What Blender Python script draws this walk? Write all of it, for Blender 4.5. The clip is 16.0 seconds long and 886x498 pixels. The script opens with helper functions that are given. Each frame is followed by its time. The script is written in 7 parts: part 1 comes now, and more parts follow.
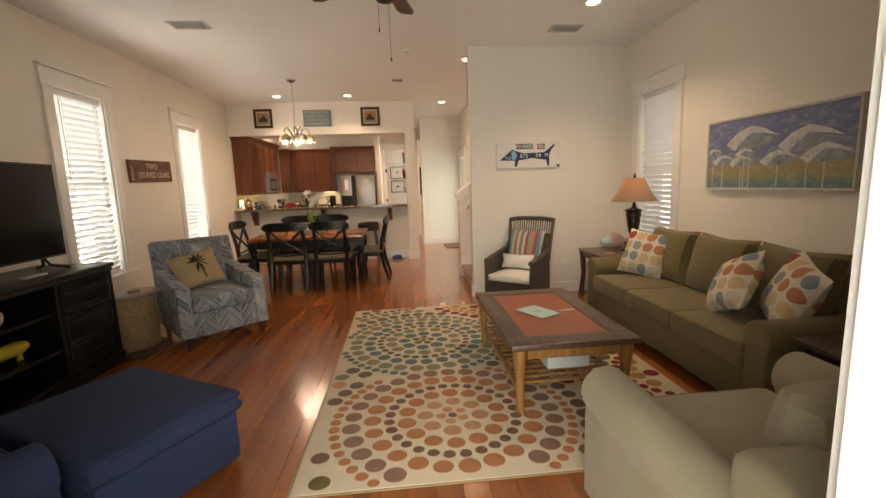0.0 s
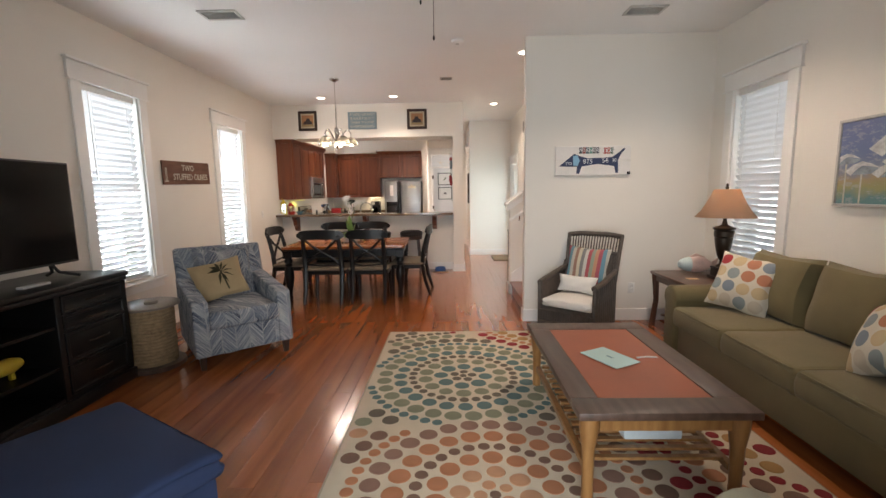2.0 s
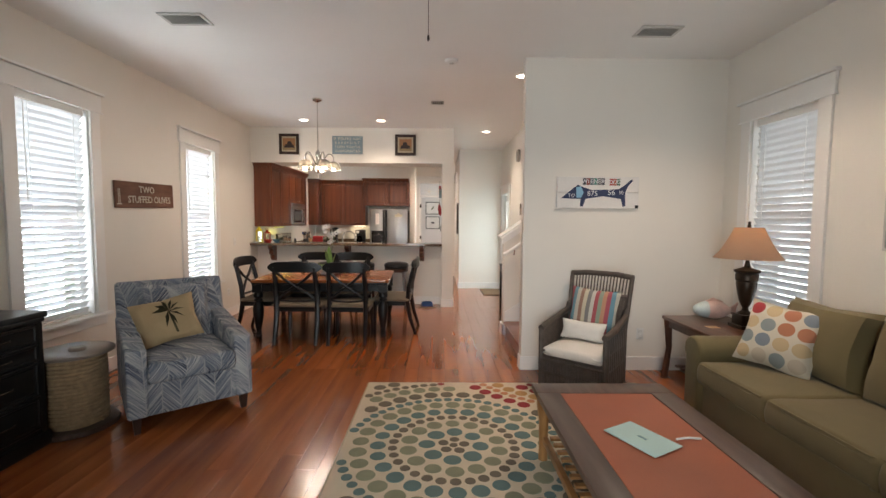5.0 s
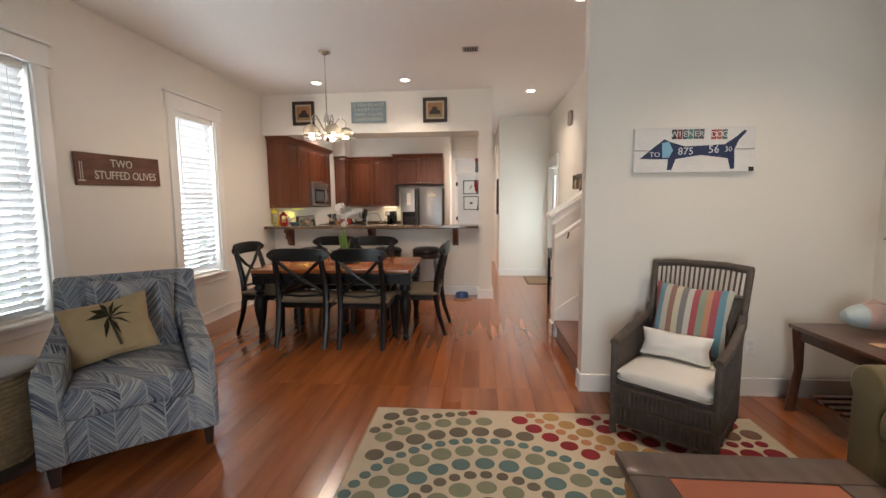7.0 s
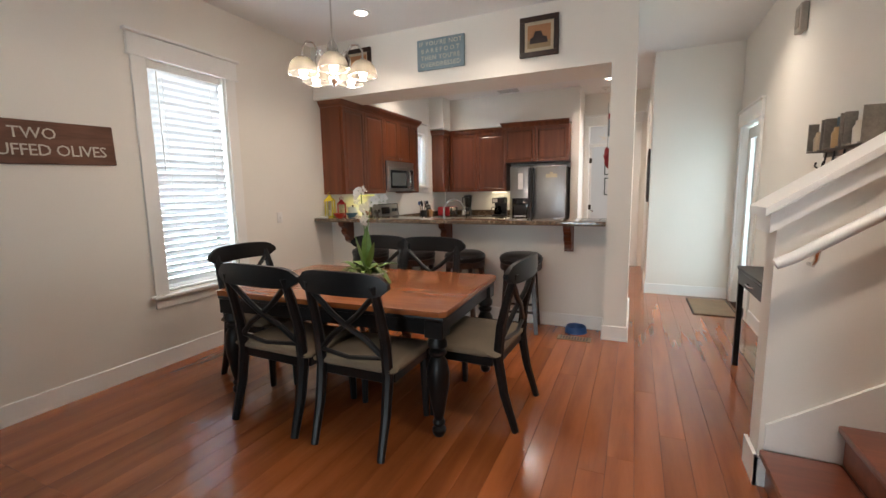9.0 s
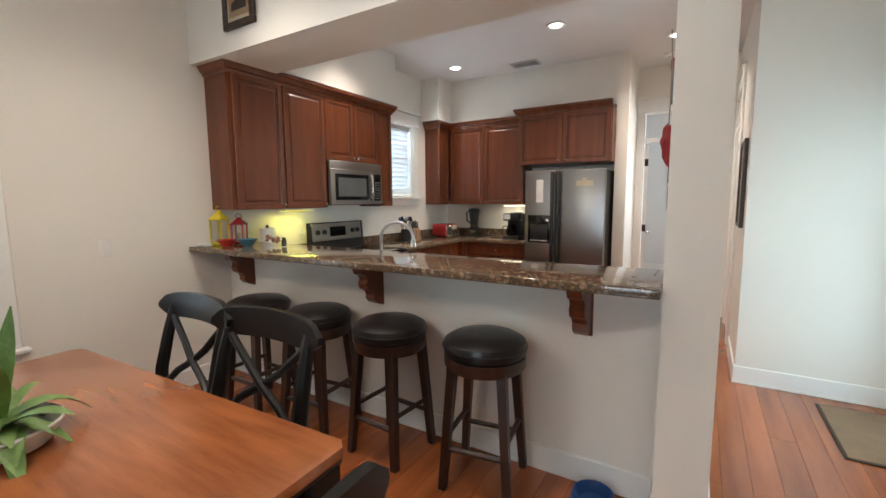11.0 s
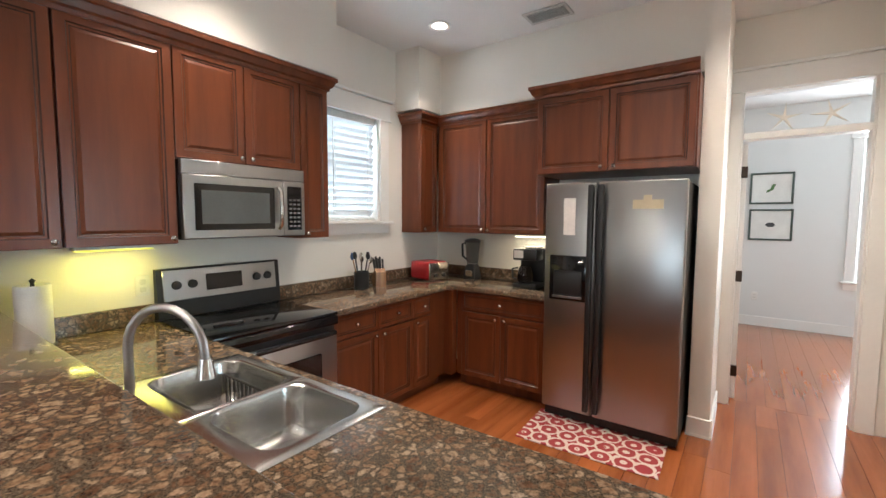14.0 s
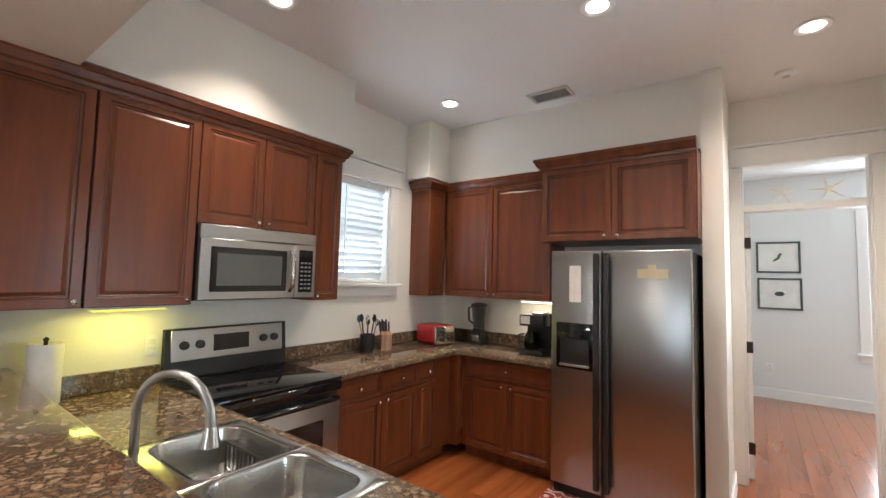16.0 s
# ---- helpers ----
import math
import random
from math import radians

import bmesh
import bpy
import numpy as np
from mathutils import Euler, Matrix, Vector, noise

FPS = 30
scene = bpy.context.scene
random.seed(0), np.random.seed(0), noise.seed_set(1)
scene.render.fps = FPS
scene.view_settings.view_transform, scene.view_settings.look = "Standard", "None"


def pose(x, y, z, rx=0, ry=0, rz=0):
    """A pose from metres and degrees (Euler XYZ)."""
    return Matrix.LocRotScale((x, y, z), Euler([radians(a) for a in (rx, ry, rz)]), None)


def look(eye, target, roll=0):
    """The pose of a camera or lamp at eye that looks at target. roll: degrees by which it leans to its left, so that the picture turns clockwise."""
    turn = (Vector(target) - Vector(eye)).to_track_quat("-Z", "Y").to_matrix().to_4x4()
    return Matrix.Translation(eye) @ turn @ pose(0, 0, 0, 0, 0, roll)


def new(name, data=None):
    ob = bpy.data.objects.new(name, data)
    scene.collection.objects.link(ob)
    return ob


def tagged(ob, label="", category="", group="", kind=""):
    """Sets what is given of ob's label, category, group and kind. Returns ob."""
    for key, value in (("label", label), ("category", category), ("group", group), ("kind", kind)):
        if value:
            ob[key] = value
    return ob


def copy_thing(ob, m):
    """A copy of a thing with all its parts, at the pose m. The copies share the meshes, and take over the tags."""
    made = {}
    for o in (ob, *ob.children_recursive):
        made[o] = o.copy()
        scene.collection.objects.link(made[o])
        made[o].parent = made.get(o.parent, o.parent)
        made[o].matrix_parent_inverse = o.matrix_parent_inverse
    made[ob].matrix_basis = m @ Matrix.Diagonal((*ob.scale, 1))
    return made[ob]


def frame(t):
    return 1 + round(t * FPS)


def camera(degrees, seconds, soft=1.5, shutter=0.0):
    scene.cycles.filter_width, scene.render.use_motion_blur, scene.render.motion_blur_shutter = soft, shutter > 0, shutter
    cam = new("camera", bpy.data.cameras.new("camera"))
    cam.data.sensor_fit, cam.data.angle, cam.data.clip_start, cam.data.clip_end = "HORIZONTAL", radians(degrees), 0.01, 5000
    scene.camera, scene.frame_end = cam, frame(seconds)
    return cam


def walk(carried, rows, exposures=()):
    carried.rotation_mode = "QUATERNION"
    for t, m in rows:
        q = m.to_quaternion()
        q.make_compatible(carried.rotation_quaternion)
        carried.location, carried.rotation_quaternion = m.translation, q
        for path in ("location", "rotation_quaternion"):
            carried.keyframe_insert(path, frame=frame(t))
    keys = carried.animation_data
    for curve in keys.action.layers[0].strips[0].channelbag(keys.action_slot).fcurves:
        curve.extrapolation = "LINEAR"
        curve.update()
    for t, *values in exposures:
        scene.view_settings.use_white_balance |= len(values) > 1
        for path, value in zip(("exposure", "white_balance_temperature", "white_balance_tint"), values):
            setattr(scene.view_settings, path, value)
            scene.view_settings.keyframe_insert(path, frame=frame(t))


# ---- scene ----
cam = camera(92.1, 16.0)
PATH = [
    (0, (0.206, 0.091, 1.444), (0.38, 2.061, 1.147), -2.0),
    (0.5, (0.171, 0.313, 1.46), (0.356, 2.285, 1.18), -1.8),
    (1, (0.203, 0.543, 1.464), (0.231, 2.528, 1.222), -0.6),
    (1.5, (0.251, 0.673, 1.457), (0.21, 2.658, 1.211), -0.3),
    (2, (0.257, 0.696, 1.452), (0.214, 2.678, 1.192), -0.9),
    (2.5, (0.27, 0.852, 1.414), (0.204, 2.83, 1.126), -0.6),
    (3, (0.25, 1.142, 1.452), (0.145, 3.132, 1.28), -0.2),
    (5.5, (0.22, 1.254, 1.477), (0.267, 3.25, 1.35), 0.2),
    (6, (0.236, 1.449, 1.44), (0.283, 3.441, 1.265), -0.2),
    (6.5, (0.282, 1.765, 1.41), (0.237, 3.754, 1.207), -0.2),
    (7, (0.297, 2.235, 1.412), (0.127, 4.217, 1.203), -0.5),
    (7.5, (0.383, 2.796, 1.385), (0.027, 4.752, 1.167), -0.6),
    (8, (0.409, 3.351, 1.385), (-0.175, 5.254, 1.188), -0.5),
    (8.5, (0.44, 3.938, 1.38), (-0.316, 5.778, 1.169), -0.3),
    (9, (0.508, 4.461, 1.39), (-0.303, 6.27, 1.122), -1.0),
    (11.5, (0.308, 7.203, 1.453), (-0.783, 8.863, 1.222), 0.2),
    (12, (0.121, 7.627, 1.467), (-1.008, 9.26, 1.223), 0.5),
    (12.5, (-0.011, 8.011, 1.49), (-1.136, 9.648, 1.256), -0.1),
    (13, (-0.191, 8.322, 1.506), (-1.319, 9.964, 1.324), -0.7),
    (13.5, (-0.228, 8.566, 1.519), (-1.416, 10.165, 1.334), 0.2),
    (14, (-0.214, 8.628, 1.524), (-1.373, 10.251, 1.375), 0.3),
    (14.5, (-0.206, 8.646, 1.519), (-1.345, 10.287, 1.419), 0.5),
    (15, (-0.2, 8.634, 1.526), (-1.34, 10.277, 1.52), 0.8),
    (15.5, (-0.198, 8.606, 1.551), (-1.358, 10.231, 1.653), 1.1),
    (16, (-0.184, 8.588, 1.559), (-1.374, 10.19, 1.69), 1.4),
]
EXPOSURES = [(0.0, -0.20, 9100, 22), (0.5, -0.04, 7250, 20), (0.95, 0.0, 6950, 20), (3.2, 0.02, 6850, 19), (5.5, -0.13, 6900, 18), (8.0, -0.15, 6850, 18), (9.0, -0.18, 6400, 15), (11.5, 0.02, 6100, 11), (12.5, 0.20, 6150, 12), (14.0, 0.10, 6100, 12), (16.0, 0.02, 6150, 12)]
walk(cam, [(t, look(eye, target, roll)) for t, eye, target, roll in PATH], EXPOSURES)

# ---- light ----
world = bpy.data.worlds.new("sky")
scene.world = world
world.use_nodes = True
_bg = world.node_tree.nodes["Background"]
_sky = world.node_tree.nodes.new("ShaderNodeTexSky")
_sky.sky_type, _sky.sun_disc = "NISHITA", False
_sky.sun_elevation, _sky.sun_rotation = radians(54), radians(10)
_bg.inputs["Strength"].default_value = 0.12
world.node_tree.links.new(_sky.outputs[0], _bg.inputs["Color"])


def lamp(name, kind, m, energy, colour, **more):
    data = bpy.data.lights.new(name, kind)
    data.energy, data.color = energy, colour
    if "size" in more:
        data.shape, data.size, data.size_y = "RECTANGLE", more["size"][0], more["size"][1]
    if "radius" in more:
        data.shadow_soft_size = more["radius"]
    if "spread" in more:
        data.spot_size, data.spot_blend = radians(more["spread"]), 1.0
    ob = new(name, data)
    ob.matrix_world = m
    return ob


DAY, WARM = (0.80, 0.95, 1.0), (1.0, 0.86, 0.69)
sun = lamp("sun", "SUN", look((0, 0, 0), (-0.12, -0.70, -1.0)), 2.5, (1.0, 0.95, 0.86))
sun.data.angle = radians(0.5)


def toward(x, y, z, dx, dy, dz=0.0):
    return look((x, y, z), (x + dx, y + dy, z + dz))


lamp("window_daylight", "AREA", toward(-3.32, 4.86, 1.55, 1, 0), 58, DAY, size=(0.8, 1.95))
lamp("window_daylight", "AREA", toward(-3.32, 7.03, 1.55, 1, 0), 82, DAY, size=(0.8, 1.95))
lamp("window_daylight", "AREA", toward(-3.32, 11.19, 1.95, 1, 0), 44, DAY, size=(0.7, 1.0))
lamp("window_daylight", "AREA", toward(3.37, 4.725, 1.55, -1, 0), 18, DAY, size=(0.75, 1.9))
lamp("door_daylight", "AREA", toward(1.98, 10.15, 1.15, -1, 0), 34, (0.70, 0.95, 1.0), size=(0.85, 2.0))
lamp("window_daylight", "AREA", toward(1.315, 16.155, 1.63, 0, -1), 95, (0.88, 0.97, 1.0), size=(0.74, 1.78))

lamp("door_daylight", "AREA", toward(0.17, -0.95, 1.3, 0.06, 1, -0.12), 235, DAY, size=(2.2, 2.2))

# ---- materials ----
MATS = {}


def rgb(c):
    return (c[0], c[1], c[2], 1.0)


class Nodes:
    def __init__(self, name, rough=0.5, metal=0.0):
        self.mat = bpy.data.materials.new(name)
        self.mat.use_nodes = True
        self.tree = self.mat.node_tree
        self.bsdf = self.tree.nodes["Principled BSDF"]
        self.bsdf.inputs["Roughness"].default_value = rough
        self.bsdf.inputs["Metallic"].default_value = metal

    def add(self, kind, **inputs):
        n = self.tree.nodes.new(kind)
        for k, v in inputs.items():
            key = k.replace("_", " ")
            if isinstance(v, bpy.types.NodeSocket):
                self.tree.links.new(v, n.inputs[key])
            else:
                n.inputs[key].default_value = v
        return n

    def link(self, a, b):
        self.tree.links.new(a, b)

    def math(self, op, a, b=0.0, c=0.0):
        n = self.tree.nodes.new("ShaderNodeMath")
        n.operation = op
        for i, v in enumerate((a, b, c)):
            if isinstance(v, bpy.types.NodeSocket):
                self.tree.links.new(v, n.inputs[i])
            else:
                n.inputs[i].default_value = v
        return n.outputs[0]

    def ramp(self, fac, stops):
        n = self.tree.nodes.new("ShaderNodeValToRGB")
        e = n.color_ramp.elements
        while len(e) < len(stops):
            e.new(0.5)
        for el, (p, c) in zip(e, stops):
            el.position, el.color = p, rgb(c)
        self.tree.links.new(fac, n.inputs[0])
        return n.outputs[0]

    def mix(self, fac, a, b, mode="MIX"):
        n = self.tree.nodes.new("ShaderNodeMix")
        n.data_type, n.blend_type = "RGBA", mode
        for i, v in ((0, fac), (6, a), (7, b)):
            if isinstance(v, bpy.types.NodeSocket):
                self.tree.links.new(v, n.inputs[i])
            else:
                n.inputs[i].default_value = v if i == 0 else rgb(v)
        return n.outputs[2]

    def coords(self, space="Object", scale=(1, 1, 1), turn=(0, 0, 0)):
        if space == "World":
            src = self.tree.nodes.new("ShaderNodeNewGeometry").outputs["Position"]
        else:
            src = self.tree.nodes.new("ShaderNodeTexCoord").outputs[space]
        m = self.tree.nodes.new("ShaderNodeMapping")
        m.inputs["Scale"].default_value = scale
        m.inputs["Rotation"].default_value = [radians(a) for a in turn]
        self.tree.links.new(src, m.inputs["Vector"])
        return m.outputs[0]

    def noise(self, vec, scale, detail=4.0, rough=0.55, out="Fac"):
        n = self.add("ShaderNodeTexNoise", Vector=vec, Scale=scale, Detail=detail, Roughness=rough)
        return n.outputs[out]

    def colour(self, sock):
        self.link(sock, self.bsdf.inputs["Base Color"])

    def bump(self, height, strength=0.2, distance=0.002):
        n = self.add("ShaderNodeBump", Height=height, Strength=strength, Distance=distance)
        self.link(n.outputs[0], self.bsdf.inputs["Normal"])


def plain(name, c, rough=0.5, metal=0.0, vary=0.12, scale=6.0, fine=90.0, bump=0.12, space="World", coat=0.0, sheen=0.0):
    """A surface of one colour with uneven tone at two scales and fine relief."""
    if name in MATS:
        return MATS[name]
    n = Nodes(name, rough, metal)
    v = n.coords(space)
    big, small = n.noise(v, scale, 3.0), n.noise(v, fine, 5.0)
    lo, hi = [x * (1 - vary) for x in c], [min(1.0, x * (1 + vary)) for x in c]
    both = n.math("ADD", n.math("MULTIPLY", big, 0.6), n.math("MULTIPLY", small, 0.4))
    n.colour(n.ramp(both, [(0.3, lo), (0.7, hi)]))
    if bump:
        n.bump(small, bump)
    rr = n.math("ADD", n.math("MULTIPLY", big, 0.16 * rough), rough * 0.92)
    n.link(rr, n.bsdf.inputs["Roughness"])
    if coat:
        n.bsdf.inputs["Coat Weight"].default_value = coat
        n.bsdf.inputs["Coat Roughness"].default_value = 0.12
    if sheen:
        n.bsdf.inputs["Sheen Weight"].default_value = sheen
    MATS[name] = n.mat
    return n.mat


def glow(name, c, strength):
    n = Nodes(name, 0.5)
    n.bsdf.inputs["Base Color"].default_value = rgb(c)
    n.bsdf.inputs["Emission Color"].default_value = rgb(c)
    n.bsdf.inputs["Emission Strength"].default_value = strength
    MATS[name] = n.mat
    return n.mat


def wood(name, dark, light, rough=0.35, stretch=(14, 14, 1.2), space="Object", coat=0.25, vary_each=False):
    n = Nodes(name, rough)
    v = n.coords(space, stretch)
    if vary_each:
        info = n.tree.nodes.new("ShaderNodeObjectInfo")
        off = n.tree.nodes.new("ShaderNodeVectorMath")
        off.operation = "MULTIPLY_ADD"
        n.link(info.outputs["Random"], off.inputs[0])
        off.inputs[1].default_value = (37, 19, 53)
        n.link(v, off.inputs[2])
        v = off.outputs[0]
    grain = n.noise(v, 3.0, 8.0, 0.65)
    wav = n.add("ShaderNodeTexWave", Vector=v, Scale=0.5, Distortion=7.0, Detail=3.0)
    f = n.math("ADD", n.math("MULTIPLY", grain, 0.85), n.math("MULTIPLY", wav.outputs["Fac"], 0.15))
    col = n.ramp(f, [(0.28, dark), (0.72, light)])
    if vary_each:
        tone = n.math("MULTIPLY_ADD", info.outputs["Random"], 0.34, 0.80)
        g = n.tree.nodes.new("ShaderNodeCombineColor")
        for i in range(3):
            n.link(tone, g.inputs[i])
        col = n.mix(1.0, col, g.outputs[0], "MULTIPLY")
    n.colour(col)
    n.bump(grain, 0.1, 0.001)
    n.bsdf.inputs["Coat Weight"].default_value = coat
    n.bsdf.inputs["Coat Roughness"].default_value = 0.15
    MATS[name] = n.mat
    return n.mat


WALL = plain("wall_paint", (0.80, 0.765, 0.70), 0.6, vary=0.03, scale=1.2, fine=140, bump=0.05)
CEIL = plain("ceiling_paint", (0.80, 0.79, 0.77), 0.75, vary=0.03, scale=1.0, fine=120, bump=0.06)
TRIM = plain("trim_paint", (0.84, 0.83, 0.80), 0.35, vary=0.03, scale=3, fine=60, bump=0.03)
GREYWALL = plain("bedroom_paint", (0.76, 0.77, 0.755), 0.6, vary=0.03, scale=1.2, fine=140, bump=0.05)
FLOOR = wood("pine_plank", (0.225, 0.058, 0.0155), (0.38, 0.116, 0.034), 0.20, (3.5, 0.35, 3.5), "World", 0.45, True)
FLOOR.node_tree.nodes["Principled BSDF"].inputs["Coat Roughness"].default_value = 0.12
CHERRY = wood("cherry_cabinet", (0.092, 0.021, 0.0065), (0.180, 0.048, 0.0145), 0.33, (5, 5, 0.5), "World", 0.15)
# Darker cherry tone for the groove faces of the cabinet fronts.
GROOVECHERRY = wood("dark_groove_cherry", (0.030, 0.008, 0.003), (0.062, 0.017, 0.006), 0.4, (5, 5, 0.5), "World", 0.1)
TREAD = wood("stained_tread", (0.12, 0.03, 0.014), (0.23, 0.062, 0.028), 0.3, (1.2, 9, 9), "World", 0.3)
TABLETOP = wood("honey_table_top", (0.22, 0.062, 0.018), (0.36, 0.12, 0.036), 0.25, (1.0, 9, 9), "World", 0.4)
ESPRESSO = wood("espresso_wood", (0.022, 0.011, 0.008), (0.05, 0.024, 0.016), 0.35, (9, 9, 1.4), "Object", 0.2)
BLACKWOOD = plain("black_paint_wood", (0.008, 0.0075, 0.0075), 0.36, vary=0.35, scale=9, fine=70, bump=0.05)
BLACKWOOD.node_tree.nodes["Principled BSDF"].inputs["Specular IOR Level"].default_value = 0.3
WALNUT = wood("grey_brown_table", (0.055, 0.03, 0.02), (0.12, 0.07, 0.05), 0.42, (9, 1.2, 9), "World", 0.15)
HONEY = wood("honey_leg", (0.20, 0.085, 0.025), (0.36, 0.18, 0.06), 0.4, (10, 10, 1.3), "Object", 0.2)
LEATHERINSET = plain("terracotta_leather", (0.36, 0.095, 0.04), 0.42, vary=0.14, scale=3, fine=160, bump=0.1)
GREENFAB = plain("olive_fabric", (0.158, 0.124, 0.056), 0.9, vary=0.16, scale=4, fine=320, bump=0.5, sheen=0.12)
SAGEFAB = plain("sage_fabric", (0.33, 0.295, 0.20), 0.9, vary=0.12, scale=4, fine=320, bump=0.5, sheen=0.15)
NAVYFAB = plain("navy_fabric", (0.016, 0.032, 0.085), 0.92, vary=0.2, scale=4, fine=320, bump=0.5)
TAUPEFAB = plain("taupe_seat_fabric", (0.20, 0.155, 0.105), 0.9, vary=0.15, scale=6, fine=320, bump=0.4)
BLACKLEATHER = plain("black_leather", (0.010, 0.008, 0.008), 0.34, vary=0.3, scale=8, fine=120, bump=0.2)
WICKER = plain("dark_wicker", (0.085, 0.066, 0.054), 0.6, vary=0.4, scale=20, fine=150, bump=0.5)
CREAM = plain("cream_canvas", (0.78, 0.74, 0.68), 0.9, vary=0.06, scale=5, fine=260, bump=0.4)
STEEL = plain("brushed_steel", (0.44, 0.44, 0.435), 0.31, 1.0, vary=0.06, scale=3, fine=200, bump=0.02)
SINKSTEEL = plain("sink_steel", (0.60, 0.60, 0.59), 0.2, 1.0, vary=0.06, scale=4, fine=200, bump=0.03)
DARKSTEEL = plain("fridge_steel", (0.37, 0.365, 0.36), 0.31, 1.0, vary=0.05, scale=2, fine=200, bump=0.02)
CHROME = plain("satin_nickel", (0.62, 0.60, 0.57), 0.2, 1.0, vary=0.05, bump=0.0)
BRONZE = plain("dark_bronze", (0.05, 0.035, 0.025), 0.4, 0.7, vary=0.3, bump=0.1)
BLACKGLOSS = plain("black_glass", (0.006, 0.006, 0.007), 0.08, vary=0.1, bump=0.0)
BLACKMATT = plain("black_plastic", (0.014, 0.014, 0.015), 0.45, vary=0.2, bump=0.05)
SCREEN = plain("dark_screen", (0.004, 0.004, 0.005), 0.12, vary=0.1, bump=0.0)
SCREEN.node_tree.nodes["Principled BSDF"].inputs["Specular IOR Level"].default_value = 0.18
WHITEPL = plain("white_plastic", (0.80, 0.79, 0.76), 0.4, vary=0.03, bump=0.0)
GREYMETAL = plain("grey_vent_paint", (0.55, 0.54, 0.51), 0.5, vary=0.05, bump=0.0)
ROPE = plain("rope_fibre", (0.36, 0.25, 0.14), 0.9, vary=0.35, scale=30, fine=200, bump=0.7)


def bars_material(name, colours, count, axis=0, rough=0.9):
    """Woven stripes along one axis of the generated box."""
    n = Nodes(name, rough)
    sep = n.tree.nodes.new("ShaderNodeSeparateXYZ")
    n.link(n.coords("Generated"), sep.inputs[0])
    f = n.math("MULTIPLY", sep.outputs[axis], 0.999)
    node = n.tree.nodes.new("ShaderNodeValToRGB")
    node.color_ramp.interpolation = "CONSTANT"
    e = node.color_ramp.elements
    while len(e) < count:
        e.new(0.5)
    for i in range(count):
        e[i].position, e[i].color = i / count, rgb(colours[i % len(colours)])
    n.link(f, node.inputs[0])
    weave = n.noise(n.coords("Object"), 300, 3)
    n.colour(n.mix(0.18, node.outputs[0], (0.3, 0.28, 0.25)))
    n.bump(weave, 0.5)
    MATS[name] = n.mat
    return n.mat


def granite():
    n = Nodes("brown_granite", 0.08)
    v = n.coords("World")
    grain, patch = n.noise(v, 190, 7, 0.78), n.noise(v, 5, 3)

    def warped(scale, amount):
        warp = n.add("ShaderNodeTexNoise", Vector=v, Scale=scale, Detail=4.0, Roughness=0.65)
        vv = n.tree.nodes.new("ShaderNodeVectorMath")
        vv.operation = "MULTIPLY_ADD"
        n.link(warp.outputs["Color"], vv.inputs[0])
        vv.inputs[1].default_value = (amount, amount, amount)
        n.link(v, vv.inputs[2])
        return vv.outputs[0]

    def cells(vec, scale):
        cell = n.add("ShaderNodeTexVoronoi", Vector=vec, Scale=scale, Randomness=1.0)
        sep = n.tree.nodes.new("ShaderNodeSeparateColor")
        n.link(cell.outputs["Color"], sep.inputs[0])
        return cell.outputs["Distance"], sep.outputs[0]

    vec = warped(14.0, 0.05)
    edge = n.add("ShaderNodeTexVoronoi", Vector=vec, Scale=35.0, Randomness=1.0)
    edge.feature = "DISTANCE_TO_EDGE"
    big, tone = cells(vec, 35.0)
    small, tone2 = cells(warped(50.0, 0.02), 95.0)
    mottle = n.noise(v, 75, 5, 0.7)
    tone = n.math("ADD", n.math("MULTIPLY", tone, 0.62), n.math("MULTIPLY_ADD", tone2, 0.16, n.math("MULTIPLY", patch, 0.22)))
    stone = n.ramp(tone, [(0.10, (0.060, 0.036, 0.024)), (0.28, (0.19, 0.108, 0.064)), (0.58, (0.31, 0.205, 0.125)), (0.88, (0.44, 0.335, 0.235))])
    dull = n.ramp(mottle, [(0.36, (0.42, 0.38, 0.36)), (0.60, (1, 1, 1))])
    body = n.mix(1.0, stone, dull, "MULTIPLY")
    speck = n.ramp(grain, [(0.36, (0.008, 0.007, 0.006)), (0.64, (0.17, 0.13, 0.09))])
    fade = n.math("ADD", edge.outputs["Distance"], n.math("MULTIPLY_ADD", mottle, 0.24, n.math("MULTIPLY_ADD", tone2, 0.10, n.math("MULTIPLY_ADD", patch, 0.12, -0.265))))
    ring = n.ramp(fade, [(0.02, (0, 0, 0)), (0.16, (1, 1, 1))])
    bw = n.tree.nodes.new("ShaderNodeRGBToBW")
    n.link(ring, bw.inputs[0])
    n.colour(n.mix(bw.outputs[0], speck, body))
    MATS["granite"] = n.mat
    return n.mat


GRANITE = granite()


def slat_material():
    """Thin white slats that let some daylight through."""
    n = Nodes("blind_slat", 0.5)
    n.bsdf.inputs["Base Color"].default_value = (0.86, 0.87, 0.88, 1)
    t = n.add("ShaderNodeBsdfTranslucent", Color=(0.66, 0.86, 0.95, 1))
    m = n.add("ShaderNodeMixShader", Fac=0.06)
    out = n.tree.nodes["Material Output"]
    n.link(n.bsdf.outputs[0], m.inputs[1])
    n.link(t.outputs[0], m.inputs[2])
    n.link(m.outputs[0], out.inputs["Surface"])
    return n.mat


SLAT = slat_material()


def glass_material(name, c=(1, 1, 1), rough=0.0):
    n = Nodes(name, rough)
    n.bsdf.inputs["Base Color"].default_value = rgb(c)
    n.bsdf.inputs["Transmission Weight"].default_value = 1.0
    n.bsdf.inputs["IOR"].default_value = 1.45
    MATS[name] = n.mat
    return n.mat


GLASS = glass_material("clear_glass")


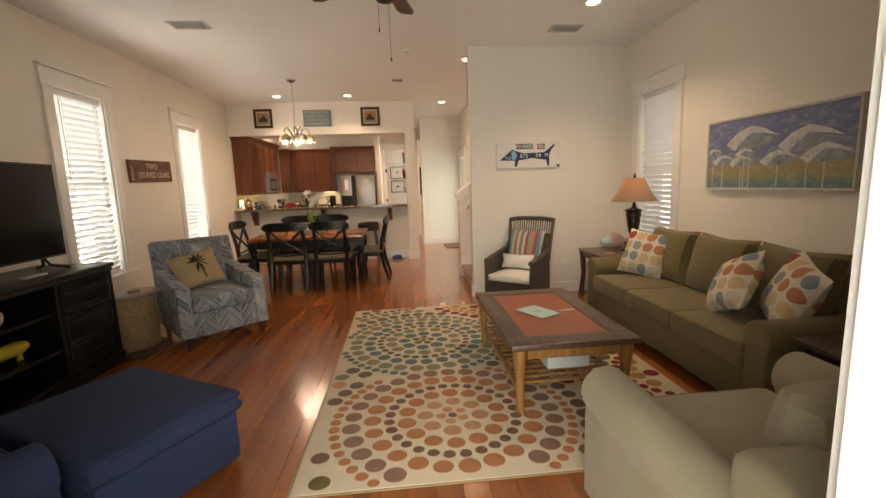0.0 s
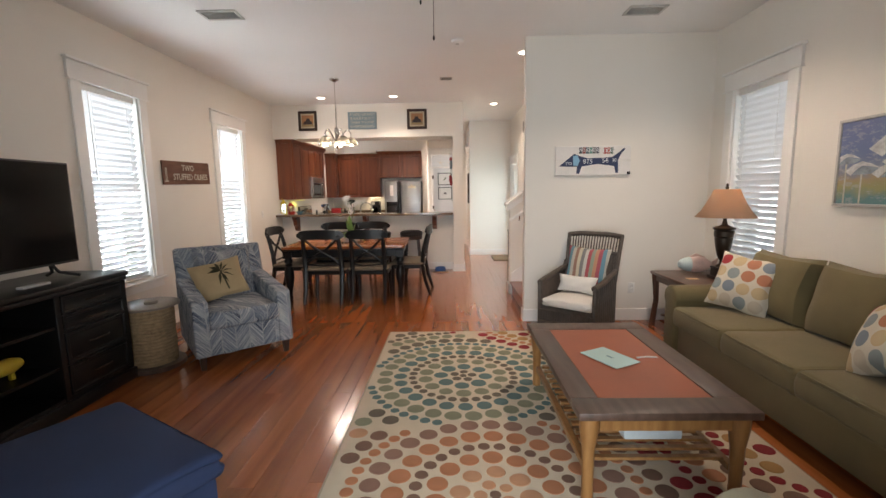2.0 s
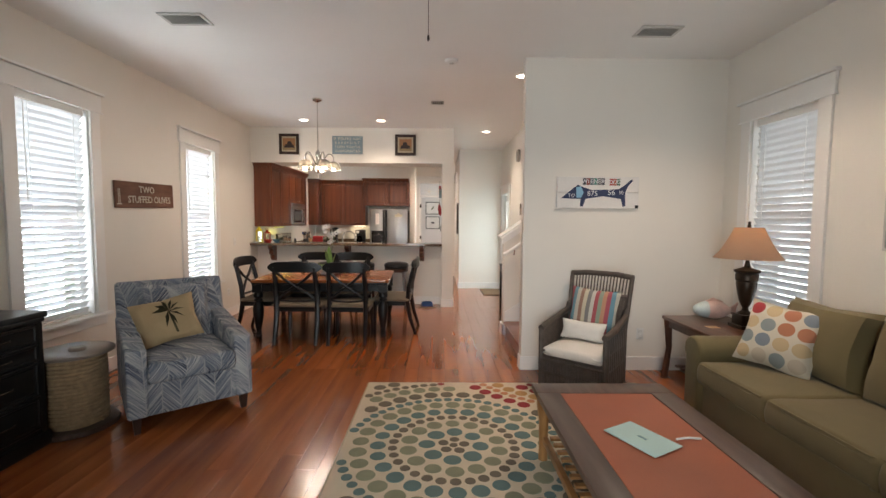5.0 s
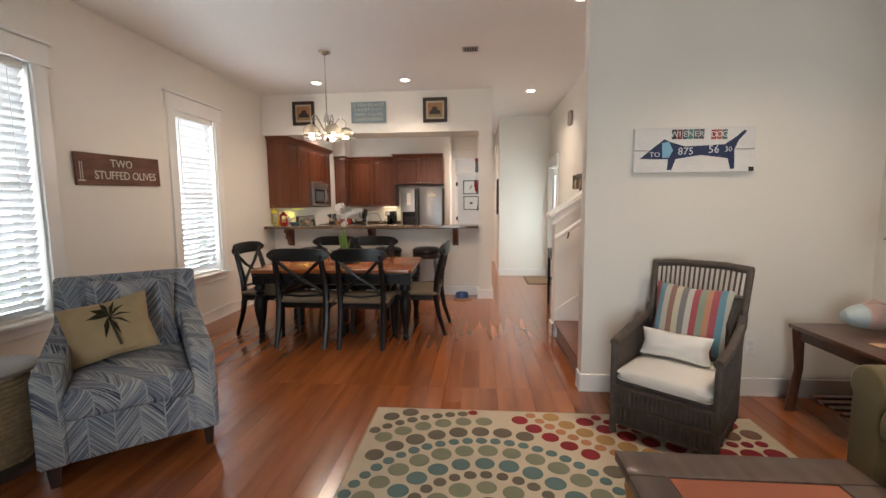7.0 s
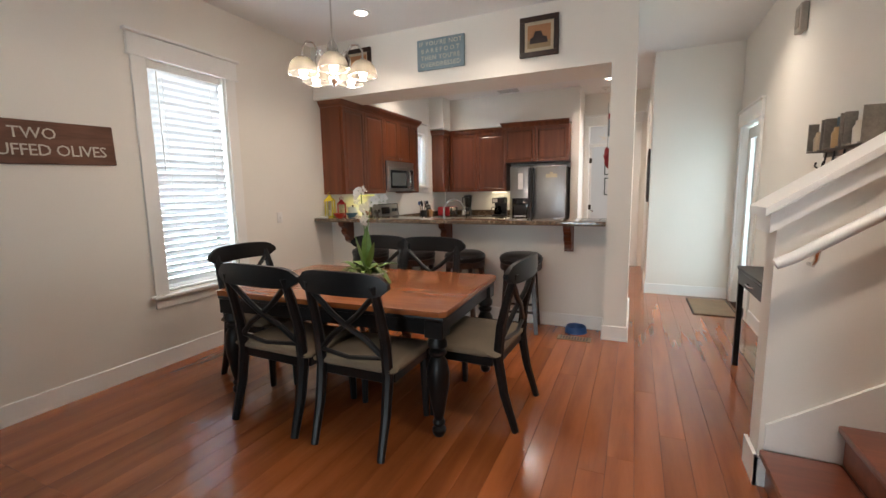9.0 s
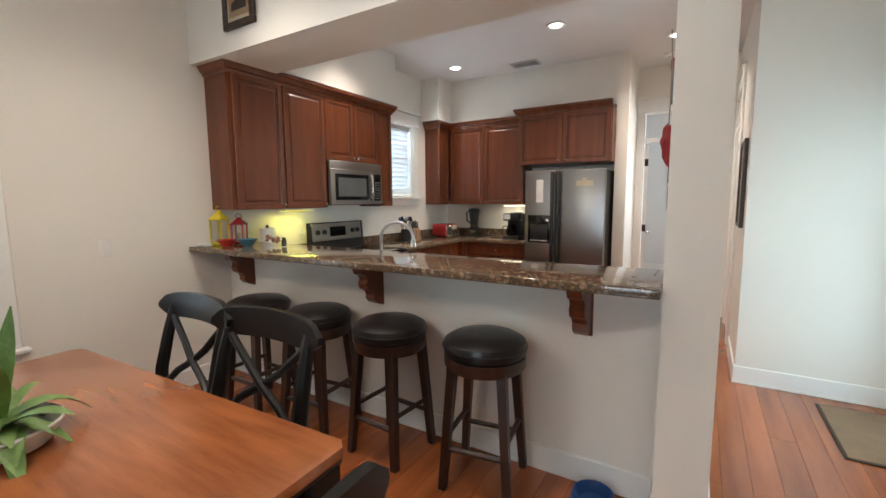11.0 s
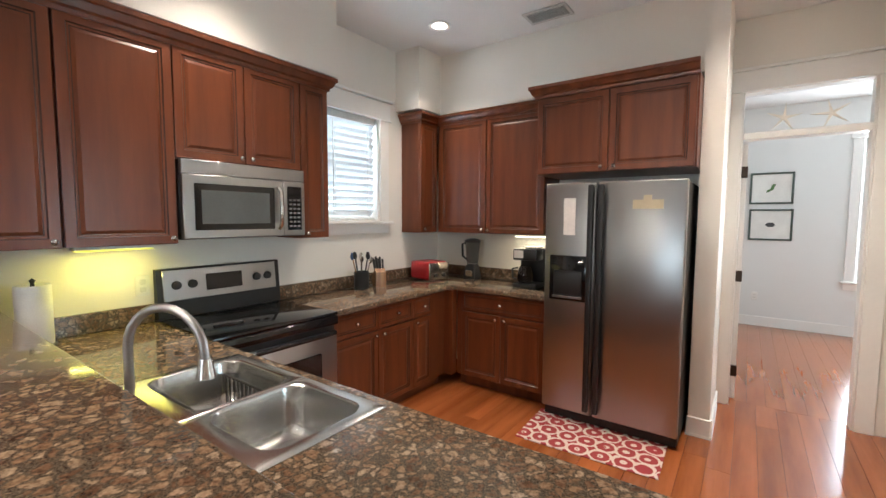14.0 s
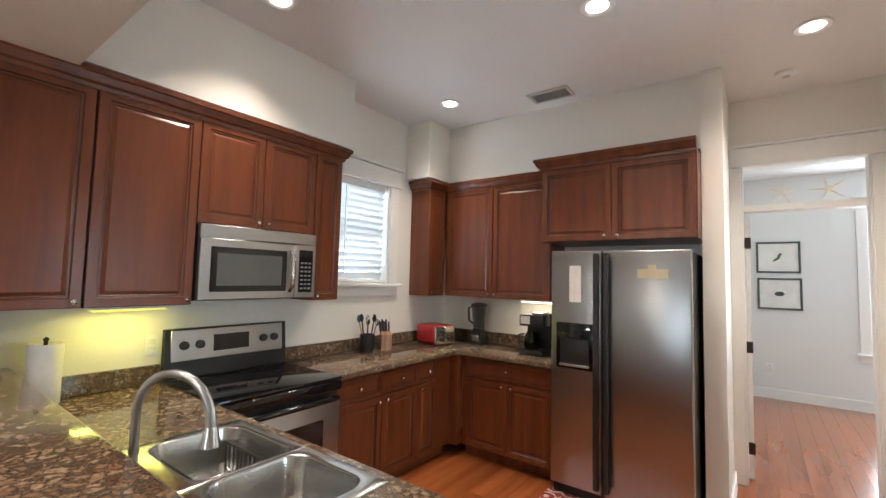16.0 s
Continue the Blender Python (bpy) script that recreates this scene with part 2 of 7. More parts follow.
def shade_material(name, c, t):
    n = Nodes(name, 0.8)
    n.bsdf.inputs["Base Color"].default_value = rgb(c)
    tr = n.add("ShaderNodeBsdfTranslucent", Color=rgb(t))
    m = n.add("ShaderNodeMixShader", Fac=0.6)
    n.link(n.bsdf.outputs[0], m.inputs[1])
    n.link(tr.outputs[0], m.inputs[2])
    n.link(m.outputs[0], n.tree.nodes["Material Output"].inputs["Surface"])
    return n.mat


LAMPSHADE = shade_material("linen_shade", (0.62, 0.48, 0.38), (0.62, 0.42, 0.28))
FROST = shade_material("frosted_glass", (0.30, 0.28, 0.25), (0.20, 0.18, 0.15))
LIT = glow("lit_lens", (1.0, 0.90, 0.76), 10.0)
STRIP = glow("lit_strip", (1.0, 0.88, 0.55), 9.0)


def chevron_fabric():
    """Blue-grey upholstery with brushed strokes that meet in a zigzag."""
    n = Nodes("zigzag_fabric", 0.9)
    geo = n.tree.nodes.new("ShaderNodeSeparateXYZ")
    n.link(n.coords("Object"), geo.inputs[0])
    u = n.math("ADD", geo.outputs[0], n.math("MULTIPLY", geo.outputs[1], 0.85))
    w = n.math("ADD", geo.outputs[2], n.math("MULTIPLY", geo.outputs[1], 0.65))
    col = n.math("MULTIPLY", u, 9.5)
    tri = n.math("ABSOLUTE", n.math("SUBTRACT", n.math("FRACT", n.math("MULTIPLY", col, 0.5)), 0.5))
    z = n.math("ADD", w, n.math("MULTIPLY", tri, 0.26))
    comb = n.tree.nodes.new("ShaderNodeCombineXYZ")
    n.link(n.math("MULTIPLY", z, 120.0), comb.inputs[0])
    n.link(n.math("MULTIPLY", n.math("FLOOR", col), 7.3), comb.inputs[1])
    n.link(n.math("MULTIPLY", u, 6.0), comb.inputs[2])
    stroke = n.noise(comb.outputs[0], 1.0, 3.0, 0.6)
    blk = n.tree.nodes.new("ShaderNodeCombineXYZ")
    n.link(n.math("FLOOR", n.math("MULTIPLY", z, 10.5)), blk.inputs[0])
    n.link(n.math("FLOOR", col), blk.inputs[1])
    white = n.add("ShaderNodeTexWhiteNoise", Vector=blk.outputs[0])
    bold = n.math("MULTIPLY_ADD", n.math("POWER", white.outputs["Value"], 4.0), 1.3, 0.88)
    f = n.math("ADD", n.math("MULTIPLY_ADD", n.math("SUBTRACT", stroke, 0.5), bold, 0.5), n.math("MULTIPLY_ADD", white.outputs["Value"], -0.14, 0.06))
    edge = n.math("LESS_THAN", n.math("ABSOLUTE", n.math("SUBTRACT", n.math("FRACT", col), 0.5)), 0.47)
    body = n.ramp(f, [(0.30, (0.022, 0.029, 0.055)), (0.41, (0.12, 0.145, 0.19)), (0.52, (0.22, 0.235, 0.26)), (0.64, (0.46, 0.455, 0.44))])
    n.colour(n.mix(edge, (0.33, 0.33, 0.325), body))
    n.bump(n.noise(n.coords("Object"), 320, 3), 0.4)
    return n.mat


ZIGZAG = chevron_fabric()


def dotted_fabric():
    """Cream cushion cloth with rows of large coloured discs."""
    n = Nodes("dotted_fabric", 0.9)
    v = n.coords("Object", (9.4, 9.4, 9.4))
    sep = n.tree.nodes.new("ShaderNodeSeparateXYZ")
    n.link(v, sep.inputs[0])
    fx, fz = n.math("FRACT", sep.outputs[0]), n.math("FRACT", sep.outputs[2])
    dx, dz = n.math("SUBTRACT", fx, 0.5), n.math("SUBTRACT", fz, 0.5)
    d = n.math("SQRT", n.math("ADD", n.math("MULTIPLY", dx, dx), n.math("MULTIPLY", dz, dz)))
    cell = n.tree.nodes.new("ShaderNodeCombineXYZ")
    n.link(n.math("FLOOR", sep.outputs[0]), cell.inputs[0])
    n.link(n.math("FLOOR", sep.outputs[2]), cell.inputs[2])
    r = n.add("ShaderNodeTexWhiteNoise", Vector=cell.outputs[0]).outputs["Value"]
    node = n.tree.nodes.new("ShaderNodeValToRGB")
    node.color_ramp.interpolation = "CONSTANT"
    cols = [(0.33, 0.03, 0.035), (0.24, 0.28, 0.28), (0.54, 0.41, 0.24), (0.44, 0.18, 0.10), (0.20, 0.24, 0.28), (0.53, 0.46, 0.36)]
    e = node.color_ramp.elements
    while len(e) < len(cols):
        e.new(0.5)
    for i, c in enumerate(cols):
        e[i].position, e[i].color = i / len(cols), rgb(c)
    n.link(r, node.inputs[0])
    inside = n.math("LESS_THAN", d, 0.43)
    n.colour(n.mix(inside, (0.62, 0.57, 0.47), node.outputs[0]))
    n.bump(n.noise(n.coords("Object"), 320, 3), 0.4)
    return n.mat


DOTCLOTH = dotted_fabric()
STRIPES = bars_material("striped_fabric", [(0.33, 0.05, 0.07), (0.10, 0.26, 0.33), (0.50, 0.46, 0.38), (0.28, 0.13, 0.09), (0.56, 0.50, 0.36), (0.17, 0.17, 0.17), (0.56, 0.53, 0.48), (0.38, 0.04, 0.06), (0.22, 0.30, 0.22), (0.50, 0.22, 0.12), (0.36, 0.04, 0.07), (0.08, 0.25, 0.34), (0.46, 0.45, 0.38)], 13)


def hexcol(c, rough=0.5, metal=0.0, name=None, **k):
    return plain(name or "paint_%02d_%02d_%02d_%d" % (c[0] * 99, c[1] * 99, c[2] * 99, rough * 10), c, rough, metal, **k)


# ---- building helpers ----
def B():
    return bmesh.new()


def box(bm, x0, x1, y0, y1, z0, z1, bevel=0.0, seg=2, m=None):
    mat = Matrix.Translation(((x0 + x1) / 2, (y0 + y1) / 2, (z0 + z1) / 2)) @ Matrix.Diagonal((x1 - x0, y1 - y0, z1 - z0, 1))
    vs = bmesh.ops.create_cube(bm, size=1.0, matrix=(m @ mat) if m else mat)["verts"]
    if bevel:
        es = list({e for v in vs for e in v.link_edges})
        bmesh.ops.bevel(bm, geom=es, offset=bevel, segments=seg, affect="EDGES", profile=0.5)
    return bm


def cyl(bm, p0, p1, r0, r1=None, n=16):
    p0, p1 = Vector(p0), Vector(p1)
    d = p1 - p0
    m = Matrix.Translation((p0 + p1) / 2) @ d.to_track_quat("Z", "Y").to_matrix().to_4x4()
    bmesh.ops.create_cone(bm, cap_ends=True, segments=n, radius1=r0, radius2=r0 if r1 is None else r1, depth=d.length, matrix=m)
    return bm


def lathe(bm, profile, n=20, m=None):
    """A turned shape from (radius, height) steps."""
    rings = []
    for r, z in profile:
        ring = []
        for i in range(n):
            a = 2 * math.pi * i / n
            p = Vector((max(r, 0.0004) * math.cos(a), max(r, 0.0004) * math.sin(a), z))
            ring.append(bm.verts.new(m @ p if m else p))
        rings.append(ring)
    for a, b in zip(rings, rings[1:]):
        for i in range(n):
            bm.faces.new((a[i], a[(i + 1) % n], b[(i + 1) % n], b[i]))
    bm.faces.new(rings[0][::-1])
    bm.faces.new(rings[-1])
    return bm


def tube(bm, pts, r, n=8, radii=None):
    pts = [Vector(p) for p in pts]
    rings = []
    side = None
    for i, p in enumerate(pts):
        d = (pts[min(i + 1, len(pts) - 1)] - pts[max(i - 1, 0)]).normalized()
        if side is None:
            side = d.orthogonal().normalized()
        side = (side - d * side.dot(d)).normalized()
        other = d.cross(side)
        rr = radii[i] if radii else r
        rings.append([bm.verts.new(p + rr * (math.cos(2 * math.pi * k / n) * side + math.sin(2 * math.pi * k / n) * other)) for k in range(n)])
    for a, b in zip(rings, rings[1:]):
        for k in range(n):
            bm.faces.new((a[k], a[(k + 1) % n], b[(k + 1) % n], b[k]))
    bm.faces.new(rings[0][::-1])
    bm.faces.new(rings[-1])
    return bm


def prism(bm, outline, axis, lo, hi):
    """Extrudes an outline: axis 'x' takes (y, z), 'y' takes (x, z), 'z' takes (x, y)."""
    def at(a, b, c):
        return {"x": (c, a, b), "y": (a, c, b), "z": (a, b, c)}[axis]
    one = [bm.verts.new(at(a, b, lo)) for a, b in outline]
    two = [bm.verts.new(at(a, b, hi)) for a, b in outline]
    k = len(outline)
    bm.faces.new(one)
    bm.faces.new(two[::-1])
    for i in range(k):
        bm.faces.new((one[i], two[i], two[(i + 1) % k], one[(i + 1) % k]))
    bmesh.ops.recalc_face_normals(bm, faces=bm.faces)
    return bm


def arc(cx, cy, r, a0, a1, n):
    return [(cx + r * math.cos(radians(a0 + (a1 - a0) * i / n)), cy + r * math.sin(radians(a0 + (a1 - a0) * i / n))) for i in range(n + 1)]


def pillow(bm, w, h, t, m=None, n=14, sharp=0.45, seed=1):
    """A stuffed cushion: w wide along x, h tall along z, t thick along y, with pinched corners."""
    rows = {}
    for s in (1, -1):
        for i in range(n + 1):
            for j in range(n + 1):
                u, v = 2 * i / n - 1, 2 * j / n - 1
                if s == -1 and (abs(u) == 1 or abs(v) == 1):
                    continue
                puff = max(0.0, (1 - u ** 2) * (1 - v ** 2)) ** sharp
                pinch = 1 - 0.10 * (1 - abs(v)) * abs(u) ** 3, 1 - 0.10 * (1 - abs(u)) * abs(v) ** 3
                wob = 0.012 * noise.noise(Vector((u * 1.7 + seed, v * 1.7, s * 2.0)))
                p = Vector((u * w / 2 * pinch[0], s * (t / 2 * puff + wob * puff), v * h / 2 * pinch[1]))
                rows[s, i, j] = bm.verts.new(m @ p if m else p)
    for s in (1, -1):
        g = lambda i, j: rows.get((s, i, j)) or rows[1, i, j]
        for i in range(n):
            for j in range(n):
                q = (g(i, j), g(i + 1, j), g(i + 1, j + 1), g(i, j + 1))
                bm.faces.new(q if s == -1 else q[::-1])
    return bm


def thing(name, label, category, m=None, group="", kind=""):
    ob = new(name)
    ob.empty_display_size = 0.1
    if m is not None:
        ob.matrix_world = m
    return tagged(ob, label, category, group, kind)


def part(name, bm, material, parent=None, label="", smooth=True, m=None):
    me = bpy.data.meshes.new(name)
    bm.to_mesh(me)
    bm.free()
    for mt in material if isinstance(material, (list, tuple)) else (material,):
        me.materials.append(mt)
    if smooth:
        for p in me.polygons:
            p.use_smooth = True
        me.set_sharp_from_angle(angle=radians(38))
    ob = new(name, me)
    if parent is not None:
        ob.parent = parent
    if m is not None:
        ob.matrix_basis = m
    if label:
        tagged(ob, label)
    return ob


def solid(name, bm, material, label, category, kind="", group=""):
    """A thing that is one mesh."""
    return tagged(part(name, bm, material), label, category, group, kind)


def structure(name, bm, material, label, category, smooth=False):
    return tagged(part(name, bm, material, smooth=smooth), label, category, "", "structure")

# ---- structure ----
H = 3.06


def wall_along_y(name, x0, x1, y0, y1, holes=(), top=H, material=None, label="smooth warm white painted wall"):
    bm, at = B(), y0
    for a, b, c, d in sorted(holes):
        box(bm, x0, x1, at, a, 0, top)
        if c > 0:
            box(bm, x0, x1, a, b, 0, c)
        box(bm, x0, x1, a, b, d, top)
        at = b
    box(bm, x0, x1, at, y1, 0, top)
    return structure(name, bm, material or WALL, label, "wall")


def wall_along_x(name, y0, y1, x0, x1, holes=(), top=H, material=None, label="smooth warm white painted wall", low=0.0):
    bm, at = B(), x0
    for a, b, c, d in sorted(holes):
        if a > at:
            box(bm, at, a, y0, y1, low, top)
        if c > 0:
            box(bm, a, b, y0, y1, 0, c)
        box(bm, a, b, y0, y1, d, top)
        at = b
    if x1 > at:
        box(bm, at, x1, y0, y1, low, top)
    return structure(name, bm, material or WALL, label, "wall")


WIN1, WIN2, WINK, WINE = (4.51, 5.21, 0.60, 2.47), (6.68, 7.385, 0.60, 2.45), (10.88, 11.49, 1.49, 2.40), (4.38, 5.07, 0.62, 2.40)
wall_along_y("wall_west", -3.13, -2.98, 0.35, 12.52, [WIN1, WIN2, WINK])
wall_along_y("wall_east", 3.03, 3.18, 0.35, 5.415, [WINE])
wall_along_x("wall_south", 0.35, 0.50, -2.98, 3.03, [(-0.38, 0.71, 0, 2.12)])
wall_along_x("wall_stub", 5.415, 5.535, 1.06, 3.6)
wall_along_y("wall_hall_east", 1.62, 1.75, 6.90, 10.77, [(9.72, 10.52, 0, 2.07)])
wall_along_x("wall_hall_end", 10.65, 10.77, 0.68, 1.62)
wall_along_y("wall_passage", 0.68, 0.80, 10.77, 12.78)
wall_along_y("wall_column", 0.285, 0.48, 8.56, 9.70)
wall_along_x("wall_bedroom_door", 12.78, 12.90, -1.6, 2.4, [(-0.30, 0.47, 0, 2.50)])
wall_along_y("wall_fridge_partition", -0.50, -0.37, 12.02, 12.78)
wall_along_x("wall_kitchen_back", 12.40, 12.52, -2.98, -0.50)
wall_along_x("wall_stair_north", 6.75, 6.90, 1.62, 3.6)
wall_along_y("wall_stair_end", 3.6, 3.7, 5.415, 6.90)
wall_along_x("wall_bedroom_north", 16.15, 16.30, -1.6, 2.4, [(0.93, 1.70, 0.72, 2.55)], material=GREYWALL, label="pale blue-grey painted bedroom wall")
wall_along_y("wall_bedroom_west", -1.75, -1.6, 12.78, 16.30, material=GREYWALL, label="pale blue-grey painted bedroom wall")
wall_along_y("wall_bedroom_east", 2.4, 2.55, 12.78, 16.30, material=GREYWALL, label="pale blue-grey painted bedroom wall")
wall_along_x("wall_knee", 8.82, 8.95, -2.98, 0.285, top=1.053, label="white painted low wall under the bar counter")
structure("beam", box(B(), -2.98, 0.285, 8.60, 9.10, 2.47, H), WALL, "white dropped beam over the bar opening", "beam")
bm = B()
box(bm, -2.98, -2.66, 9.102, 10.74, 2.512, H)
box(bm, -2.98, -2.70, 11.72, 12.05, 2.512, H)
box(bm, -2.98, -0.502, 12.052, 12.398, 2.512, H)
structure("soffit", bm, WALL, "white bulkhead above the kitchen cabinets", "soffit")
bm = B()
for a in ((-3.13, 3.18, 0.35, 5.535), (-3.13, 1.75, 5.535, 8.6), (-3.13, 2.55, 8.6, 16.3), (1.75, 3.7, 5.535, 8.6)):
    box(bm, a[0], a[1], a[2], a[3], H, H + 0.12)
structure("ceiling", bm, CEIL, "flat white painted ceiling", "ceiling")
structure("porch_floor", box(B(), -3.0, 3.0, -2.6, 0.345, -0.10, -0.012), hexcol((0.30, 0.29, 0.27), 0.8), "grey porch boards outside the front door", "porch")
structure("ground", box(B(), -120, 120, -120, 120, -0.6, -0.45), hexcol((0.09, 0.12, 0.045), 0.95, scale=0.6, vary=0.4), "grassy ground around the house", "ground")
bm = B()
prism(bm, [(1.08, 0), (1.62, 0), (1.62, 1.225 + 0.68 * 0.54), (1.08, 1.225)], "y", 6.75, 6.90)
structure("wall_stair_half", bm, WALL, "white half wall that climbs beside the stair", "wall")
bm = B()
prism(bm, [(1.045, 1.185), (1.618, 1.185 + 0.68 * 0.573), (1.618, 1.185 + 0.68 * 0.573 + 0.085), (1.045, 1.27)], "y", 6.71, 6.94)
prism(bm, [(1.02, 1.262), (1.618, 1.262 + 0.68 * 0.598), (1.618, 1.262 + 0.68 * 0.598 + 0.035), (1.02, 1.297)], "y", 6.68, 6.97)
structure("stair_cap", bm, TRIM, "white wooden cap on the stair wall", "trim")
# stair skirt and newel base
bm = B()
prism(bm, [(1.10, 0.18), (1.10, 0.30), (3.5, 0.30 + 0.68 * 2.4), (3.5, 0.05 + 0.68 * 2.4), (1.37, 0.18)], "y", 6.732, 6.748)
box(bm, 1.062, 1.12, 6.722, 6.748, 0, 0.14)
box(bm, 1.062, 1.078, 6.722, 6.93, 0, 0.14)
structure("stair_skirt", bm, TRIM, "white skirting that follows the stair", "trim")

floor = structure("floor", box(B(), -3.13, 3.6, 0.35, 16.3, -0.12, -0.022), hexcol((0.05, 0.025, 0.012), 0.8), "glossy reddish pine plank floor", "floor")


def baseboard(segs, label="white painted baseboard"):
    bm = B()
    for x0, x1, y0, y1 in segs:
        box(bm, x0, x1, y0, y1, 0, 0.135, 0.004, 1)
        box(bm, x0 - 0.002, x1 + 0.002, y0 - 0.002, y1 + 0.002, 0.001, 0.02)
    structure("baseboard", bm, TRIM, label, "baseboard")


T = 0.016
baseboard([(-2.98, -2.98 + T, 0.5, 8.82)])
baseboard([(3.03 - T, 3.03, 0.5, 5.415 - T)])
baseboard([(1.06 - T, 3.03, 5.415 - T, 5.415), (1.06 - T, 1.06, 5.415, 5.52)])
baseboard([(-2.96, 0.265, 8.82 - T, 8.82), (0.285 - T, 0.285, 8.56, 8.80), (0.285 - T, 0.48 + T, 8.56 - T, 8.56), (0.48, 0.48 + T, 8.56, 9.70), (0.285, 0.48 + T, 9.70, 9.70 + T)])
baseboard([(0.68 - T, 1.60, 10.65 - T, 10.65), (0.68 - T, 0.68, 10.65, 11.5)])
baseboard([(1.62 - T, 1.62, 6.92, 9.60)])
baseboard([(-0.51, -0.36, 12.02 - T, 12.02), (-0.37, -0.37 + T, 12.02, 12.66)])
baseboard([(-1.6, 2.4, 16.15 - T, 16.15)])

# stair treads and risers
stairs = thing("staircase", "stained wooden stair treads with dark risers", "stairs", kind="structure")
for i in range(9):
    x = 1.08 + 0.27 * i
    part("tread", box(B(), x, x + 0.30, 5.54, 6.73, 0.18 * (i + 1) - 0.035, 0.18 * (i + 1), 0.008, 2), TREAD, stairs)
    part("riser", box(B(), x + 0.03, x + 0.05, 5.54, 6.73, 0.18 * i, 0.18 * (i + 1) - 0.036), TREAD, stairs)
rail = thing("handrail", "white painted stair handrail on metal brackets", "handrail")
bm = B()
tube(bm, [(1.06, 6.655, 1.06), (1.12, 6.655, 1.09), (2.2, 6.655, 1.09 + 0.70 * 1.08)], 0.024, 10)
part("rail", bm, TRIM, rail)
for x in (1.2, 1.95):
    bm = B()
    z = 1.09 + 0.70 * (x - 1.12)
    tube(bm, [(x, 6.748, z - 0.09), (x, 6.70, z - 0.09), (x, 6.665, z - 0.06), (x, 6.655, z - 0.02)], 0.009, 6)
    part("bracket", bm, CHROME, rail)


# ---- windows and blinds ----
def window(name, m, w, z0, z1, label):
    """Built facing -y: x runs along the wall, the wall's inner face is y = 0."""
    win = thing(name, label, "window", m, kind="structure")
    for sx in (-1, 1):
        part("casing", box(B(), sx * (w / 2 + 0.055) - 0.055, sx * (w / 2 + 0.055) + 0.055, -0.022, 0.0, z0 - 0.002, z1 + 0.002, 0.003, 1), TRIM, win)
        part("jamb", box(B(), sx * (w / 2 - 0.008) - 0.008, sx * (w / 2 - 0.008) + 0.008, 0.002, 0.148, z0, z1), TRIM, win)
    part("head_casing", box(B(), -w / 2 - 0.13, w / 2 + 0.13, -0.026, 0.0, z1 + 0.004, z1 + 0.155, 0.003, 1), TRIM, win)
    bm = box(B(), -w / 2 - 0.15, w / 2 + 0.15, -0.05, 0.0, z1 + 0.157, z1 + 0.18, 0.004, 1)
    box(bm, -w / 2 - 0.14, w / 2 + 0.14, -0.036, 0.0, z1 - 0.006, z1 + 0.003)
    part("cap", bm, TRIM, win)
    part("window_sill", box(B(), -w / 2 - 0.14, w / 2 + 0.14, -0.06, 0.148, z0 - 0.03, z0 - 0.004, 0.006, 2), TRIM, win)
    part("apron", box(B(), -w / 2 - 0.11, w / 2 + 0.11, -0.018, 0.0, z0 - 0.115, z0 - 0.032, 0.003, 1), TRIM, win)
    bm, mid = B(), (z0 + z1) / 2
    for a in ((-w / 2 + 0.018, w / 2 - 0.018, z0, z0 + 0.06), (-w / 2 + 0.018, w / 2 - 0.018, z1 - 0.05, z1), (-w / 2 + 0.018, w / 2 - 0.018, mid - 0.025, mid + 0.025)):
        box(bm, a[0], a[1], 0.10, 0.135, a[2], a[3])
    for sx in (-1, 1):
        box(bm, sx * (w / 2 - 0.04) - 0.02, sx * (w / 2 - 0.04) + 0.02, 0.098, 0.137, z0, z1)
    part("window_frame", bm, TRIM, win)
    for a, b in ((z0 + 0.06, mid - 0.025), (mid + 0.025, z1 - 0.05)):
        g = part("pane", box(B(), -w / 2 + 0.06, w / 2 - 0.06, 0.114, 0.119, a, b), GLASS, win)
        g.visible_shadow = False
    return win


def blind(m, w, z0, z1, tilt=57):
    ob = thing("window_blind", "white slatted blind, lowered and nearly closed", "blind", m, "window blinds")
    part("headrail", box(B(), -w / 2 + 0.03, w / 2 - 0.03, 0.02, 0.075, z1 - 0.065, z1 - 0.002, 0.004, 1), WHITEPL, ob)
    part("bottom_rail", box(B(), -w / 2 + 0.03, w / 2 - 0.03, 0.025, 0.07, z0 + 0.004, z0 + 0.022, 0.004, 1), WHITEPL, ob)
    first, z = None, z1 - 0.088
    while z > z0 + 0.04:
        pm = pose(0, 0.047, z + random.uniform(-0.001, 0.001), -tilt + random.uniform(-0.5, 0.5), 0, 0)
        if first is None:
            first = part("slat", prism(B(), [(-0.032, 0.0), (-0.016, 0.0036), (0.0, 0.005), (0.016, 0.0036), (0.032, 0.0), (0.016, 0.0012), (0.0, 0.0025), (-0.016, 0.0012)], "x", -w / 2 + 0.035, w / 2 - 0.035), SLAT, ob, smooth=False, m=pm)
        else:
            o = new("slat", first.data)
            o.parent, o.matrix_basis = ob, pm
        z -= 0.058
    for sx in (-0.3, 0.3):
        part("ladder_cord", tube(B(), [(sx * w, 0.02, z0 + 0.02), (sx * w, 0.02, z1 - 0.06)], 0.0012, 5), WHITEPL, ob)
    part("wand", tube(B(), [(-w / 2 + 0.09, 0.008, z1 - 0.08), (-w / 2 + 0.09, 0.004, z1 - 0.85)], 0.004, 6), WHITEPL, ob)
    return ob


def west(y):
    return pose(-2.98, y, 0, 0, 0, 90)


